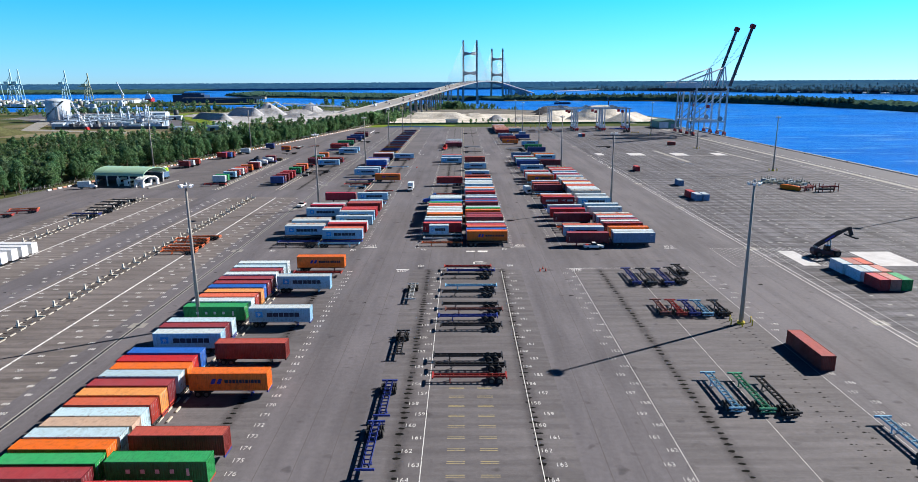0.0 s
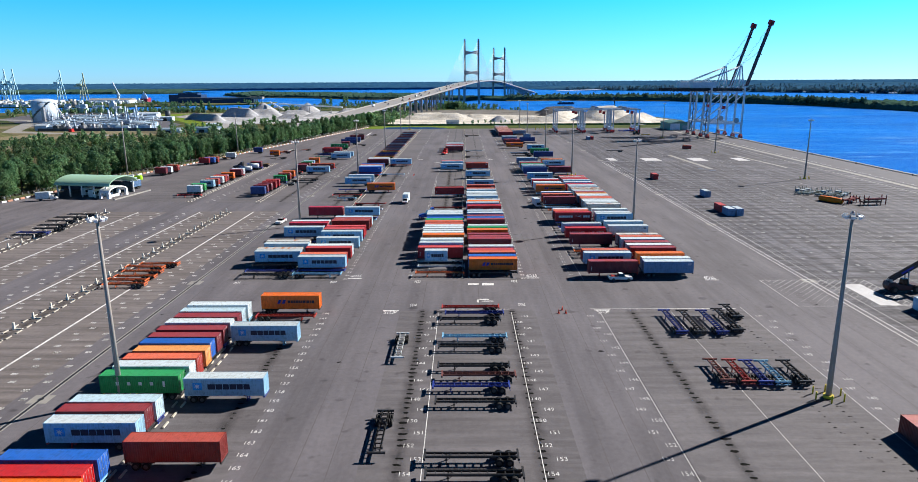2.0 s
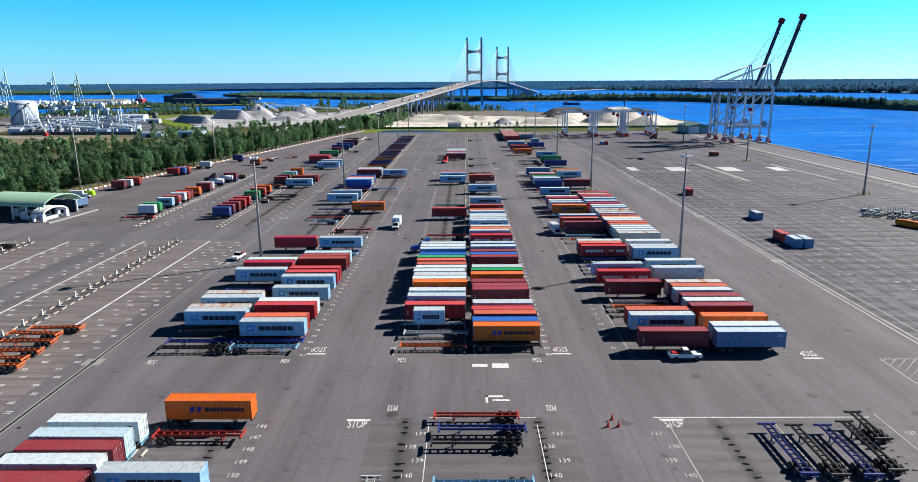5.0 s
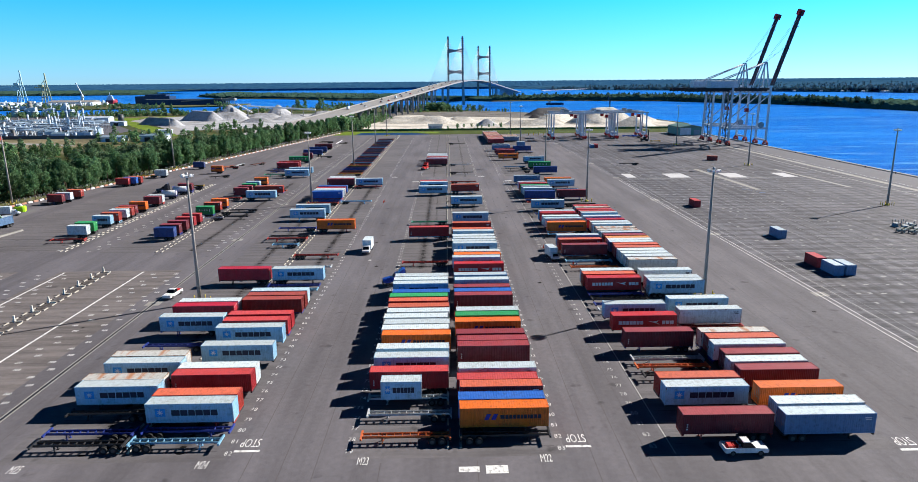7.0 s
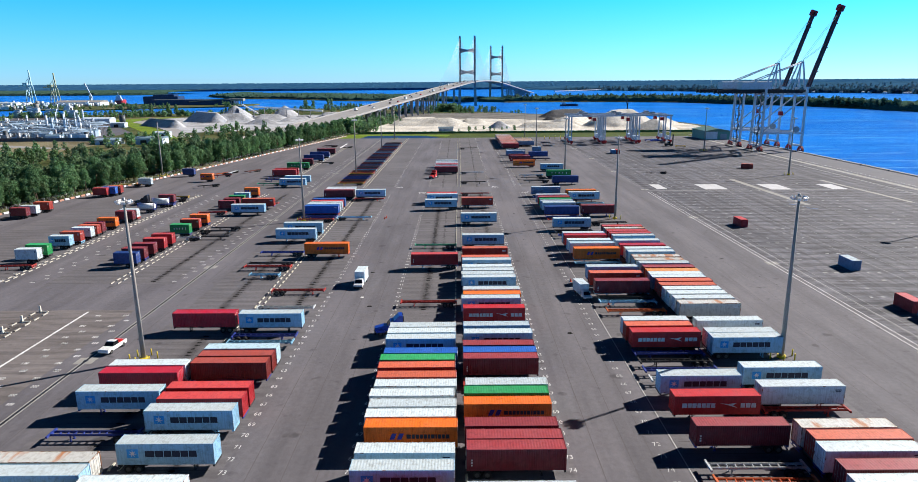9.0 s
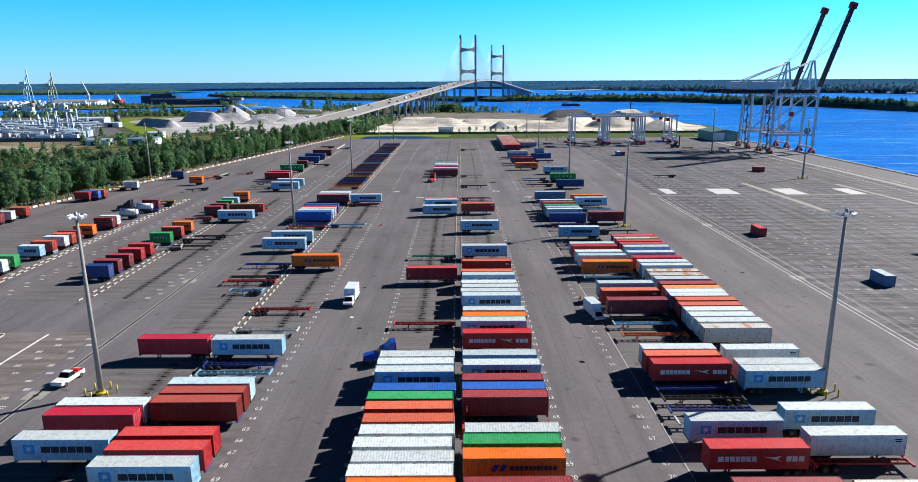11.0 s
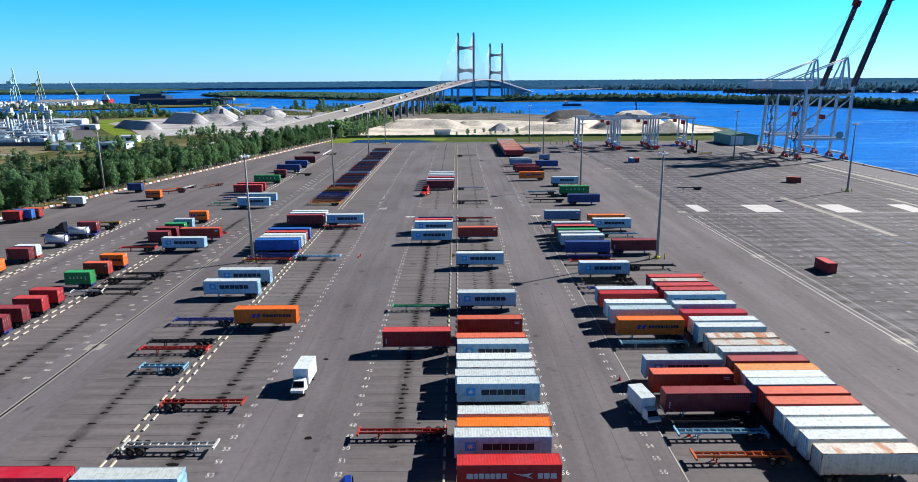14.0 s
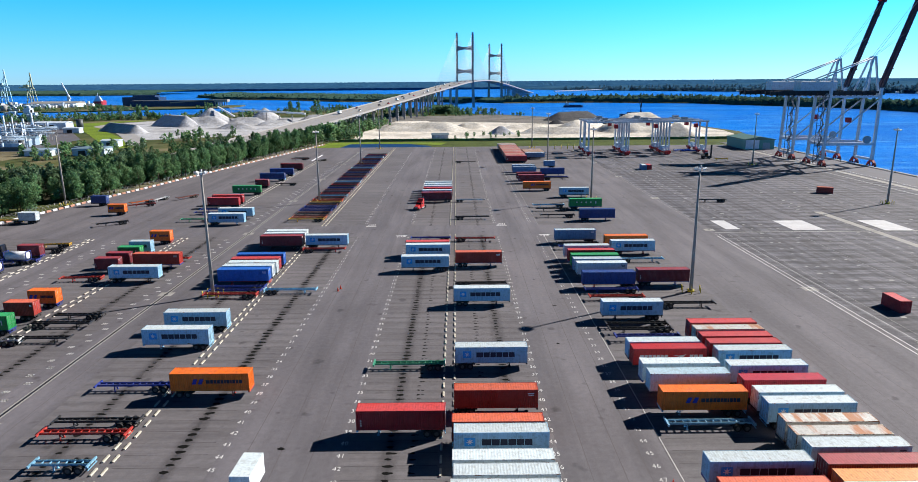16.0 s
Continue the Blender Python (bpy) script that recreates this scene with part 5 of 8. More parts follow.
    for k in range(14):
        c = hinge + way * (2 + k * 3.8)
        beam(bm, c + Vector((0, -1.5, 0)), c + Vector((0, 1.5, 0)), 0.35, 0.8)
    for k in (11, 27, 43):
        c = hinge + way * k
        beam(bm, c, c - side * 2.4, 0.5)
    boom = part("boom", bm, CRANE_DARK, top, "raised dark red boom")
    bm = bmesh.new()
    beam(bm, tip - way * 2.5, tip + way * 1.2, 4.2, 2.6)
    part("boom_tip", bm, CRANE_RED, boom)
    bm = bmesh.new()
    for k in range(9):
        c = hinge + way * (4 + k * 5.4)
        beam(bm, c + Vector((0, -1.96, 0)), c + way * 2.6 + Vector((0, -1.96, 0)), 0.08, 1.3)
    part("boom_panel", bm, CRANE_RED, boom)
    bm = bmesh.new()
    for f in (0.55, 0.93):
        for dy in (-1.2, 1.2):
            rod(bm, (229.8, dy, 58.8), hinge + way * (53.5 * f) + Vector((0, dy, 0)), 0.09, 0.09, 6)
    part("forestay", bm, CRANE_PAINT, top)
    bm = bmesh.new()
    loft(bm, [[(215 + a, -9.4 + b, z) for a, b in ((-1.2, -1), (1.2, -1), (1.2, 1), (-1.2, 1))] for z in (24, 26.6)])
    part("elevator_cab", bm, CRANE_RED, top)
    bm = bmesh.new()
    rod(bm, (226.5, -8.9, 14.6), (226.5, -9.9, 14.6), 2.1, 2.1, 24)
    rod(bm, (226.5, -9.9, 14.6), (226.5, -10.0, 14.6), 0.8, 0.8, 16)
    part("cable_reel", bm, RIM, top, "round grey cable reel")
    bm = bmesh.new()
    for k in range(9):
        z0, z1 = 3 + k * 4.0, 7 + k * 4.0
        a, b2 = ((203.0, -7.0), (203.0, -3.0)) if k % 2 else ((203.0, -3.0), (203.0, -7.0))
        beam(bm, (a[0], a[1], z0), (b2[0], b2[1], z1), 0.7, 0.3)
        quad_box(bm, 202.4, 203.6, b2[1] - 0.8, b2[1] + 0.8, z1 - 0.1, z1 + 0.1)
    for xx in (201.9, 204.0):
        for yy in (-7.8, -2.2):
            beam(bm, (xx, yy, 1.0), (xx, yy, 38.5), 0.28)
    for k in range(10):
        for yy in (-7.8, -2.2):
            beam(bm, (201.9, yy, 3 + k * 3.8), (204.0, yy, 3 + k * 3.8), 0.22)
    part("stairway", bm, STAIR_STEEL, top, "grey zigzag steel stair tower")
    return top


sts_crane(602.0, "tall pale grey quay crane with raised dark red boom")
sts_crane(636.0, "tall pale grey quay crane with raised dark red boom")


def gantry(x0, x1, y, deep):
    top = thing("yard_gantry_crane", pose(0, y, 0), "pale grey rubber-tyred yard gantry crane with red wheels", "crane", "yard gantry cranes")
    for x in (x0, x1):
        for dy in (-deep / 2, deep / 2):
            bm = bmesh.new()
            beam(bm, (x, dy, 1.8), (x, dy * 0.9, 20.5), 0.85, 1.0)
            part("leg", bm, CRANE_PAINT, top)
            bm = bmesh.new()
            quad_box(bm, x - 1.0, x + 1.0, dy - 2.3, dy + 2.3, 0.9, 2.5)
            for j in (-1.3, 1.3):
                rod(bm, (x - 0.35, dy + j, 0.75), (x + 0.35, dy + j, 0.75), 0.74, 0.74, 14)
            part("wheel_truck", bm, CRANE_RED, top)
        bm = bmesh.new()
        beam(bm, (x, -deep / 2, 2.6), (x, deep / 2, 2.6), 1.0, 1.2)
        quad_box(bm, x - 0.9, x + 0.9, -2.5, 1.5, 3.2, 5.4)
        part("sill_beam", bm, CRANE_PAINT, top)
    for dy in (-deep * 0.45, deep * 0.45):
        bm = bmesh.new()
        quad_box(bm, x0 - 1.4, x1 + 1.4, dy - 0.5, dy + 0.5, 20.6, 21.6)
        part("girder", bm, CRANE_PAINT, top)
    bm = bmesh.new()
    quad_box(bm, (x0 + x1) / 2 - 3.2, (x0 + x1) / 2 + 3.2, -deep * 0.42, deep * 0.42, 21.8, 22.3)
    quad_box(bm, (x0 + x1) / 2 - 2.4, (x0 + x1) / 2 + 0.8, -2.2, 2.2, 22.3, 23.6)
    part("trolley", bm, RIM, top)
    bm = bmesh.new()
    quad_box(bm, x1 - 8.0, x1 - 5.8, -deep * 0.45 - 1.0, -deep * 0.45 + 1.6, 17.2, 19.6)
    part("cab", bm, CRANE_RED, top, "red operator cab")


gantry(87.0, 111.2, 664, 13.5)
gantry(113.2, 137.4, 666, 13.5)
gantry(140.0, 164.0, 668, 13.5)
for gx in (88.6, 114.6, 140.8):
    gantry(gx, gx + 24.2, 689, 13.0)


# ------------------------------------------------------------------ trees
def crown_points(rg, height, spread, leafs, pine, big=1.0):
    """Leaf clusters as small bent quads round a few dozen lobes; returns vertices and faces."""
    lobes = []
    n = 16
    for k in range(n):
        f = (k + 0.5) / n
        if pine:
            z, r = height * (0.42 + 0.56 * f), spread * (1.05 - 0.75 * f)
        else:
            z, r = height * (0.16 + 0.78 * f), spread * (0.55 + 0.9 * math.sin(math.pi * (0.15 + 0.75 * f))) * 0.75
        a = k * 2.4 + rg.uniform(-0.5, 0.5)
        q = r * rg.uniform(0.35, 0.95)
        lobes.append((q * math.cos(a), q * math.sin(a), z + rg.uniform(-0.5, 0.5), rg.uniform(0.9, 1.5) * spread * 0.36))
    vs, fs = [], []
    for k in range(leafs):
        cx, cy, cz, r = lobes[k % n]
        d = Vector((rg.gauss(0, 1), rg.gauss(0, 1), rg.gauss(0.25, 0.9))).normalized()
        c = Vector((cx, cy, cz)) + d * r * rg.uniform(0.65, 1.05)
        nrm = (d + Vector((rg.gauss(0, 0.5), rg.gauss(0, 0.5), rg.gauss(0.3, 0.5)))).normalized()
        s = nrm.cross(Vector((rg.gauss(0, 1), rg.gauss(0, 1), rg.gauss(0, 1)))).normalized()
        u = nrm.cross(s)
        size = big * rg.uniform(0.24, 0.55) * (0.85 if pine else 1.0)
        b0 = len(vs)
        for p in (-s * size, -u * size * 0.6 - nrm * 0.12, s * size, u * size * 0.6 - nrm * 0.12):
            vs.append(c + p)
        fs.append((b0, b0 + 1, b0 + 2, b0 + 3))
    return vs, fs


TREES = []
for k in range(6):
    rg = random.Random(40 + k)
    pine = k >= 3
    hgt, spr = (rg.uniform(10.5, 13.0), rg.uniform(2.9, 3.8)) if not pine else (rg.uniform(13.0, 16.0), rg.uniform(2.8, 3.6))
    vs, fs = crown_points(rg, hgt, spr, 2000, pine, 0.84)
    wv, wf = crown_points(rg, hgt, spr, 380, pine, 1.75)
    dv, df = crown_points(rg, hgt, spr, 90, pine, 3.2)
    crown_me = bpy.data.meshes.new("crown")
    crown_me.from_pydata([tuple(v) for v in vs], [], fs)
    crown_me.materials.append(PINE if pine else LEAF)
    bm = bmesh.new()
    rod(bm, (0, 0, -0.4), (0.15, 0.1, hgt * 0.5), 0.24, 0.15, 8)
    rod(bm, (0.15, 0.1, hgt * 0.5), (0.0, 0.0, hgt * 0.93), 0.15, 0.04, 8)
    for j in range(6):
        a, z = j * 1.9, hgt * (0.34 + 0.08 * j)
        rod(bm, (0.1, 0.08, z), (spr * 0.65 * math.cos(a), spr * 0.65 * math.sin(a), z + 1.2), 0.09, 0.03, 6)
    trunk_me = to_mesh("trunk", bm, BARK)
    TREES.append((trunk_me, crown_me, pine, np.array([tuple(v) for v in wv], dtype=np.float32), np.array(wf, dtype=np.int32), np.array([tuple(v) for v in dv], dtype=np.float32), np.array(df, dtype=np.int32)))


def tree(x, y, z, k, s, a):
    trunk_me, crown_me, pine = TREES[k][:3]
    top = thing("tree", pose(x, y, z, 0, 0, a) @ Matrix.Scale(s, 4), "tall dark green pine in a dense belt" if pine else "bushy green broadleaf tree in a dense belt", "tree", "trees along the fence")
    part("trunk", trunk_me, None, top)
    part("crown", crown_me, None, top)


def woods(name, spots, mat_pair, label, sink=1.3, far=False):
    """Many crowns joined into one mass."""
    vv, ff, mi, base = [], [], [], 0
    for x, y, z, k, s, a in spots:
        pine = TREES[k][2]
        cv, cf = TREES[k][5:7] if far else TREES[k][3:5]
        ca, sa = math.cos(a), math.sin(a)
        v = np.empty_like(cv)
        v[:, 0] = (cv[:, 0] * ca - cv[:, 1] * sa) * s + x
        v[:, 1] = (cv[:, 0] * sa + cv[:, 1] * ca) * s + y
        v[:, 2] = cv[:, 2] * s + z
        v[:, 2] -= sink * s * (0.6 if pine else 1.0)
        vv.append(v)
        ff.append(cf + base)
        mi.append(np.full(len(cf), 1 if pine else 0, dtype=np.int32))
        base += len(cv)
        top_z, r = v[:, 2].mean(), 0.28 * s
        stem = [(x + r * q * math.cos(b), y + r * q * math.sin(b), zz) for zz, q in ((z - 2.0, 1.2), (top_z, 0.6)) for b in (0, 1.571, 3.142, 4.712)]
        vv.append(np.array(stem, dtype=np.float32))
        ff.append(np.array([(base + b, base + (b + 1) % 4, base + 4 + (b + 1) % 4, base + 4 + b) for b in range(4)], dtype=np.int32))
        mi.append(np.full(4, 2, dtype=np.int32))
        base += 8
    vv, ff, mi = np.concatenate(vv), np.concatenate(ff), np.concatenate(mi)
    me = bpy.data.meshes.new(name)
    me.vertices.add(len(vv))
    me.vertices.foreach_set("co", vv.ravel())
    me.loops.add(ff.size)
    me.loops.foreach_set("vertex_index", ff.ravel())
    me.polygons.add(len(ff))
    me.polygons.foreach_set("loop_start", np.arange(0, ff.size, 4, dtype=np.int32))
    me.polygons.foreach_set("material_index", mi)
    for m in mat_pair + (BARK,):
        me.materials.append(m)
    me.update(calc_edges=True)
    return tagged(new(name, me), label, "woods", "", "stuff")


rng = random.Random(21)
for k in range(270):
    f = (k + 0.5) / 270
    y = 262 + 490 * f
    off = rng.choice((4.0, 8.5, 13.0)) + rng.uniform(-1.5, 1.5)
    if any(abs(y - py) < 9 and off < 10 for _, py in POLES):
        continue
    if y > 600 and abs(fence_x(y) - off + 163.5 - 0.207 * (y - 679)) < 23:
        continue
    tree(fence_x(y) - off, y + rng.uniform(-1, 1), -0.3, rng.choice((0, 1, 2, 0, 1, 3, 4, 5)), rng.uniform(0.72, 1.12), rng.uniform(0, 360))
spots = []
for k in range(960):
    y = rng.uniform(245, 760) if k < 640 else rng.uniform(250, 580)
    off = rng.uniform(14, 82 if y > 420 else 96) if k < 640 else rng.uniform(80, 185)
    spots.append((fence_x(y) - off, y, -0.5, rng.choice((0, 1, 2, 3, 4, 5, 4)), rng.uniform(0.75, 1.12) * (1.0 if off < 45 else 0.72), rng.uniform(0, 6.2)))
spots = [p for p in spots if p[1] < 600 or abs(p[0] + 163.5 - 0.207 * (p[1] - 679)) > 22]
woods("tree_belt", spots, (LEAF, PINE), "dense belt of mixed green trees behind the fence")
spots = []
for cx, cy, rx, ry, n in ((-470, 1155, 110, 26, 110), (-330, 1190, 60, 20, 24), (-250, 1290, 60, 40, 26), (-200, 1350, 50, 26, 34), (-130, 1330, 60, 30, 44), (-60, 1290, 50, 30, 40), (-8, 1250, 26, 18, 44), (26, 1238, 30, 10, 20),
                          (-96, 930, 16, 60, 50), (-108, 800, 26, 40, 70), (-120, 1060, 26, 60, 36), (-150, 1180, 50, 40, 30), (-680, 1140, 120, 24, 60), (-900, 1120, 180, 22, 60), (-560, 1120, 50, 20, 20),
                          (-600, 560, 90, 40, 60), (-300, 560, 60, 40, 40), (-640, 1010, 120, 30, 30), (-260, 690, 30, 40, 30), (-720, 760, 80, 80, 60), (-640, 1500, 60, 16, 60), (-860, 1500, 160, 12, 50), (-500, 1600, 30, 12, 14), (-220, 800, 26, 26, 16)):
    for _ in range(n):
        spots.append((cx + rng.gauss(0, 0.5) * rx, cy + rng.gauss(0, 0.5) * ry, -0.5 if cy < 1450 else -1.2, rng.choice((0, 1, 2, 3, 4)), rng.uniform(0.5, 0.95), rng.uniform(0, 6.2)))
for cx, cy, rx, ry, n in ((-14, 1243, 16, 10, 40), (-118, 850, 22, 10, 30), (-112, 800, 14, 20, 24)):
    for _ in range(n):
        spots.append((cx + rng.gauss(0, 0.5) * rx, cy + rng.gauss(0, 0.5) * ry, -0.5, rng.choice((0, 1, 2)), rng.uniform(0.95, 1.35), rng.uniform(0, 6.2)))
for x, y in ((-256, 1283), (-246, 1290), (-228, 1332), (-224, 1340), (-262, 1300), (-420, 1150), (-436, 1160), (-452, 1140), (-345, 1165)):
    spots.append((x, y, -0.5, 4, rng.uniform(1.25, 1.5), rng.uniform(0, 6.2)))
spots = [p for p in spots if p[1] < 600 or p[1] > 900 or abs(p[0] + 163.5 - 0.207 * (p[1] - 679)) > 19]
woods("scattered_woods", spots, (LEAF, PINE), "scattered clumps of green trees on the river bank", far=True)

# fence along the tree belt
bm = bmesh.new()
for k in range(160):
    y = 285 + 3.0 * k
    rod(bm, (fence_x(y) + 0.8, y, -0.3), (fence_x(y) + 0.8, y, 2.3), 0.05, 0.05, 6)
tagged(part("fence_post", bm, RIM), "grey galvanised fence posts in front of trees", "fence", "", "stuff")
bm = bmesh.new()
for z in (0.3, 0.8, 1.3, 1.8, 2.25):
    beam(bm, (fence_x(285) + 0.8, 285, z), (fence_x(762) + 0.8, 762, z), 0.03)
tagged(part("fence_wire", bm, RIM), "thin grey fence wires in front of trees", "fence", "", "structure")


# ------------------------------------------------------------------ the bridge
AXIS0, AXIS1 = Vector((19, 1560)), Vector((101, 1956))
AX = (AXIS1 - AXIS0).normalized()
CROSS = Vector((AX.y, -AX.x))


def along(s):
    return AXIS0 + AX * s


def deck_z(s):
    """Height of the roadway s metres beyond the first tower."""
    if s < -110:
        return max(2.0, 47.4 + 0.049 * s)
    if s <= 430:
        return 42.0 + 0.049 * (s + 110) - 0.5 * 0.096 / 540 * (s + 110) ** 2
    return max(2.0, 42.5 - 0.047 * (s - 430))


STEELDARK_BAND = concrete_mat("dark_anchor_concrete", (0.19, 0.175, 0.165))
bridge = thing("cable_stayed_bridge", pose(0, 0, 0), "long concrete cable-stayed road bridge with two H-shaped towers", "bridge")
bm = bmesh.new()
sections = []
for k in range(-58, 82):
    s = k * 16.0
    c, z = along(s), deck_z(s)
    sec = []
    for w, dz in ((-16, 0.9), (-15.6, 0.9), (-15.6, 0.0), (15.6, 0.0), (15.6, 0.9), (16, 0.9), (16, -1.2), (9, -2.2), (-9, -2.2), (-16, -1.2)):
        p = c + CROSS * w
        sec.append((p.x, p.y, z + dz))
    sections.append(sec)
loft(bm, sections)
part("deck", bm, DECK, bridge, "pale concrete roadway deck")
bm = bmesh.new()
c = along(-924)
beam(bm, (c.x - 15 * CROSS.x, c.y - 15 * CROSS.y, -1.2), (c.x + 15 * CROSS.x, c.y + 15 * CROSS.y, -1.2), 4, 3)
part("abutment", bm, BRIDGE, bridge)
for s in [-180.0] + [-244.0 - 31.5 * k for k in range(20)] + [584.0] + [648.0 + 31.5 * k for k in range(18)]:
    c, z = along(s), deck_z(s)
    bm = bmesh.new()
    for w in (-10, 10):
        p = c + CROSS * w
        wide = 4.0 if s in (-180.0, 584.0) else 2.4
        beam(bm, (p.x, p.y, -3.5), (p.x, p.y, z - 2.2), wide, wide + 0.4)
    a, b2 = c - CROSS * 14, c + CROSS * 14
    beam(bm, (a.x, a.y, z - 3.0), (b2.x, b2.y, z - 3.0), 2.6, 2.0)
    part("pier", bm, BRIDGE, bridge)
for s in (0.0, 404.0):
    c = along(s)
    for w in (-15.5, 15.5):
        p = c + CROSS * w
        bm = bmesh.new()
        q = c + CROSS * (w * 1.12)
        beam(bm, (q.x, q.y, -4), (p.x, p.y, 48), 5.4, 6.6)
        part("tower_base", bm, BRIDGE, bridge)
        bm = bmesh.new()
        beam(bm, (p.x, p.y, 45), (p.x, p.y, 138), 3.6, 4.4)
        part("tower_leg", bm, BRIDGE, bridge)
        bm = bmesh.new()
        for k in range(20):
            quad_z = 60 + k * 3.8
            quad_box(bm, p.x - 2.3, p.x + 2.3, p.y - 2.6, p.y + 2.6, quad_z, quad_z + 1.7)
        tagged(part("anchor_band", bm, STEELDARK_BAND, bridge, "dark cable anchor recesses"), kind="stuff")
    for z0, dep in ((66, 6.5), (109, 6.0)):
        bm = bmesh.new()
        secs = []
        for f in (-1, -0.5, 0, 0.5, 1):
            p, hh = c + CROSS * (15.5 * f), dep * (0.32 + 0.5 * abs(f))
            secs.append([(p.x + a * AX.x, p.y + a * AX.y, z0 + b3) for a, b3 in ((-1.8, -hh), (1.8, -hh), (1.8, hh), (-1.8, hh))])
        loft(bm, secs)
        part("cross_beam", bm, BRIDGE, bridge)
cable = plain_mat("pale_stay_cable", (0.70, 0.72, 0.72), 0.5)
for s, w in ((0.0, -14.6), (0.0, 14.6), (404.0, -14.6), (404.0, 14.6)):
    for k in range(1, 21):
        for sgn in (-1, 1):
            bm = bmesh.new()
            d = s + sgn * k * 9.6
            p, q = along(s) + CROSS * w, along(d) + CROSS * w
            rod(bm, (p.x, p.y, 60 + k * 3.75), (q.x, q.y, deck_z(d) + 0.5), 0.15, 0.15, 4)
            part("stay_cable", bm, cable, bridge)

# ------------------------------------------------------------------ far shores
def far_band(name, line, depth, low, high, mat, label, steps=None, seedv=1, rough=1.0, aim=(0.0, 1.0)):
    """A wooded shore: a canopy that starts at the waterline points and rises behind them."""
    bm = bmesh.new()
    pts = []
    for (x0, y0), (x1, y1) in zip(line, line[1:]):
        n = max(2, int(math.hypot(x1 - x0, y1 - y0) / (steps or 14)))
        pts += [(x0 + (x1 - x0) * k / n, y0 + (y1 - y0) * k / n) for k in range(n)]
    pts.append(line[-1])
    fr = (0, 0.0, 0.02, 0.06, 0.12, 0.2, 0.32, 0.5, 0.75, 1.0)
    rows = []
    for x, y in pts:
        row = []
        for j, f in enumerate(fr):
            if j == 0:
                z = -3.2
            else:
                n1 = noise.noise(Vector((x * 0.011 + seedv, y * 0.011, f * 9)))
                n2 = noise.noise(Vector((x * 0.06 + seedv, y * 0.06, f * 31)))
                n3 = noise.noise(Vector((x * 0.14 + seedv, y * 0.14, f * 17)))
                z = low + (high - low) * f ** 0.7 + (n1 * 0.25 + n2 * 1.0 + n3 * 1.0) * rough * min(1.0, low / 10 + 0.3)
                if j == 1:
                    z = -2.6 + 0.25 * low
            row.append(bm.verts.new((x + noise.noise(Vector((x * 0.01, y * 0.01, 3))) * 12 + f * depth * aim[0], y + f * depth * aim[1], z)))
        rows.append(row)
    for a, b2 in zip(rows, rows[1:]):
        for j in range(len(fr) - 1):
            bm.faces.new((a[j], b2[j], b2[j + 1], a[j + 1]))
    return tagged(part(name, bm, mat), label, "woods", "", "structure")


far_band("backdrop", [(-5600, 4400), (-2500, 4430), (-1000, 4450), (300, 4450), (5600, 4450)], 420, 7, 45, HORIZON, "wooded shore on the horizon, blue haze painted into its colour", 10, 1, 1.8)
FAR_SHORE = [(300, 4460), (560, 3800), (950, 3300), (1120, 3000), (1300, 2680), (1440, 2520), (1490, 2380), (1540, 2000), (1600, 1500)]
far_band("backdrop", FAR_SHORE, 2400, 5, 26, FARWOOD, "wooded shore on the horizon, blue haze painted into its colour", 8, 3, 5.0, (0.95, 0.2))
far_band("backdrop", [(-4200, 3450), (-2600, 3330), (-2000, 3290), (-1640, 3200), (-1440, 3245), (-1350, 3300)], 620, 6, 14, MARSH, "low green marsh island in the river", 9, 5, 3.0)
far_band("backdrop", [(-950, 2725), (-850, 2560), (-735, 2370), (-520, 2250), (-304, 2010), (-170, 1970), (-60, 1930)], 420, 4, 10, MARSH, "low green marsh island in the river", 7, 7, 3.0)
far_band("backdrop", [(-60, 1960), (0, 1850), (55, 1875), (115, 1785)], 160, 3, 7, MARSH, "low green marsh island in the river", 7, 8, 2.0)
far_band("backdrop", [(110, 1795), (200, 1815), (277, 1813), (388, 1766), (511, 1700), (600, 1535), (660, 1440), (692, 1330), (710, 1190), (722, 900)], 170, 5, 9, MARSH, "long wooded island in the river", 6, 9, 4.0, (0.55, 0.8))
for line in ([(-950, 2716), (-850, 2551), (-735, 2361), (-520, 2241), (-304, 2001), (-170, 1961), (-60, 1921)], [(110, 1786), (277, 1804), (388, 1757), (511, 1691), (600, 1526), (660, 1431), (692, 1321), (710, 1181)]):
    bm = bmesh.new()
    loft(bm, [[(x, y - 6, -3.2), (x, y + 30, -3.2), (x, y + 30, 0.2), (x, y - 2, -1.2)] for x, y in line])
    tagged(part("shore_strip", bm, REED), "tan reedy shore at the foot of river islands", "shore", "", "structure")

bm = bmesh.new()
beam(bm, (439, 3255, 1.0), (815, 3725, 2.5), 8.0, 2.6)
for k in range(24):
    x, y = 439 + 16 * k, 3255 + 20 * k
    quad_box(bm, x - 1, x + 1, y - 1, y + 1, -4, 0.5)
tagged(part("causeway", bm, APRON), "long low white causeway across the far river", "bridge", "", "structure")

# ragged tree edges on the islands and banks
rng = random.Random(63)


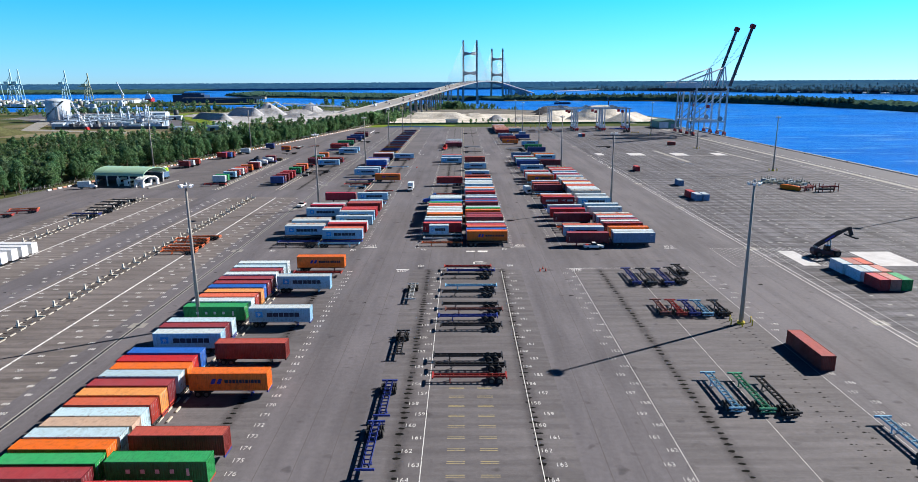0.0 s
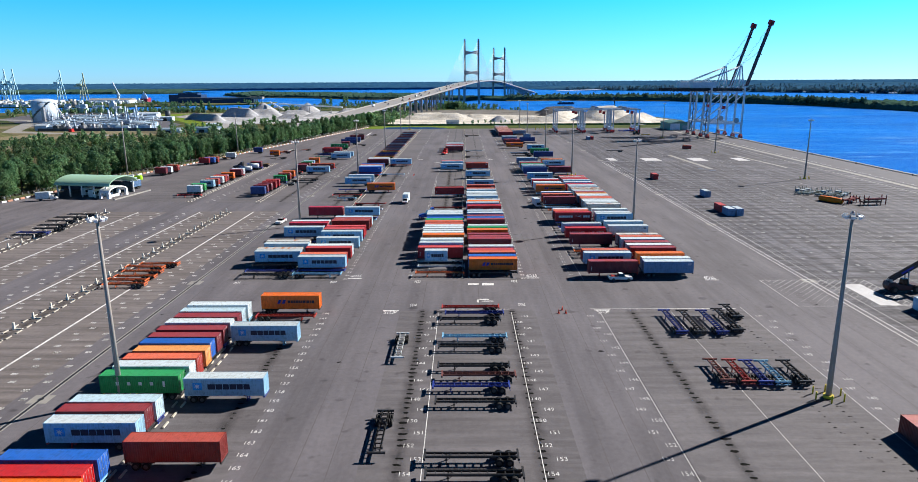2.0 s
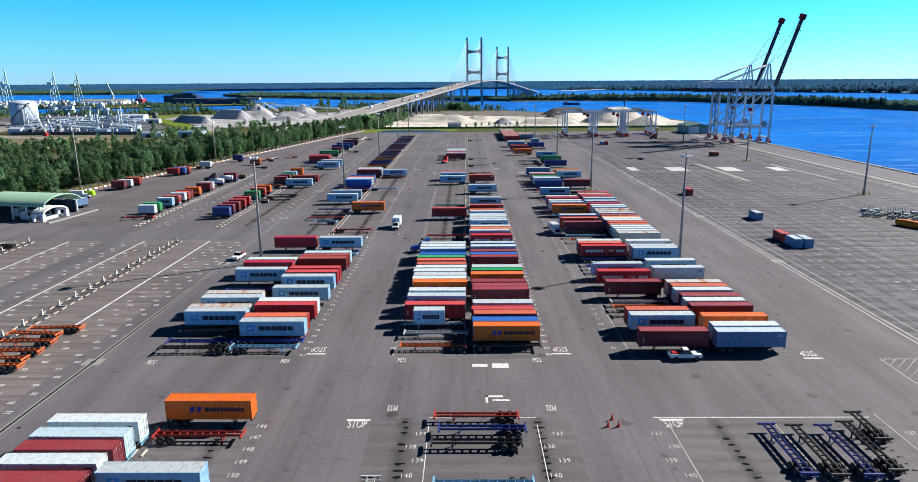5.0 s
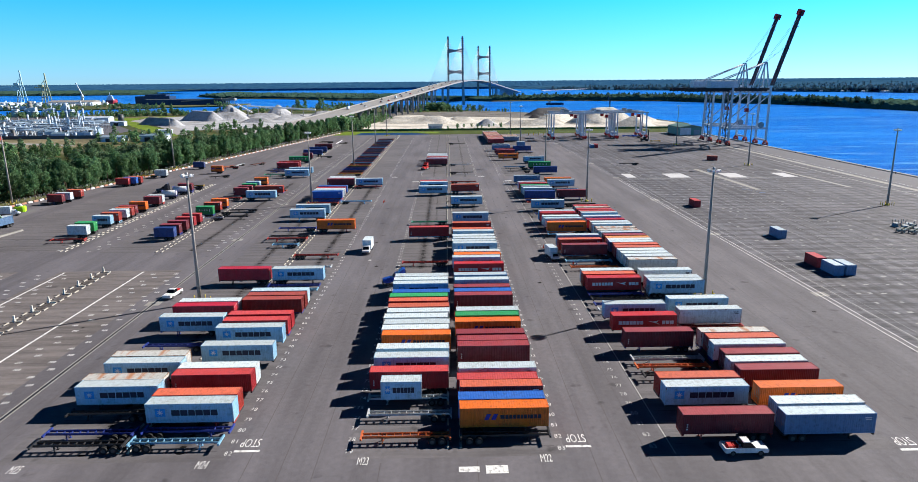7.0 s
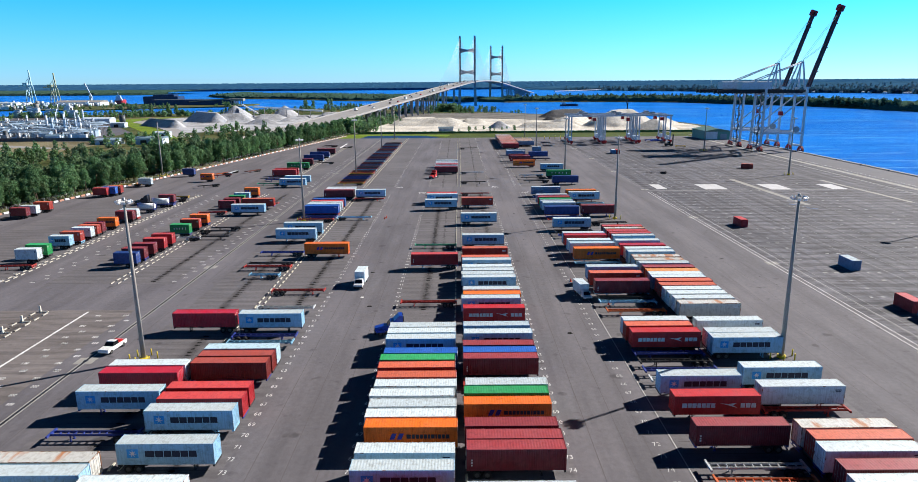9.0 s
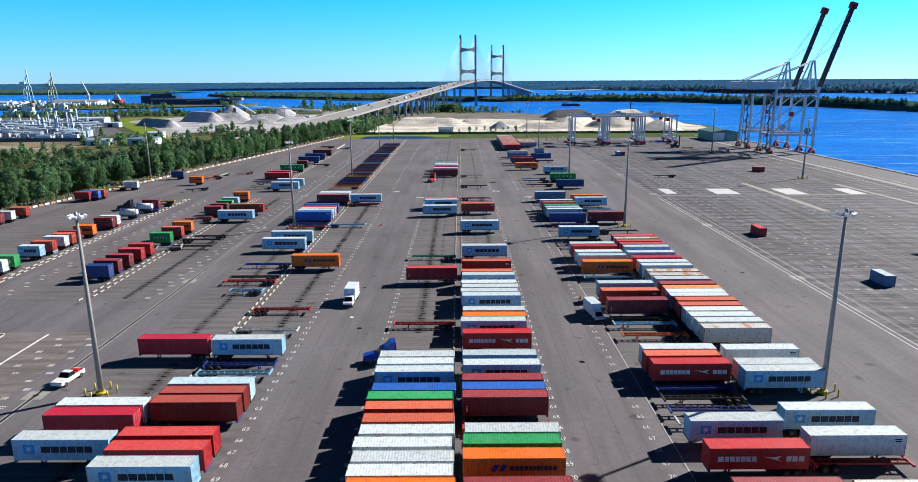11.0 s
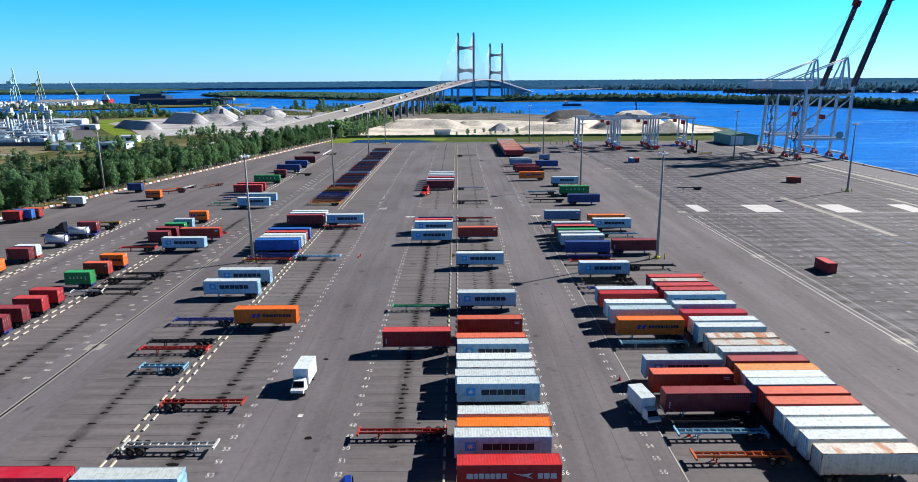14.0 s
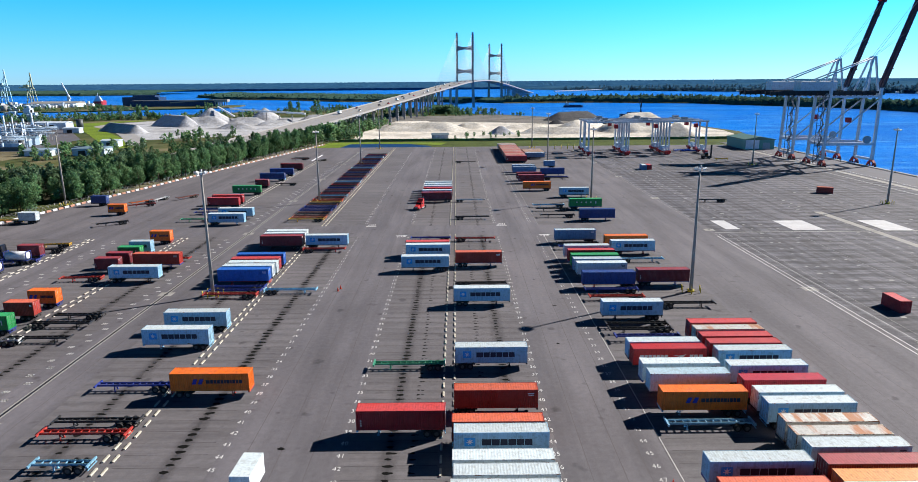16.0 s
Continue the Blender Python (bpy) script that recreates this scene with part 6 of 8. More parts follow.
def shore_trees(line, n, depth, s0, s1):
    out = []
    for _ in range(n):
        k = rng.randrange(len(line) - 1)
        f = rng.random()
        (xa, ya), (xb, yb) = line[k], line[k + 1]
        out.append((xa + (xb - xa) * f, ya + (yb - ya) * f + rng.random() ** 1.5 * depth, -2.6, rng.choice((0, 1, 2, 1, 3, 4)), rng.uniform(s0, s1), rng.uniform(0, 6.2)))
    return out


spots = shore_trees([(115, 1800), (277, 1818), (388, 1772), (511, 1706), (600, 1542), (660, 1448), (692, 1338), (710, 1200)], 800, 130, 0.95, 1.45)
spots += shore_trees([(-940, 2725), (-735, 2380), (-520, 2260), (-304, 2020), (-170, 1980), (-60, 1940)], 500, 330, 0.6, 1.15)
spots += shore_trees([(-60, 1965), (0, 1860), (55, 1885), (115, 1800)], 60, 60, 0.5, 0.9)
woods("island_trees", spots, (ISLE, ISLE), "low trees along the river islands and banks", far=True)
spots = shore_trees(FAR_SHORE[1:-1], 700, 60, 1.0, 1.5)
for x, y, z, k, size, a in shore_trees(FAR_SHORE[1:-1], 700, 40, 1.2, 1.8):
    back = rng.random() ** 1.5
    spots.append((x + 1500 * back, y + 300 * back, 1 + 10 * back, k, size, a))
woods("shore_woods", spots, (SHORE, SHORE), "woods on the far shore, blue haze painted into their colour", far=True)


# ------------------------------------------------------------------ sand, gravel and grass beyond the yard
STEELGRIT = sand_mat("dark_grit", (0.10, 0.10, 0.105))
POND = plain_mat("still_pond_water", (0.012, 0.055, 0.15), 0.6, 0.0, 0.05)
sheet("sand_ground", [(-85, 786), (212, 778), (246, 800), (258, 870), (246, 950), (205, 1000), (150, 965), (110, 985), (40, 1030), (-30, 1030), (-78, 960), (-92, 870)], -0.22, SAND, 0, "pale white sand flat beyond the yard", "sand")
sheet("gravel_ground", [(-78, 962), (-30, 1032), (40, 1032), (110, 987), (150, 967), (205, 1002), (244, 960), (208, 1052), (155, 1102), (110, 1146), (60, 1202), (-90, 1180)], -0.24, DIRT, 0, "dark grey dirt ground by the river", "gravel")
sheet("gravel_ground", [(-285, 800), (-215, 840), (-120, 900), (-110, 1000), (-160, 1180), (-370, 1150), (-425, 1065), (-395, 985), (-305, 850)], -0.24, GRAVEL, 0, "grey aggregate storage ground behind trees", "gravel")
sheet("grass_verge", [(-110, 719), (229, 719), (240, 772), (-100, 782)], -0.20, GRASS, 0, "bright green grass verge behind the yard", "grass")
sheet("grass_verge", [(-108, 720), (-84, 720), (-80, 756), (-60, 757), (-30, 755), (-10, 740), (-6, 762), (-60, 770), (-100, 768)], -0.185, BRIGHT_GRASS, 0, "bright green mown grass round a pond", "grass")
sheet("pond", [(-85, 722), (-40, 721), (-14, 722), (-20, 736), (-34, 750), (-60, 753), (-82, 752)], -0.16, POND, 0, "narrow dark blue drainage pond", "pond")
sheet("access_road", [(-200, 786), (229, 780), (229, 786), (-200, 794)], -0.15, CONCRETE, 0, "pale access road behind the grass verge", "road")
sheet("grass_verge", [(-474, 1060), (-422, 984), (-334, 846), (-260, 732), (-246, 745), (-300, 832), (-345, 900), (-402, 992), (-432, 1065), (-400, 1116), (-420, 1128)], -0.20, BRIGHT_GRASS, 0, "green grass beside a curving service road", "grass")
bm = bmesh.new()
secs = []
for k in range(31):
    f = k / 30
    x, y = -250 - 215 * f + 95 * max(0, f - 0.72) ** 1.3 * 3, 755 + 330 * f + 20 * math.sin(4 * f)
    secs.append([(x - 6, y - 4, -0.2), (x + 6, y + 4, -0.2), (x + 6, y + 4, -0.1), (x - 6, y - 4, -0.1)])
loft(bm, secs)
tagged(part("service_road", bm, DECK), "pale curving service road through grass", "road", "", "structure")
sheet("plant_ground", [(-430, 722), (-318, 716), (-330, 820), (-420, 960), (-480, 1060), (-560, 1150), (-700, 1140), (-640, 960), (-520, 830)], -0.22, QUAY, 0, "grey concrete ground of a storage plant", "pavement")
SCRUB = sand_mat("dry_scrub", (0.115, 0.12, 0.055))
BROWN = sand_mat("brown_dirt", (0.24, 0.21, 0.13))
sheet("dirt_ground", [(-640, 560), (-480, 600), (-290, 630), (-290, 712), (-440, 718), (-640, 800), (-760, 700)], -0.21, BROWN, 0, "brown dry grass and dirt", "ground")
sheet("access_road", [(-640, 960), (-560, 930), (-455, 720), (-300, 655), (-296, 645), (-465, 705), (-575, 920), (-650, 940)], -0.16, CONCRETE, 0, "pale road round a grassy mound", "road")


def ridge(x0, y0, x1, y1, h, w, mat, label, seedv):
    """A steep tipped heap with a crest from one point to another."""
    bm = bmesh.new()
    p, q = Vector((x0, y0)), Vector((x1, y1))
    d, span = (q - p).normalized(), (q - p).length
    side = Vector((-d.y, d.x))
    rows, m, n = [], max(14, int((span + 2.4 * w) / 3.0)), 26
    for i in range(m + 1):
        row = []
        for j in range(n + 1):
            u, v = -1.2 * w + (span + 2.4 * w) * i / m, -1.2 * w + 2.4 * w * j / n
            c = p + d * u + side * v
            off = math.hypot(u - min(max(u, 0), span), v)
            n1 = noise.noise(Vector((c.x * 0.035, c.y * 0.035, seedv)))
            n2 = noise.noise(Vector((c.x * 0.15, c.y * 0.15, seedv)))
            z = h * (1 + 0.12 * n1) * (1.03 - off / (w * (1 + 0.10 * n2 + 0.12 * n1))) + n2 * 0.02 * h
            row.append(bm.verts.new((c.x, c.y, max(-0.45, z))))
        rows.append(row)
    for a, b2 in zip(rows, rows[1:]):
        for j in range(n):
            bm.faces.new((a[j], b2[j], b2[j + 1], a[j + 1])).smooth = True
    return tagged(part("stockpile", bm, mat), label, "stockpile", "stockpiles")


def mound(cx, cy, rx, ry, h, mat, label, seedv, cone=False):
    bm = bmesh.new()
    rings, n = 12, 40
    rows = []
    for j in range(rings + 1):
        f = j / rings
        row = []
        for k in range(n):
            a = 2 * math.pi * k / n
            wob = 1 + 0.22 * noise.noise(Vector((math.cos(a) * 1.3 + seedv, math.sin(a) * 1.3, seedv * 1.7)))
            fall = (1 - f) if cone else 0.5 + 0.5 * math.cos(math.pi * f)
            x, y = cx + rx * f * wob * math.cos(a), cy + ry * f * wob * math.sin(a)
            z = h * fall + (h * 0.16 * noise.noise(Vector((x * 0.07, y * 0.07, seedv))) * (0 if cone else 1) * math.sin(math.pi * f))
            row.append(bm.verts.new((x, y, z - 0.4)))
        rows.append(row)
    for a, b2 in zip(rows, rows[1:]):
        for k in range(n):
            f = bm.faces.new((a[k], a[(k + 1) % n], b2[(k + 1) % n], b2[k]))
            f.smooth = True
    bmesh.ops.remove_doubles(bm, verts=bm.verts, dist=0.001)
    return tagged(part("stockpile", bm, mat), label, "stockpile", "stockpiles")


mound(191, 797, 27, 24, 12.5, SAND, "steep cone of pale white sand", 0.37, True)
for k, row in enumerate(((165, 872, 190, 880, 16, 30), (120, 895, 140, 915, 9, 22), (72, 850, 118, 846, 5.5, 12), (-58, 905, -8, 900, 7.5, 20), (-62, 930, -30, 950, 6.5, 20), (10, 928, 24, 930, 5.5, 11), (222, 900, 234, 910, 7, 15), (60, 920, 84, 926, 3.5, 14))):
    ridge(*row, SAND, "heap of pale white sand with rough flanks", k + 1.37)
ridge(41, 850, 45, 850, 6.5, 10, GRAVEL, "small grey heap on the sand flat", 3.3)
ridge(126, 1055, 168, 1078, 9, 17, STEELGRIT, "dark grey heap of coal-like aggregate", 4.4)
ridge(112, 985, 116, 985, 4, 7, STEELGRIT, "dark grey heap of coal-like aggregate", 5.4)
ridge(196, 985, 205, 990, 7, 13, GRAVEL, "grey heap beside the river", 6.4)
for k, row in enumerate(((-362, 935, -314, 893, 8.0, 11), (-338, 1014, -303, 992, 11.5, 15), (-300, 1000, -276, 1006, 10.0, 18), (-318, 1106, -316, 1106, 15.5, 25), (-249, 1112, -248, 1112, 15, 23), (-242, 950, -226, 946, 5.5, 13), (-215, 1000, -196, 1010, 5, 13),
                         (-186, 1090, -172, 1094, 7, 13), (-158, 1120, -152, 1120, 8, 13), (-262, 1040, -240, 1046, 6.5, 15), (-214, 1052, -206, 1052, 5, 12))):
    ridge(*row, GRAVEL, "steep heap of grey crushed aggregate", k + 5.11)
ridge(-620, 660, -490, 640, 19, 60, SCRUB, "broad brown grassy mound behind trees", 9.4)
conveyor = thing("conveyor", pose(0, 0, 0), "long pale conveyor over aggregate heaps", "conveyor")
bm = bmesh.new()
beam(bm, (-300, 1135, 13.5), (-182, 1050, 10.5), 2.2, 2.0)
beam(bm, (-306, 1104, 17.5), (-278, 1080, 6.5), 1.8, 1.6)
part("belt_gallery", bm, WHITE, conveyor)
for k in range(7):
    f = k / 6
    bm = bmesh.new()
    x, y, z = -300 + 118 * f, 1135 - 85 * f, 13.5 - 3 * f
    beam(bm, (x, y - 2.5, -0.4), (x, y, z - 1), 0.5)
    beam(bm, (x, y + 2.5, -0.4), (x, y, z - 1), 0.5)
    part("trestle", bm, RIM, conveyor)


# hedge, shrubs and a small shed between the verge and the sand
bm = bmesh.new()
loft(bm, [[(x, 778 + a + 0.8 * noise.noise(Vector((x * 0.2, 0, 0))), z * (1 + 0.3 * noise.noise(Vector((x * 0.3, 5, 0))))) for a, z in ((-1.2, -0.3), (1.2, -0.3), (1.0, 1.6), (-1.0, 1.6))] for x in np.arange(-95, 226, 2.0)])
tagged(part("hedge", bm, PINE), "low dark hedge along a grass verge", "hedge", "", "structure")
o = thing("site_shed", pose(-12, 800, -0.2), "small grey site shed with a blue-grey roof", "shed")
bm = bmesh.new()
quad_box(bm, -7, 7, -4, 4, 0, 3.4)
part("wall", bm, GRAVEL, o)
bm = bmesh.new()
loft(bm, [[(xx, a, z) for a, z in ((-4.6, 3.4), (4.6, 3.4), (0, 5.0))] for xx in (-7.5, 7.5)])
part("roof", bm, plain_mat("shed_roof_sheet", (0.16, 0.22, 0.27), 0.5), o)
rng = random.Random(31)
spots = [(rng.uniform(0, 60), rng.uniform(798, 838), -0.6, rng.choice((0, 1, 2)), rng.uniform(0.28, 0.45), rng.uniform(0, 6)) for _ in range(14)]
spots += [(rng.uniform(-80, 100), rng.uniform(1170, 1225), -0.6, rng.choice((0, 1, 2)), rng.uniform(0.3, 0.55), rng.uniform(0, 6)) for _ in range(46)]
woods("shrubs", spots, (LEAF, PINE), "small green shrubs on the sand flat")


# ------------------------------------------------------------------ storage plant and the terminal across the canal
SILVER = plain_mat("aluminium_cladding", (0.37, 0.49, 0.62), 0.45, 0.25)
TANKWHITE = concrete_mat("white_tank_paint", (0.62, 0.72, 0.83), 0.5)
STEELDARK = plain_mat("dark_plant_steel", (0.07, 0.08, 0.09), 0.5)
ROOFBLUE = plain_mat("blue_grey_roof", (0.20, 0.30, 0.38), 0.5)
tank = thing("storage_tank", pose(-530, 886, -0.3), "large round white storage tank with a shallow dome", "tank")
bm = bmesh.new()
rod(bm, (0, 0, 0), (0, 0, 25), 14.4, 14.4, 48)
part("shell", bm, TANKWHITE, tank)
bm = bmesh.new()
prev = None
for j in range(7):
    f = j / 6
    row = [bm.verts.new((14.7 * math.cos(1.2 * f) * math.cos(2 * math.pi * k / 40), 14.7 * math.cos(1.2 * f) * math.sin(2 * math.pi * k / 40), 25 + 4.5 * math.sin(1.2 * f))) for k in range(40)]
    if prev:
        for k in range(40):
            bm.faces.new((prev[k], prev[(k + 1) % 40], row[(k + 1) % 40], row[k])).smooth = True
    prev = row
bm.faces.new(prev)
part("dome", bm, TANKWHITE, tank)
bm = bmesh.new()
for k in range(30):
    a = radians(-150 + k * 4)
    z = 1 + k * 0.85
    quad_box(bm, 15.0 * math.cos(a) - 1.1, 15.0 * math.cos(a) + 1.1, 15.0 * math.sin(a) - 1.1, 15.0 * math.sin(a) + 1.1, z, z + 0.4)
part("stairway", bm, DARKSTEEL, tank)
bm = bmesh.new()
quad_box(bm, 6, 9.5, -18, -14.6, 0, 19)
part("pipe_tower", bm, RIM, tank)
rng = random.Random(77)
for k in range(176):
    y = rng.uniform(732, 930)
    x = -382 - (y - 735) * 0.5 + rng.uniform(-62, 60)
    if math.hypot(x + 530, y - 886) < 30:
        continue
    kind = rng.choice("cbbbbtttt")
    if kind == "c":
        o = thing("process_column", pose(x, y, -0.3), "slim silver process column in a storage plant", "process column", "process columns")
        hh, r = rng.uniform(6, 22), rng.uniform(0.5, 1.3)
        bm = bmesh.new()
        rod(bm, (0, 0, 0), (0, 0, hh), r, r, 14)
        rod(bm, (0, 0, hh), (0, 0, hh + r * 0.8), r, r * 0.3, 14)
        part("shell", bm, rng.choice((SILVER, TANKWHITE, TANKWHITE)), o)
        bm = bmesh.new()
        for z in (hh * 0.4, hh * 0.75):
            rod(bm, (0, 0, z), (0, 0, z + 0.25), r + 0.9, r + 0.9, 14)
        part("platform", bm, DARKSTEEL, o)
    elif kind == "b":
        o = thing("plant_shed", pose(x, y, -0.3, 0, 0, rng.uniform(-8, 8)), "low pale metal plant shed", "shed", "plant sheds")
        w, d, hh = rng.uniform(5, 16), rng.uniform(4, 9), rng.uniform(3, 6)
        bm = bmesh.new()
        quad_box(bm, -w / 2, w / 2, -d / 2, d / 2, 0, hh)
        part("wall", bm, rng.choice((TANKWHITE, SILVER, TANKWHITE, STEELDARK)), o)
        bm = bmesh.new()
        loft(bm, [[(xx, a, z) for a, z in ((-d / 2 - 0.4, hh), (d / 2 + 0.4, hh), (0, hh + 1.5))] for xx in (-w / 2 - 0.4, w / 2 + 0.4)])
        part("roof", bm, rng.choice((ROOFBLUE, SILVER, TANKWHITE)), o)
    else:
        o = thing("pipe_rack", pose(x, y, -0.3), "silver pipe rack of a storage plant", "pipe rack", "pipe racks")
        bm = bmesh.new()
        for j in range(5):
            for yy in (-2.5, 2.5):
                beam(bm, (-10 + j * 5, yy, 0), (-10 + j * 5, yy, 6.5), 0.35)
            beam(bm, (-10 + j * 5, -2.5, 6.2), (-10 + j * 5, 2.5, 6.2), 0.35)
        tagged(part("rack_frame", bm, RIM, o), kind="stuff")
        bm = bmesh.new()
        for j in range(6):
            rod(bm, (-13, -2.2 + j * 0.9, 6.7), (13, -2.2 + j * 0.9, 6.7), 0.28, 0.28, 8)
        tagged(part("pipe", bm, SILVER, o), kind="stuff")
for x, y, w, d, hh, roof in ((-250, 690, 22, 12, 5, ROOFBLUE), (-285, 690, 18, 12, 4, SILVER), 
                             (-440, 968, 34, 15, 7, TANKWHITE), (-384, 905, 16, 8, 5, TANKWHITE), (-268, 752, 13, 8, 5, TANKWHITE), (-880, 1730, 104, 40, 8, CONCRETE), (-1000, 1640, 60, 20, 9, TANKWHITE), (-1110, 1600, 70, 24, 9, CONCRETE)):
    o = thing("industrial_shed", pose(x, y, -0.3 if y < 1200 else -1.0), "wide pale industrial shed with a low pitched roof", "building", "industrial sheds")
    bm = bmesh.new()
    quad_box(bm, -w / 2, w / 2, -d / 2, d / 2, 0, hh)
    part("wall", bm, TANKWHITE, o)
    bm = bmesh.new()
    loft(bm, [[(xx, a, z) for a, z in ((-d / 2 - 0.6, hh), (d / 2 + 0.6, hh), (0, hh + d * 0.1))] for xx in (-w / 2 - 0.6, w / 2 + 0.6)])
    part("roof", bm, roof, o)
    for k in range(int(w // 12)):
        bm = bmesh.new()
        quad_box(bm, -w / 2 + 4 + k * 12, -w / 2 + 9 + k * 12, -d / 2 - 0.06, -d / 2, 0, min(5, hh * 0.7))
        part("door", bm, DARKSTEEL, o)


rng = random.Random(52)
for k in range(64):
    x, y = rng.uniform(-1420, -900), rng.uniform(1490, 1780)
    o = thing("terminal_building", pose(x, y, -1.0, 0, 0, rng.uniform(-6, 6)), "small pale terminal building across the canal", "building", "terminal buildings")
    w, d, hh = rng.uniform(8, 30), rng.uniform(6, 14), rng.uniform(3.5, 9)
    bm = bmesh.new()
    quad_box(bm, -w / 2, w / 2, -d / 2, d / 2, 0, hh)
    for j in range(int(w // 6)):
        quad_box(bm, -w / 2 + 1 + j * 6, -w / 2 + 3.4 + j * 6, -d / 2 - 0.08, -d / 2, hh * 0.3, hh * 0.7)
    part("wall", bm, rng.choice((TANKWHITE, TANKWHITE, TANKWHITE, CONCRETE, ROOFBLUE)), o)
    bm = bmesh.new()
    quad_box(bm, -w / 2 - 0.4, w / 2 + 0.4, -d / 2 - 0.4, d / 2 + 0.4, hh, hh + 0.8)
    part("roof", bm, rng.choice((TANKWHITE, SILVER, CONCRETE)), o)
PALEGREEN = plain_mat("pale_green_tank_paint", (0.42, 0.62, 0.54), 0.5)
for k in range(7):
    x, y = -655 + k * 16, 1150 - k * 4 + 10 * (k % 2)
    o = thing("silo_tank", pose(x, y, -0.3), "pale green and white round tank by the canal", "tank", "tanks by the canal")
    bm = bmesh.new()
    rod(bm, (0, 0, 0), (0, 0, 7), 8, 8, 24)
    part("shell", bm, PALEGREEN, o)
    bm = bmesh.new()
    rod(bm, (0, 0, 7), (0, 0, 10), 8.2, 3, 24)
    quad_box(bm, -5, 4, -3, 3, 9, 11.5 + 1.5 * (k % 3))
    part("top_house", bm, TANKWHITE, o)
o = thing("white_tower", pose(-575, 1142, -0.3), "slim white concrete tower beside round tanks", "tower")
bm = bmesh.new()
quad_box(bm, -4, 4, -4, 4, 0, 17)
quad_box(bm, -2, 2, -2, 2, 17, 20)
part("shaft", bm, TANKWHITE, o)
o = thing("dark_tank", pose(-406, 958, -0.3), "dark upright round tank beside a pale shed", "tank")
bm = bmesh.new()
rod(bm, (0, 0, 0), (0, 0, 11), 3.4, 3.4, 20)
part("shell", bm, STEELDARK, o)
NAVYWALL = concrete_mat("dark_blue_cladding", (0.02, 0.05, 0.13), 0.5)
o = thing("dark_warehouse", pose(-605, 1712, -1.0), "long dark blue clad warehouse on the far quay", "building")
bm = bmesh.new()
quad_box(bm, -95, 90, -18, 18, 0, 12)
for k in range(16):
    quad_box(bm, -92 + k * 11.5, -91 + k * 11.5, -18.3, -18, 0, 12)
part("wall", bm, NAVYWALL, o)
bm = bmesh.new()
loft(bm, [[(xx, a, z) for a, z in ((-19, 12), (19, 12), (0, 13.2))] for xx in (-96, 91)])
part("roof", bm, STEELDARK, o)
bm = bmesh.new()
quad_box(bm, -142, -60, 40, 80, 0, 19)
quad_box(bm, -120, -70, 44, 70, 19, 23)
part("tall_bay", bm, NAVYWALL, o)
bm = bmesh.new()
beam(bm, (-10, -19.5, 8.0), (84, -19.5, 14.0), 3.0, 2.2)
part("ramp_gallery", bm, CONCRETE, o, "pale sloping gallery")
bm = bmesh.new()
for k in range(6):
    quad_box(bm, 88 + k * 5, 89.4 + k * 5, -26, -24.6, 0, 9)
quad_box(bm, 87, 116, -28, -12, 9, 14.5)
part("end_block", bm, CONCRETE, o, "pale concrete end block on columns")
bm = bmesh.new()
quad_box(bm, -438, -316, 721, 721.6, -0.3, 2.6)
tagged(part("plant_wall", bm, STEELDARK), "long dark wall in front of the storage plant", "wall", "", "structure")


# small equipment of the plant and the terminal, too small to tell apart
rng = random.Random(64)
for name, label, n, mats in (("plant_equipment", "dense pale pipes, vessels and cabinets of a storage plant", 1000, (TANKWHITE, SILVER, RIM, STEELDARK)),
                             ("terminal_clutter", "dense white trailers and cargo on the far terminal", 900, (TANKWHITE, WHITE, ROOFBLUE, CONCRETE))):
    bm = bmesh.new()
    for _ in range(n):
        m = rng.choice((0, 0, 1, 1, 2, 2, 3) if name == "plant_equipment" else (0, 0, 0, 1, 1, 2, 3))
        if name == "plant_equipment":
            y = rng.uniform(728, 985)
            x = -384 - (y - 735) * 0.5 + rng.uniform(-60, 56)
            w, d, hh, z = rng.uniform(1, 7), rng.uniform(1, 4), rng.uniform(1.5, 5.5), -0.3
            if math.hypot(x + 530, y - 886) < 24:
                continue
        else:
            x, y = rng.uniform(-1500, -820), rng.uniform(1490, 1800)
            w, d, hh, z = rng.uniform(5, 16), rng.uniform(3, 8), rng.uniform(2.5, 7), -1.0
        if rng.random() < 0.25:
            rod(bm, (x, y, z), (x, y, z + hh * 1.6), w * 0.3, w * 0.3, 10, m)
        else:
            quad_box(bm, x - w / 2, x + w / 2, y - d / 2, y + d / 2, z, z + hh, m)
    tagged(part(name, bm, mats), label, "equipment", "", "stuff")


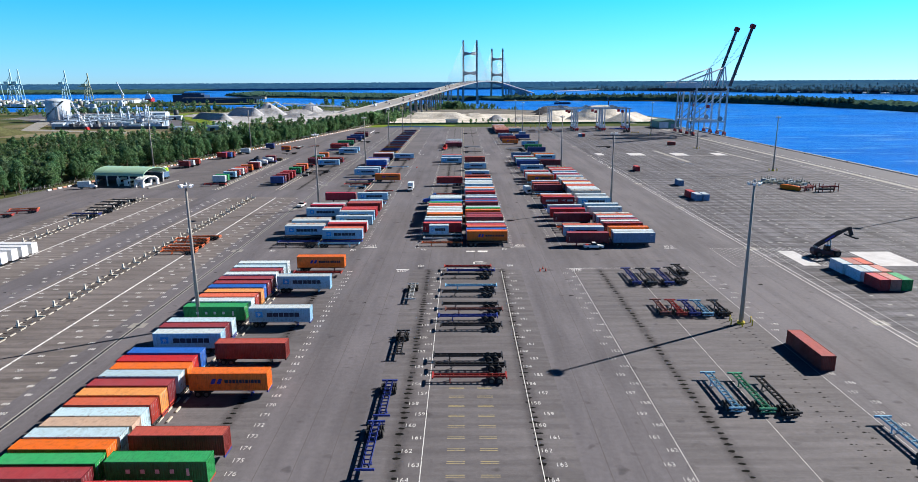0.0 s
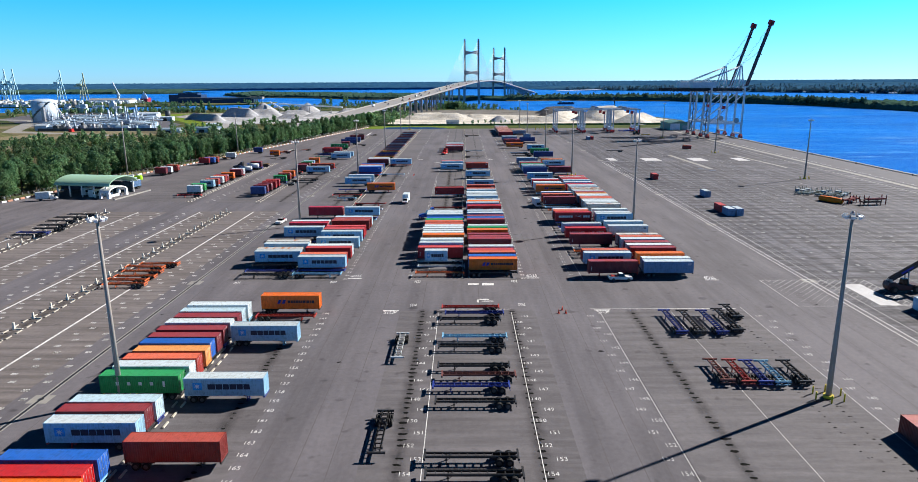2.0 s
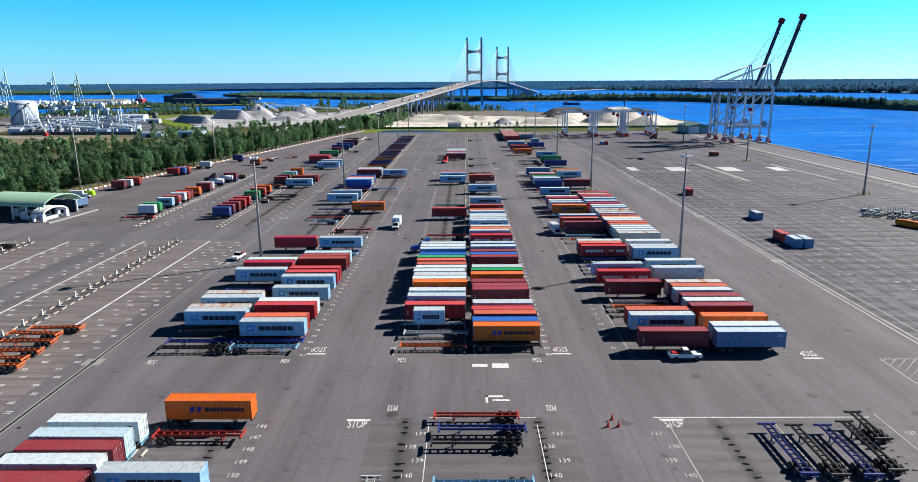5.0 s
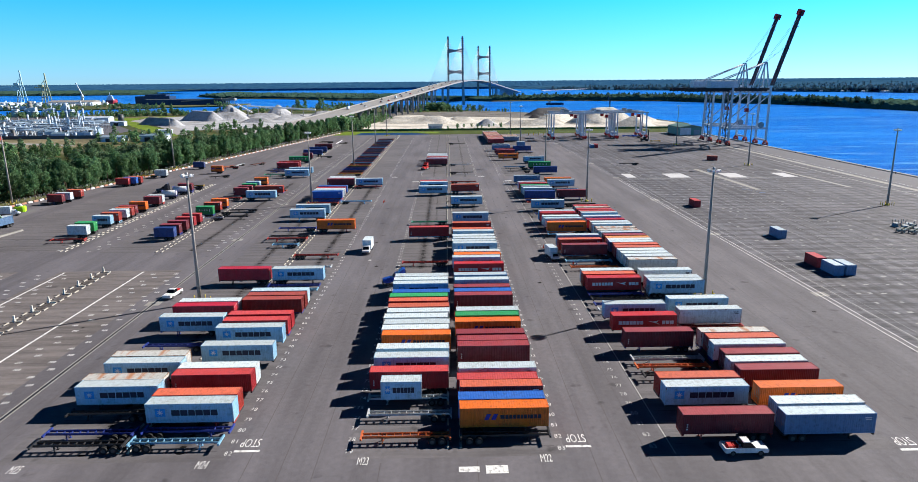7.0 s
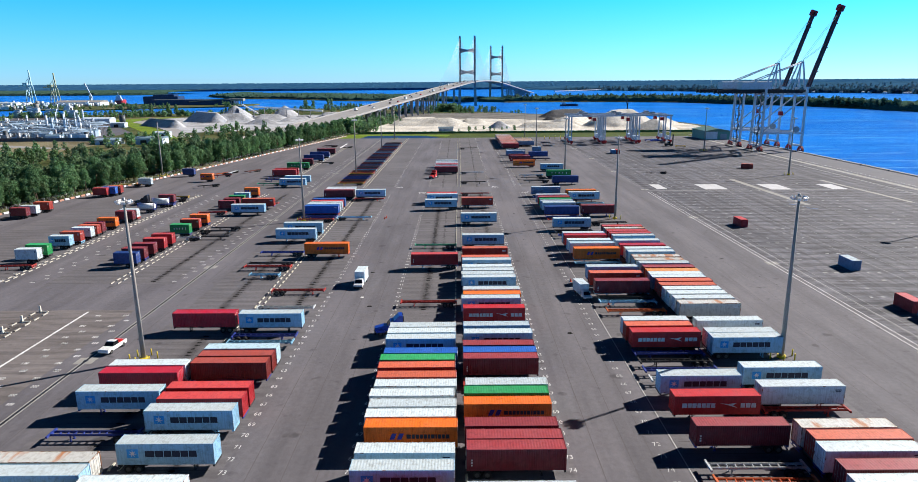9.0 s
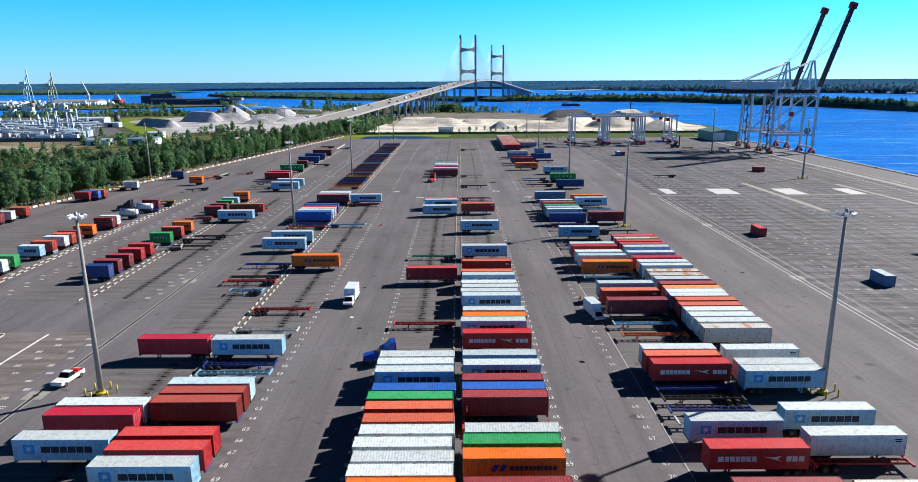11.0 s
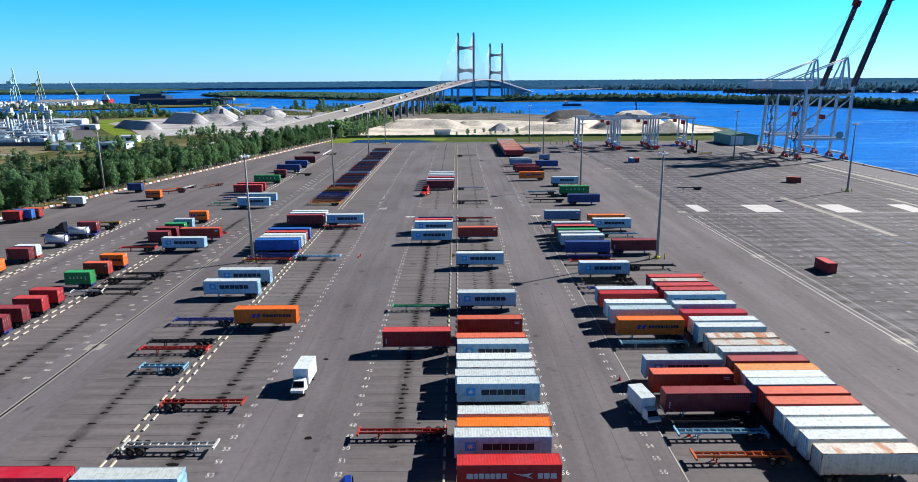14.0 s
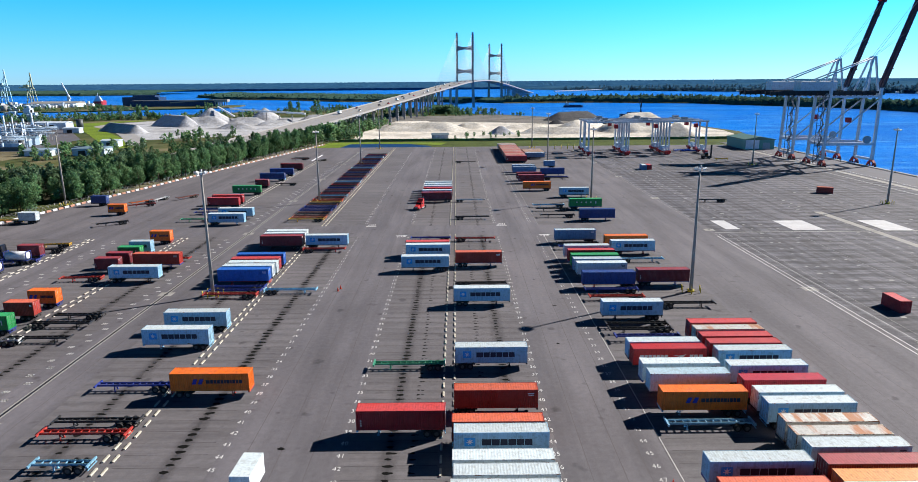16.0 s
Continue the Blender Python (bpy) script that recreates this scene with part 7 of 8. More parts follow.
def far_crane(x, y, h, mat, label):
    o = thing("far_quay_crane", pose(x, y, -1.0), label, "crane", "cranes across the canal")
    for sx in (-9, 9):
        for sy in (-8, 8):
            bm = bmesh.new()
            beam(bm, (sx, sy, 0), (sx * 0.62, sy * 0.7, h * 0.5), 1.6)
            part("leg", bm, mat, o)
    bm = bmesh.new()
    for z in (0.2, 0.5):
        f = 1 - 0.45 * z / 0.5
        for sy in (-8, 8):
            beam(bm, (-9 * f, sy * f, h * z), (9 * f, sy * f, h * z), 1.5)
    beam(bm, (-9, -8, h * 0.03), (6, -6, h * 0.46), 1.1)
    beam(bm, (9, -8, h * 0.03), (-6, -6, h * 0.46), 1.1)
    part("portal_beam", bm, mat, o)
    bm = bmesh.new()
    beam(bm, (-28, 0, h * 0.53), (8, 0, h * 0.53), 2.4, 2.8)
    quad_box(bm, -16, -5, -4, 4, h * 0.55, h * 0.62)
    part("girder", bm, mat, o)
    bm = bmesh.new()
    beam(bm, (6, 0, h * 0.52), (3, 0, h), 2.4, 3.0)
    beam(bm, (0, 0, h * 0.54), (0, 0, h * 0.76), 1.6)
    beam(bm, (0, 0, h * 0.76), (-14, 0, h * 0.56), 0.8)
    beam(bm, (0, 0, h * 0.76), (4, 0, h * 0.9), 0.6)
    part("boom", bm, mat, o)


BLUECRANE = "tall light blue quay crane across the canal"
for x, y, h, mat, label in ((-1342, 1965, 116, CRANE_BLUE, BLUECRANE), (-1304, 1965, 90, CRANE_BLUE, BLUECRANE), (-1280, 1965, 90, CRANE_BLUE, BLUECRANE), (-1152, 1975, 86, CRANE_BLUE, BLUECRANE),
                            (-1082, 1967, 78, CRANE_OLIVE, "olive green quay crane across the canal"), (-1420, 1970, 90, CRANE_BLUE, BLUECRANE), (-1480, 1970, 90, CRANE_BLUE, BLUECRANE)):
    far_crane(x, y, h, mat, label)
o = thing("mobile_harbour_crane", pose(-948, 1895, -1.0), "white mobile harbour crane with a leaning jib", "crane")
bm = bmesh.new()
quad_box(bm, -8, 8, -6, 6, 0, 5)
part("carriage", bm, TANKWHITE, o)
bm = bmesh.new()
beam(bm, (0, 0, 5), (0, 0, 22), 5)
part("tower", bm, TANKWHITE, o)
bm = bmesh.new()
beam(bm, (4, 0, 14), (-12, 0, 52), 2.4)
part("jib", bm, TANKWHITE, o)


def ship(x, y, length, beam_w, hull, label, house=True, z=-3.0, turn=0, levels=4, s=1.0):
    o = thing("ship", pose(x, y, z, 0, 0, turn) @ Matrix.Scale(s, 4), label, "ship", "ships")
    bm = bmesh.new()
    secs = []
    for f, w in ((-1, 0.75), (-0.85, 1), (0, 1), (0.7, 0.95), (0.9, 0.6), (1.0, 0.08)):
        s = length / 2 * f
        secs.append([(s, -beam_w / 2 * w, 9), (s, -beam_w / 2 * w * 0.9, 0), (s, beam_w / 2 * w * 0.9, 0), (s, beam_w / 2 * w, 9)])
    loft(bm, secs)
    part("hull", bm, hull, o)
    if house:
        bm = bmesh.new()
        for k in range(levels):
            quad_box(bm, -length * 0.42 + k * 0.5, -length * 0.22 - k * 0.5, -beam_w * (0.38 - 0.06 * k), beam_w * (0.38 - 0.06 * k), 9 + k * 3.4, 12.4 + k * 3.4)
        rod(bm, (-length * 0.36, 0, 22), (-length * 0.36, 0, 30), 0.8, 0.4, 8)
        part("deckhouse", bm, TANKWHITE, o)
    bm = bmesh.new()
    for k in range(4):
        quad_box(bm, -length * 0.2 + k * length * 0.16, -length * 0.2 + k * length * 0.16 + length * 0.13, -beam_w * 0.36, beam_w * 0.36, 9, 11)
    part("hatch_cover", bm, hull, o)


HULLRED = plain_mat("red_hull_paint", (0.45, 0.03, 0.03), 0.5)
HULLNAVY = plain_mat("navy_hull_paint", (0.015, 0.035, 0.10), 0.5)
ship(-882, 1915, 40, 22, HULLRED, "white ship with a red hull at a far berth", turn=100, levels=4)
ship(226, 1525, 88, 16, HULLNAVY, "small dark dredger boat on the river", s=0.42, levels=3)
ship(760, 2300, 26, 8, TANKWHITE, "small white boat near the far shore", False, s=0.5)
ship(222, 1072, 30, 10, HULLNAVY, "dark work barge at the sand wharf", False)
o = thing("wharf_crane", pose(229, 1060, -0.5), "small dark red crane at the sand wharf", "crane")
bm = bmesh.new()
beam(bm, (0, 0, 0), (0, 0, 9), 2.6)
beam(bm, (0, 0, 9), (1, 0, 24), 1.0)
part("tower", bm, CRANE_DARK, o)
bm = bmesh.new()
beam(bm, (1.5, 0, 8), (-4, -3, 28), 0.8)
part("jib", bm, HULLNAVY, o)

o = thing("crawler_crane", pose(-398, 712, -0.2), "white and red crawler crane with a long jib", "crane")
bm = bmesh.new()
quad_box(bm, -1.8, 1.8, -2.4, 2.4, 0, 1.0)
quad_box(bm, -1.4, 1.4, -2, 2, 1.0, 3.0)
part("carriage", bm, CRANE_RED, o)
bm = bmesh.new()
for dx in (-0.7, 0.7):
    beam(bm, (dx, 0, 3), (-15 + dx, 2, 29), 0.5)
for k in range(12):
    f = k / 12
    beam(bm, (-0.7 - 15 * f, 2 * f, 3 + 26 * f), (0.7 - 15 * (f + 0.08), 2 * f, 3 + 26 * (f + 0.08)), 0.25)
part("jib", bm, WHITE, o)

# houses and a water tower on the far shore
rng = random.Random(9)
for k in range(9):
    j, f = rng.randrange(1, 7), rng.random()
    (xa, ya), (xb, yb) = FAR_SHORE[j], FAR_SHORE[j + 1]
    x, y = xa + (xb - xa) * f, ya + (yb - ya) * f
    o = thing("far_house", pose(x - 14, y, -2.5), "tiny pale house on the far wooded shore", "house", "houses on the far shore")
    bm = bmesh.new()
    quad_box(bm, -5, 5, -4, 4, 0, 4)
    part("wall", bm, TANKWHITE, o)
    bm = bmesh.new()
    loft(bm, [[(xx, a, z) for a, z in ((-4.5, 4), (4.5, 4), (0, 6.5))] for xx in (-5.4, 5.4)])
    part("roof", bm, ROOFBLUE, o)
o = thing("water_tower", pose(1475, 4130, 30) @ Matrix.Scale(0.5, 4), "pale water tower above far woods", "water tower")
bm = bmesh.new()
rod(bm, (0, 0, -60), (0, 0, 22), 4, 4, 12)
rod(bm, (0, 0, 22), (0, 0, 27), 5, 13, 16)
rod(bm, (0, 0, 27), (0, 0, 33), 13, 9, 16)
part("bowl", bm, TANKWHITE, o)


# ------------------------------------------------------------------ gate canopy
CANOPY = plain_mat("pale_green_roof_sheet", (0.40, 0.64, 0.46), 0.45)
gate = thing("gate_canopy", pose(-161.7, 321.1, 0.004, 0, 0, -11), "gate canopy with a pale green barrel roof on white posts", "canopy")
bm = bmesh.new()
secs = []
for xx in (-13.2, 13.9):
    sec = [(xx, 9.0 * math.cos(a), 5.1 + 3.2 * math.sin(a) ** 1.15) for a in np.linspace(0, math.pi, 17)]
    sec += [(xx, 8.85 * math.cos(a), 4.9 + 3.1 * math.sin(a) ** 1.15) for a in np.linspace(math.pi, 0, 17)]
    secs.append(sec)
loft(bm, secs)
part("roof", bm, CANOPY, gate)
for xx in (-12.0, -6, 0, 6, 12.0):
    for yy in (-8.5, 8.5):
        bm = bmesh.new()
        quad_box(bm, xx - 0.2, xx + 0.2, yy - 0.2, yy + 0.2, 0, 5.5)
        part("post", bm, WHITE, gate)
# Back wall; the deep shade under the canopy is put into its navy.
bm = bmesh.new()
quad_box(bm, -25.6, 11.6, 8.15, 8.28, 0, 4.6)
for k in range(9):
    quad_box(bm, -13.4 + k * 3.0, -13.1 + k * 3.0, 8.0, 8.15, 0, 4.9)
part("back_wall", bm, concrete_mat("shade_dark_blue_sheet", (0.018, 0.045, 0.085), 0.5), gate, "blue sheet wall, darkened for the shade under the roof")
for xx, yy in ((-4.0, -1.0), (3.2, -5.2), (7.4, -3.0)):
    o = thing("gate_booth", gate.matrix_basis @ pose(xx, yy, 0), "white gate booth with dark windows under a canopy", "booth", "gate booths")
    bm = bmesh.new()
    quad_box(bm, -1.1, 1.1, -2.4, 2.4, 0, 1.1)
    quad_box(bm, -1.1, 1.1, -2.4, 2.4, 2.1, 2.9)
    for yy in (-2.3, 0, 2.3):
        quad_box(bm, -1.1, 1.1, yy - 0.1, yy + 0.1, 1.1, 2.1)
    part("wall", bm, WHITE, o)
    bm = bmesh.new()
    quad_box(bm, -1.05, 1.05, -2.35, 2.35, 1.1, 2.1)
    part("window", bm, GLASS_DARK, o)
o = thing("gate_arch", gate.matrix_basis @ pose(12.2, -4.6, 0, 0, 0, 90), "white rounded arch shelter beside the gate canopy", "shelter")
bm = bmesh.new()
secs = []
for yy in (-2.4, 2.4):
    sec = [(6.0 * math.cos(a), yy, 2.4 + 2.3 * math.sin(a)) for a in np.linspace(0, math.pi, 15)]
    sec += [(5.4 * math.cos(a), yy, 2.2 + 2.0 * math.sin(a)) for a in np.linspace(math.pi, 0, 15)]
    secs.append(sec)
loft(bm, secs)
part("vault", bm, WHITE, o)
for xx in (-5.4, 5.4):
    for yy in (-1.9, 1.9):
        bm = bmesh.new()
        quad_box(bm, xx - 0.7, xx + 0.7, yy - 0.5, yy + 0.5, 0, 2.5)
        part("pier", bm, WHITE, o)
bm = bmesh.new()
quad_box(bm, -4.2, 4.2, -0.4, 0.4, 0, 1.0)
part("counter_wall", bm, WHITE, o)
bm = bmesh.new()
beam(bm, (-145.7, 304.6, 0.25), (-142.2, 330.0, 0.25), 0.7, 0.5)
tagged(part("gate_kerb", bm, CONCRETE), "raised pale kerb island beside the gate", "kerb", "", "structure")

# shed by the quay
TEAL = plain_mat("teal_sheet_wall", (0.09, 0.28, 0.26), 0.55)
o = thing("quay_shed", pose(211, 703, 0.004), "teal metal shed with a white gable beside the quay", "shed")
bm = bmesh.new()
quad_box(bm, -10, 10, -16, 16, 0, 6.5)
part("wall", bm, TEAL, o)
bm = bmesh.new()
loft(bm, [[(a, yy, z) for a, z in ((-10.5, 6.5), (10.5, 6.5), (10.5, 7.0), (0, 8.8), (-10.5, 7.0))] for yy in (-16.5, 16.5)])
part("roof", bm, plain_mat("dark_green_sheet_roof", (0.10, 0.20, 0.15), 0.5), o)
bm = bmesh.new()
quad_box(bm, -9.8, -0.5, -16.08, -16.0, 0.3, 6.4)
part("gable", bm, TANKWHITE, o, "white sheet bay")
bm = bmesh.new()
quad_box(bm, 2, 7, -16.16, -16.08, 0, 4.6)
part("door", bm, ROOFBLUE, o)


# ------------------------------------------------------------------ vehicles
def wheel_mesh(r, w):
    key = ("carwheel", r, w)
    if key not in MESHES:
        bm = bmesh.new()
        rod(bm, (0, -w / 2, 0), (0, w / 2, 0), r, r, 18, 0)
        rod(bm, (0, -w / 2 - 0.01, 0), (0, w / 2 + 0.01, 0), r * 0.6, r * 0.6, 12, 1)
        MESHES[key] = to_mesh("wheel", bm, (RUBBER, DULL_RIM))
    return MESHES[key]


def side_loft(bm, outline, w0, w1=None, mi=0):
    """A shape with the side outline (x, z), w0 wide; the points above the middle may be narrower, w1."""
    w1 = w1 or w0
    mid = (min(z for _, z in outline) + max(z for _, z in outline)) / 2
    loft(bm, [[(x, s * (w0 if z <= mid else w1) / 2, z) for x, z in outline] for s in (-1, 1)], mi)


def box_truck(x, y, turn, label, s=1.0):
    """Cab at local +x."""
    top = thing("box_truck", pose(x, y, 0.004, 0, 0, turn) @ Matrix.Scale(s, 4), label, "truck", "box trucks")
    bm = bmesh.new()
    quad_box(bm, -4.0, 1.1, -1.2, 1.2, 1.0, 3.6)
    quad_box(bm, -4.03, 1.12, -1.23, -1.17, 0.95, 1.1)
    quad_box(bm, -4.03, 1.12, 1.17, 1.23, 0.95, 1.1)
    part("cargo_box", bm, PAINT["W"], top)
    bm = bmesh.new()
    side_loft(bm, ((1.2, 0.55), (3.75, 0.55), (3.8, 1.15), (3.0, 1.35), (2.45, 2.15), (1.2, 2.2)), 2.0, 1.7)
    part("cab", bm, WHITE, top)
    bm = bmesh.new()
    loft(bm, [[(3.02, -0.85, 1.38), (3.02, 0.85, 1.38), (2.5, 0.75, 2.1), (2.5, -0.75, 2.1)], [(3.06, -0.85, 1.38), (3.06, 0.85, 1.38), (2.54, 0.75, 2.1), (2.54, -0.75, 2.1)]])
    part("windscreen", bm, GLASS_DARK, top)
    bm = bmesh.new()
    quad_box(bm, 3.72, 3.92, -1.0, 1.0, 0.45, 0.75)
    part("bumper", bm, DARKSTEEL, top)
    bm = bmesh.new()
    quad_box(bm, -4.0, 2.0, -0.5, 0.5, 0.6, 1.0)
    part("chassis_rail", bm, DARKSTEEL, top)
    for xx, yy in ((2.9, -0.88), (2.9, 0.88), (-2.6, -0.9), (-2.6, 0.9)):
        part("wheel", wheel_mesh(0.42, 0.32), None, top, m=pose(xx, yy, 0.42))


def pickup(x, y, turn, label, mat=None):
    top = thing("pickup_truck", pose(x, y, 0.004, 0, 0, turn), label, "pickup truck", "pickup trucks")
    bm = bmesh.new()
    side_loft(bm, ((-2.8, 0.45), (2.75, 0.45), (2.85, 0.8), (2.7, 1.05), (1.15, 1.15), (-0.65, 1.15), (-0.65, 0.75), (-2.7, 0.75), (-2.85, 0.75)), 1.95)
    for s in (-1, 1):
        y0, y1 = sorted((s * 0.97, s * 0.87))
        quad_box(bm, -2.8, -0.65, y0, y1, 0.75, 1.15)
    quad_box(bm, -2.85, -2.75, -0.97, 0.97, 0.6, 1.15)
    part("body", bm, mat or WHITE, top)
    bm = bmesh.new()
    side_loft(bm, ((-0.62, 1.14), (1.15, 1.14), (0.5, 1.8), (-0.5, 1.8)), 1.8, 1.5)
    part("cab", bm, GLASS_DARK, top)
    bm = bmesh.new()
    side_loft(bm, ((-0.52, 1.79), (0.52, 1.79), (0.45, 1.86), (-0.45, 1.86)), 1.52, 1.4)
    part("roof", bm, mat or WHITE, top)
    bm = bmesh.new()
    quad_box(bm, -2.3, -1.7, -0.7, 0.5, 0.76, 1.3)
    quad_box(bm, -1.5, -0.9, -0.3, 0.7, 0.76, 1.2)
    part("tool_load", bm, CRANE_RED, top)
    for xx in (-1.8, 1.8):
        for yy in (-0.87, 0.87):
            part("wheel", wheel_mesh(0.38, 0.26), None, top, m=pose(xx, yy, 0.38))


def tractor(x, y, turn, mat, label):
    top = thing("road_tractor", pose(x, y, 0.004, 0, 0, turn), label, "truck", "road tractors")
    bm = bmesh.new()
    side_loft(bm, ((0.6, 0.9), (3.4, 0.9), (3.5, 1.55), (1.6, 1.95), (0.6, 1.95)), 1.6, 1.4)
    part("hood", bm, mat, top)
    bm = bmesh.new()
    side_loft(bm, ((-1.9, 0.8), (1.0, 0.8), (1.0, 1.95), (0.45, 2.75), (-0.2, 2.9), (-1.2, 3.85), (-1.9, 3.9)), 2.3, 2.1)
    part("cab", bm, mat, top)
    bm = bmesh.new()
    loft(bm, [[(1.03, -1.0, 1.98), (1.03, 1.0, 1.98), (0.52, 0.9, 2.68), (0.52, -0.9, 2.68)], [(1.07, -1.0, 1.98), (1.07, 1.0, 1.98), (0.56, 0.9, 2.68), (0.56, -0.9, 2.68)]])
    part("windscreen", bm, GLASS_DARK, top)
    for s in (-1, 1):
        bm = bmesh.new()
        loft(bm, [[(x, s * w, z) for x, z in ((-0.5, 2.0), (0.85, 2.0), (0.45, 2.6), (-0.45, 2.6))] for w in (1.13, 1.17)])
        part("side_window", bm, GLASS_DARK, top)
        bm = bmesh.new()
        loft(bm, [[(x, s * w, z) for x, z in ((1.5, 0.75), (3.3, 0.75), (3.1, 1.15), (2.4, 1.32), (1.7, 1.15))] for w in (0.72, 1.2)])
        part("fender", bm, mat, top)
        bm = bmesh.new()
        rod(bm, (-2.05, s * 0.95, 0.9), (-2.05, s * 0.95, 3.7), 0.09, 0.09, 8)
        part("exhaust_stack", bm, DARKSTEEL, top)
        bm = bmesh.new()
        rod(bm, (-1.6, s * 0.95, 0.62), (0.6, s * 0.95, 0.62), 0.32, 0.32, 12)
        part("fuel_tank", bm, RIM, top)
    bm = bmesh.new()
    quad_box(bm, 3.44, 3.53, -0.55, 0.55, 0.95, 1.5)
    part("grille", bm, RIM, top)
    bm = bmesh.new()
    quad_box(bm, -4.2, 3.3, -0.45, 0.45, 0.6, 0.9)
    quad_box(bm, 3.35, 3.6, -1.15, 1.15, 0.4, 0.85)
    part("chassis_rail", bm, DARKSTEEL, top)
    for xx, yy in ((2.4, -0.95), (2.4, 0.95), (-2.3, -0.9), (-2.3, 0.9), (-3.6, -0.9), (-3.6, 0.9)):
        part("wheel", wheel_mesh(0.5, 0.45), None, top, m=pose(xx, yy, 0.5))


TRUCK_BLUE = plain_mat("bright_blue_truck_paint", (0.015, 0.06, 0.42), 0.3)
TRUCK_NAVY = plain_mat("dark_navy_truck_paint", (0.012, 0.016, 0.03), 0.3)
pickup(38.2, 188.0, 0, "white pickup truck with a loaded open bed")
pickup(-63.2, 257.0, -97, "white pickup truck driving on the lane")
box_truck(28.4, 286.0, -80, "white box truck with a weathered roof parked on asphalt", 0.9)
box_truck(-23.2, 296.0, -92, "white box truck driving along the lane")
container("C", -151.6, 335.2, 1.2, 80, 6.06, 2.6, True, False)
chassis("k", -151.6, 335.2, 80, 6.06, True)
box_truck(-163.6, 356.5, 18, "pale box truck waiting behind the gate canopy")
o = thing("plastic_tank", pose(-164.2, 364.6, 0.004, 0, 0, 12), "bright lime-green plastic tank with a white cap", "tank")
bm = bmesh.new()
loft(bm, [[(sx * a, sy * a * 0.75, z) for sx, sy in ((-1, -0.7), (-0.7, -1), (0.7, -1), (1, -0.7), (1, 0.7), (0.7, 1), (-0.7, 1), (-1, 0.7))] for z, a in ((0, 1.75), (0.2, 1.9), (1.9, 1.9), (2.2, 1.6))])
part("shell", bm, plain_mat("lime_green_plastic", (0.42, 0.80, 0.02), 0.5), o)
bm = bmesh.new()
rod(bm, (0, 0, 2.2), (0, 0, 3.0), 0.95, 0.8, 16)
part("cap", bm, WHITE, o)
tractor(-12.4, 264.2, 190, TRUCK_BLUE, "bright blue road tractor beside parked containers")
tractor(-127.0, 408.0, 180, TRUCK_NAVY, "dark navy road tractor parked by tank trailers")
tractor(-186, 352, 120, WHITE, "white road tractor parked beside the fence")
box_truck(-174.0, 305.4, 16, "white box truck waiting beside the gate")
rng = random.Random(14)
for k in range(30):
    s = -640 + k * 28 + rng.uniform(-14, 14)
    c = along(s) + CROSS * rng.choice((-9, -5, 5, 9))
    o = box_truck(c.x, c.y, 78, "small white truck driving over the bridge") if k % 6 == 0 else pickup(c.x, c.y, 78, "small pickup driving over the bridge", (TRUCK_NAVY, WHITE, TRUCK_NAVY, DARKSTEEL, HULLRED)[k % 5])
for o in list(scene.objects):
    if o.parent is None and "over the bridge" in str(o.get("label", "")):
        sx = (Vector((o.location.x, o.location.y)) - AXIS0).dot(AX)
        o.location.z = deck_z(sx) + 0.03

# white van trailers parked nose out in the old lot
van_me = None
for k in range(4):
    x, y = -128.5 - 0.4 * k, 181.0 - 3.7 * k
    top = thing("van_trailer", pose(x, y, 0.004), "white box van trailer parked in a row", "trailer", "white van trailers")
    bm = bmesh.new()
    loft(bm, [[(a, yy, z) for yy, z in ((-1.28, 1.15), (1.28, 1.15), (1.28, 3.95), (1.2, 4.05), (-1.2, 4.05), (-1.28, 3.95))] for a in (-8, 8)])
    part("box", bm, WHITE, top)
    bm = bmesh.new()
    quad_box(bm, -7.8, 7.8, -0.5, 0.5, 0.85, 1.15)
    part("rail", bm, DARKSTEEL, top)
    for dx in (-6.6, -5.3):
        for yy in (-0.9, 0.9):
            part("wheel", wheel_mesh(0.52, 0.5), None, top, m=pose(dx, yy, 0.52))
    for yy in (-0.5, 0.5):
        bm = bmesh.new()
        quad_box(bm, 4.4, 4.56, yy - 0.08, yy + 0.08, 0, 0.9)
        part("landing_leg", bm, DARKSTEEL, top)

# tank containers on chassis
for x, y in ((-117.6, 390.6), (-117.2, 401.6)):
    chassis("k", x, y, 0, 6.06, True)
    top = thing("tank_container", pose(x, y, 1.204), "white cylindrical tank container on a chassis", "tank container", "tank containers")
    bm = bmesh.new()
    rod(bm, (-2.8, 0, 1.25), (2.8, 0, 1.25), 1.12, 1.12, 24)
    rod(bm, (2.8, 0, 1.25), (3.0, 0, 1.25), 1.12, 0.7, 24)
    rod(bm, (-3.0, 0, 1.25), (-2.8, 0, 1.25), 0.7, 1.12, 24)
    part("vessel", bm, WHITE, top)
    for sx in (-3.0, 3.0):
        bm = bmesh.new()
        for sy in (-1.15, 1.15):
            beam(bm, (sx, sy, 0), (sx, sy, 2.5), 0.14)
        for z in (0.07, 2.43):
            beam(bm, (sx, -1.15, z), (sx, 1.15, z), 0.14)
        part("end_frame", bm, FRAME["b"], top)
    bm = bmesh.new()
    for sy in (-1.15, 1.15):
        beam(bm, (-3, sy, 0.07), (3, sy, 0.07), 0.14)
    part("side_rail", bm, FRAME["b"], top)

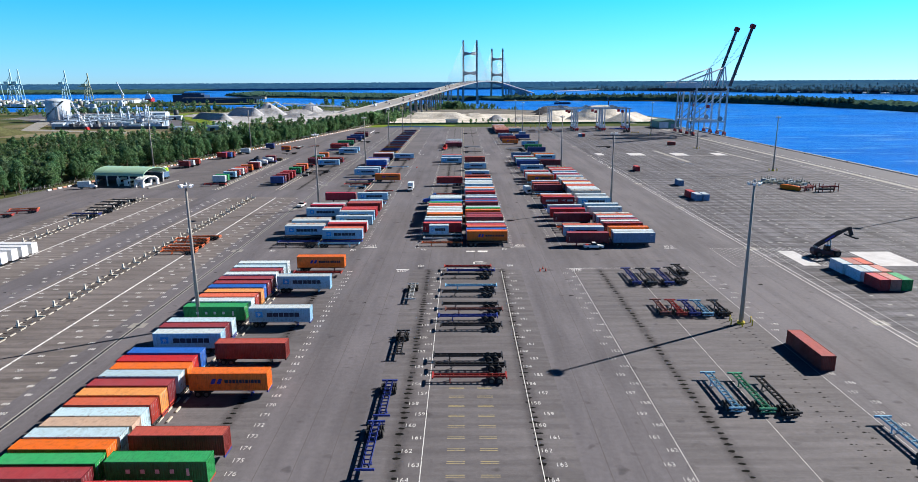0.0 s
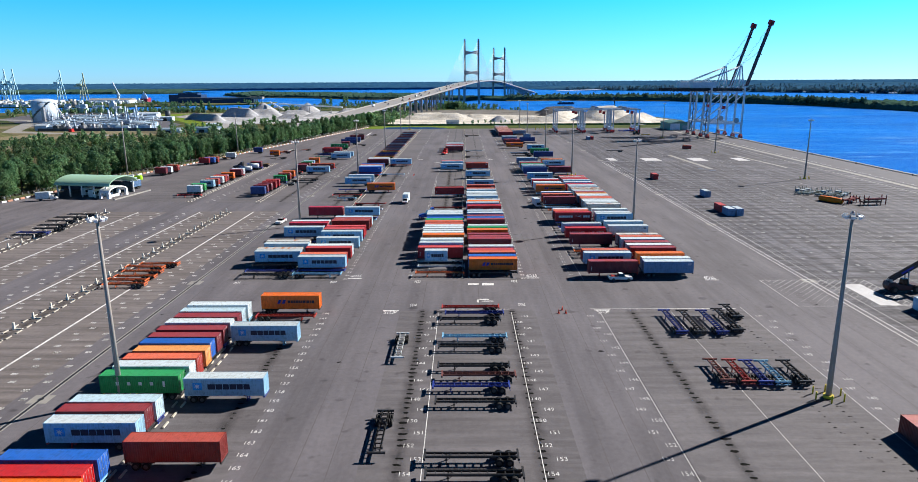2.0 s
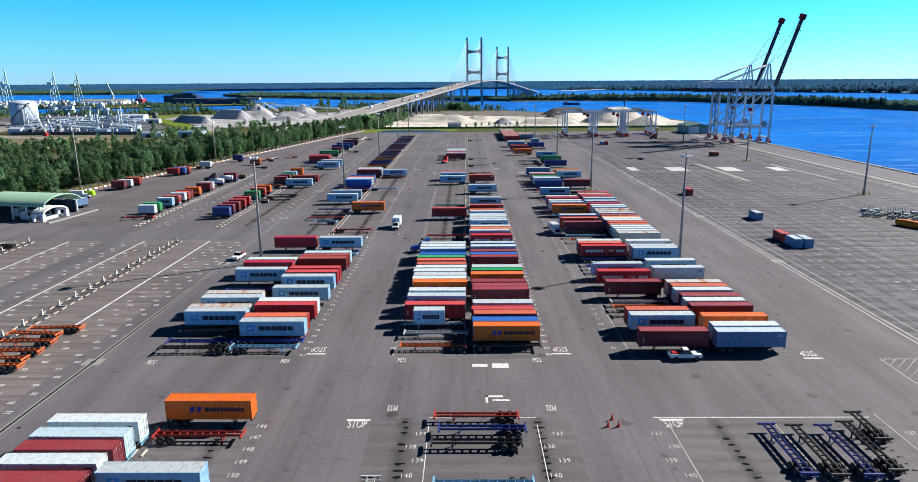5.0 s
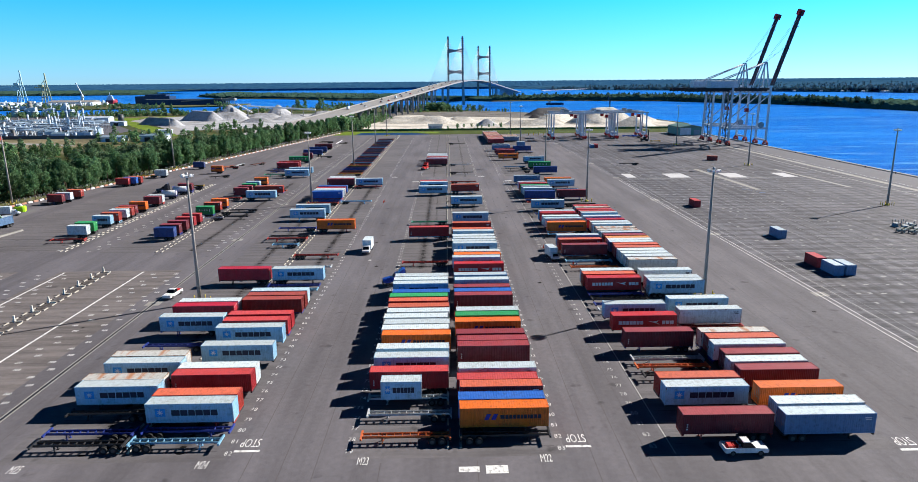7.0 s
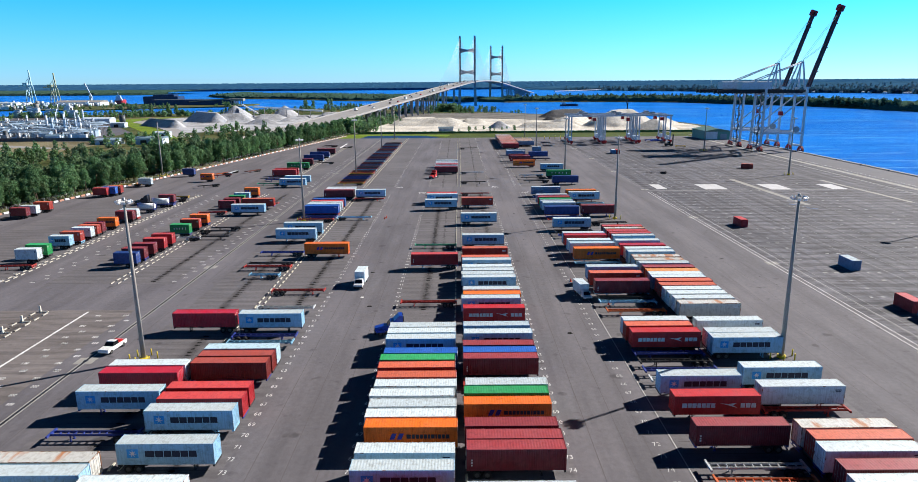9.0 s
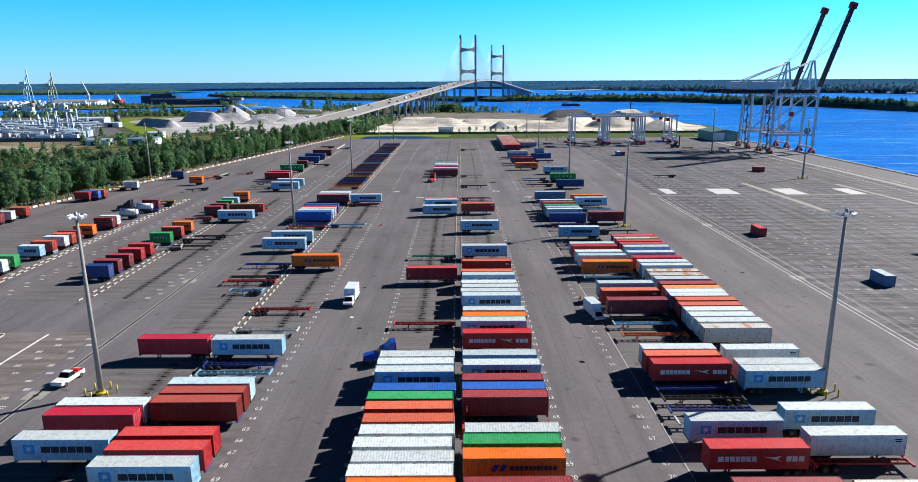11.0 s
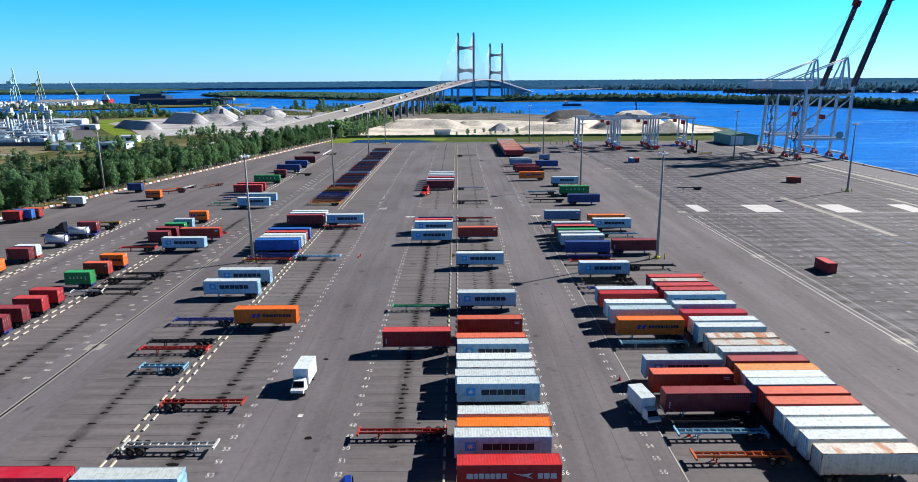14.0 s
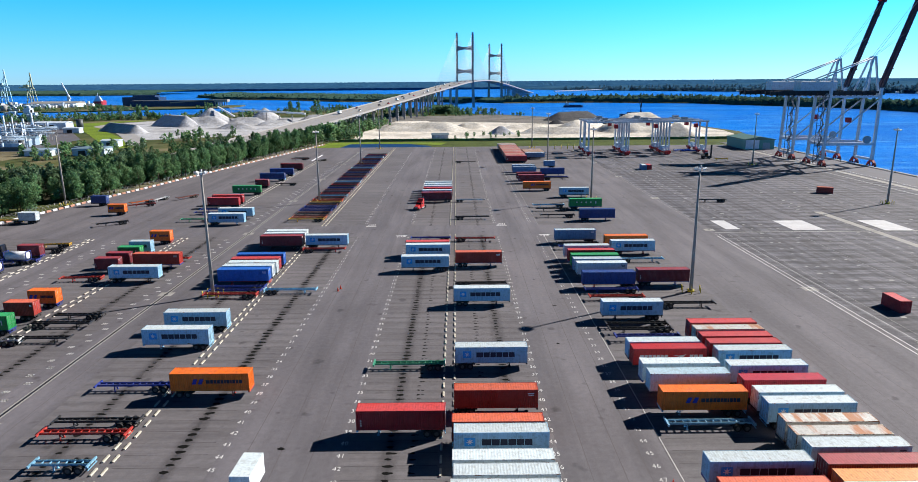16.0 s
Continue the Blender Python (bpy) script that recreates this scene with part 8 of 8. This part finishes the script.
# ------------------------------------------------------------------ reach stacker
rs = thing("reach_stacker", pose(101.0, 178.6, 0.015) @ Matrix.Scale(0.82, 4), "dark reach stacker with a raised telescopic boom", "reach stacker")
bm = bmesh.new()
side_loft(bm, ((-4.9, 0.7), (3.7, 0.7), (4.1, 1.5), (3.4, 2.2), (0.6, 2.0), (-2.6, 2.3), (-3.2, 2.9), (-5.0, 2.9), (-5.3, 1.8)), 2.9, 2.6)
part("body", bm, CRANE_DARK, rs)
bm = bmesh.new()
side_loft(bm, ((-1.2, 1.9), (0.9, 1.9), (0.6, 3.7), (-0.9, 3.7)), 1.6, 1.4)
part("cab", bm, GLASS_DARK, rs)
bm = bmesh.new()
beam(bm, (-4.2, 0, 3.4), (3.6, 0, 8.3), 1.0, 1.2)
boom = part("boom", bm, DARKSTEEL, rs)
bm = bmesh.new()
beam(bm, (3.2, 0, 8.05), (6.6, 0, 9.6), 0.75, 0.9)
beam(bm, (6.4, 0, 9.8), (7.4, 0, 7.2), 0.9, 1.0)
part("boom_head", bm, DARKSTEEL, boom)
bm = bmesh.new()
beam(bm, (7.4, -3.4, 6.8), (7.4, 3.4, 6.8), 1.2, 0.5)
beam(bm, (7.4, 0, 6.9), (9.6, 0, 5.9), 0.5)
part("spreader", bm, DARKSTEEL, boom)
bm = bmesh.new()
for yy in (-0.8, 0.8):
    rod(bm, (0.6, yy, 1.9), (0.2, yy, 6.0), 0.18, 0.18, 10)
    beam(bm, (-4.3, yy, 2.0), (-4.2, yy * 0.7, 3.6), 0.4, 0.9)
part("lift_cylinder", bm, RIM, rs)
bm = bmesh.new()
beam(bm, (-1.5, 0, 5.25), (1.5, 0, 7.15), 1.06, 0.6)
part("name_plate", bm, ROYAL, boom)
for xx, r in ((2.6, 1.05), (-3.6, 0.9)):
    for yy in (-1.7, 1.7):
        part("wheel", wheel_mesh(r, 0.8), None, rs, m=pose(xx, yy, r))


# ------------------------------------------------------------------ spreaders and other stores on the terminal
def spreader(x, y, turn, mat, z, label, high=1.2, length=12.0):
    top = thing("crane_spreader", pose(x, y, z, 0, 0, turn), label, "spreader", "stored spreaders")
    bm = bmesh.new()
    for yy in (-0.6, 0.6):
        beam(bm, (-length * 0.45, yy, high * 0.6), (length * 0.45, yy, high * 0.6), 0.35, 0.6)
    for xx in (-length * 0.3, 0, length * 0.3):
        beam(bm, (xx, -0.6, high * 0.6), (xx, 0.6, high * 0.6), 0.4)
    part("main_beam", bm, mat, top)
    for sx in (-1, 1):
        bm = bmesh.new()
        beam(bm, (sx * length * 0.48, -1.2, high * 0.6), (sx * length * 0.48, 1.2, high * 0.6), 0.4, 0.5)
        for yy in (-1.15, 1.15):
            beam(bm, (sx * length * 0.48, yy, 0), (sx * length * 0.48, yy, high), 0.25)
        part("end_beam", bm, mat, top)


STEELGREY = plain_mat("grey_green_steel", (0.16, 0.20, 0.19), 0.5)
for k, (x, y, turn) in enumerate(((146, 315, 40), (149, 313, 36), (152, 311, 44), (155, 309, 38), (158, 307, 42))):
    spreader(x, y, turn, STEELGREY, 0.008, "grey-green stored crane spreader on asphalt")
STORED_RED = plain_mat("dull_dark_red_frame_paint", (0.22, 0.022, 0.022), 0.6)
spreader(152.5, 291, 35, STORED_RED, 0.008, "dark red stored crane spreader frame", 2.6, 9)
spreader(155, 294, 60, STORED_RED, 0.008, "dark red stored crane spreader frame", 2.2, 8)
spreader(160, 288, 10, STORED_RED, 0.008, "dark red stored crane spreader frame", 3.6, 8)
spreader(157.5, 286.5, 4, DARKSTEEL, 0.008, "black stored crane spreader on asphalt", 2.2, 7)
rng = random.Random(88)
CRATE = concrete_mat("pale_grey_crate_paint", (0.34, 0.38, 0.41), 0.6)
for k in range(10):
    x, y = 146.5 + 3.0 * (k % 5) + rng.uniform(-0.6, 0.6), 316.5 - 2.2 * (k % 5) + 4.2 * (k // 5) + rng.uniform(-0.5, 0.5)
    o = thing("storage_rack", pose(x, y, 0.008, 0, 0, 40 + rng.uniform(-8, 8)), "pale grey steel storage rack with corner posts", "rack", "storage racks")
    w, d, hh = rng.uniform(1.8, 3.0), rng.uniform(1.4, 2.2), rng.uniform(0.9, 1.5)
    bm = bmesh.new()
    quad_box(bm, -w / 2, w / 2, -d / 2, d / 2, 0.18, hh)
    quad_box(bm, -w / 2 + 0.1, w / 2 - 0.1, -d / 2 + 0.1, d / 2 - 0.1, 0.0, 0.18)
    part("box", bm, CRATE, o)
    bm = bmesh.new()
    for sx in (-1, 1):
        for sy in (-1, 1):
            beam(bm, (sx * w / 2, sy * d / 2, 0), (sx * w / 2, sy * d / 2, hh + rng.uniform(0.6, 1.6)), 0.12)
    part("corner_post", bm, STEELGREY, o)
top = thing("yellow_hopper", pose(146.0, 293.5, 0.008, 0, 0, 118), "orange-yellow rounded steel hopper lying on asphalt", "hopper")
bm = bmesh.new()
loft(bm, [[(s, w * math.cos(a), 1.0 + 0.95 * w / 1.4 * math.sin(a)) for a in np.linspace(0, 2 * math.pi, 13)[:-1]] for s, w in ((-4.9, 0.7), (-4.3, 1.5), (-1, 1.75), (2.5, 1.75), (4.4, 1.4), (5.0, 0.7))])
part("shell", bm, plain_mat("orange_yellow_hopper_paint", (0.95, 0.20, 0.006), 0.6), top)
spreader(155, 680, 15, TRUCK_BLUE, 0.008, "blue stored crane spreader on asphalt", 1.5, 12)
spreader(159, 676, 5, TRUCK_BLUE, 0.008, "blue stored crane spreader on asphalt", 1.5, 12)
o = thing("forklift", pose(155.5, 636, 0.008), "dark heavy forklift with a tall mast", "forklift")
bm = bmesh.new()
side_loft(bm, ((-3, 0.7), (2.4, 0.7), (2.4, 1.6), (-3, 2.0)), 2.2)
part("body", bm, DARKSTEEL, o)
bm = bmesh.new()
for yy in (-0.7, 0.7):
    beam(bm, (2.8, yy, 0.2), (2.8, yy, 8.5), 0.4)
for z in (1.5, 4.5, 8.2):
    beam(bm, (2.8, -0.7, z), (2.8, 0.7, z), 0.35)
part("lift_mast", bm, DARKSTEEL, o)
bm = bmesh.new()
side_loft(bm, ((-1.2, 1.8), (1.0, 1.8), (0.8, 3.4), (-0.9, 3.4)), 1.6)
part("cab", bm, GLASS_DARK, o)
for xx in (-2, 1.6):
    for yy in (-1.1, 1.1):
        part("wheel", wheel_mesh(0.7, 0.5), None, o, m=pose(xx, yy, 0.7))
spreader(161.5, 627.5, 0, FRAME["y"], 0.008, "yellow stored lifting frame on asphalt", 1.4, 7)

chassis("k", 103.0, 486.8, 0, 11.0)
tractor(-12.3, 477.0, 250, CRANE_RED, "small red yard tractor standing beside parked trailers")
bm = bmesh.new()
for k in range(14):
    a0, a1 = k / 14, (k + 1) / 14
    q = [(129.5 + 6.0 * f, 398.5 - 11.5 * f + 1.4 * math.sin(7 * f)) for f in (a0, a1)]
    bm.faces.new([bm.verts.new(c) for c in ((q[0][0], q[0][1] - 0.35, 0.013), (q[1][0], q[1][1] - 0.35, 0.013), (q[1][0], q[1][1] + 0.35, 0.013), (q[0][0], q[0][1] + 0.35, 0.013))])
tagged(part("blue_mark", bm, plain_mat("blue_spray_paint", (0.10, 0.24, 0.55), 0.7)), "wavering blue sprayed line on terminal asphalt", "road marking", "", "structure")

# tall yellow posts at the far edge of the yard
bm = bmesh.new()
rod(bm, (0, 0, 0), (0, 0, 2.5), 0.3, 0.26, 12)
rod(bm, (0, 0, 2.5), (0, 0, 2.9), 0.45, 0.2, 12)
post_me = to_mesh("yellow_post", bm, YELLOW)
for k in range(4):
    tagged(part("yellow_post", post_me, None, m=pose(72 + k * 4.5, 703, 0.004)), "tall yellow steel post at the yard edge", "bollard", "tall yellow posts")

# traffic cones
CONE = plain_mat("orange_cone_plastic", (0.75, 0.06, 0.02), 0.5)
bm = bmesh.new()
quad_box(bm, -0.24, 0.24, -0.24, 0.24, 0, 0.05)
rod(bm, (0, 0, 0.05), (0, 0, 0.95), 0.2, 0.04, 12)
cone_me = to_mesh("traffic_cone", bm, CONE)
for x, y in ((19.9, 164.4), (21.4, 164.4), (20.9, 166.4), (-26.0, 375.4), (-25.6, 377), (27.6, 297.6), (27.4, 289.4), (33.0, 280.2)):
    tagged(part("traffic_cone", cone_me, None, m=pose(x, y, 0.008)), "orange plastic traffic cone on asphalt", "traffic cone", "traffic cones")

# pavement seams between the lanes
seams = []
for x in (-26.0, -21.5, -17.2, 18.4, 22.6, 25.6, 63.0, 67.2, 71.6, 75.8, -61.5, 3.4, -9.0):
    if x in (3.4, -9.0):
        seams.append((x - 0.05, x + 0.05, 168, 187))
    else:
        seams.append((x - 0.04, x + 0.04, -50, 718))
marks("pavement_seam", seams, TAR, 0.006, "thin dark tar seams in the asphalt lanes")
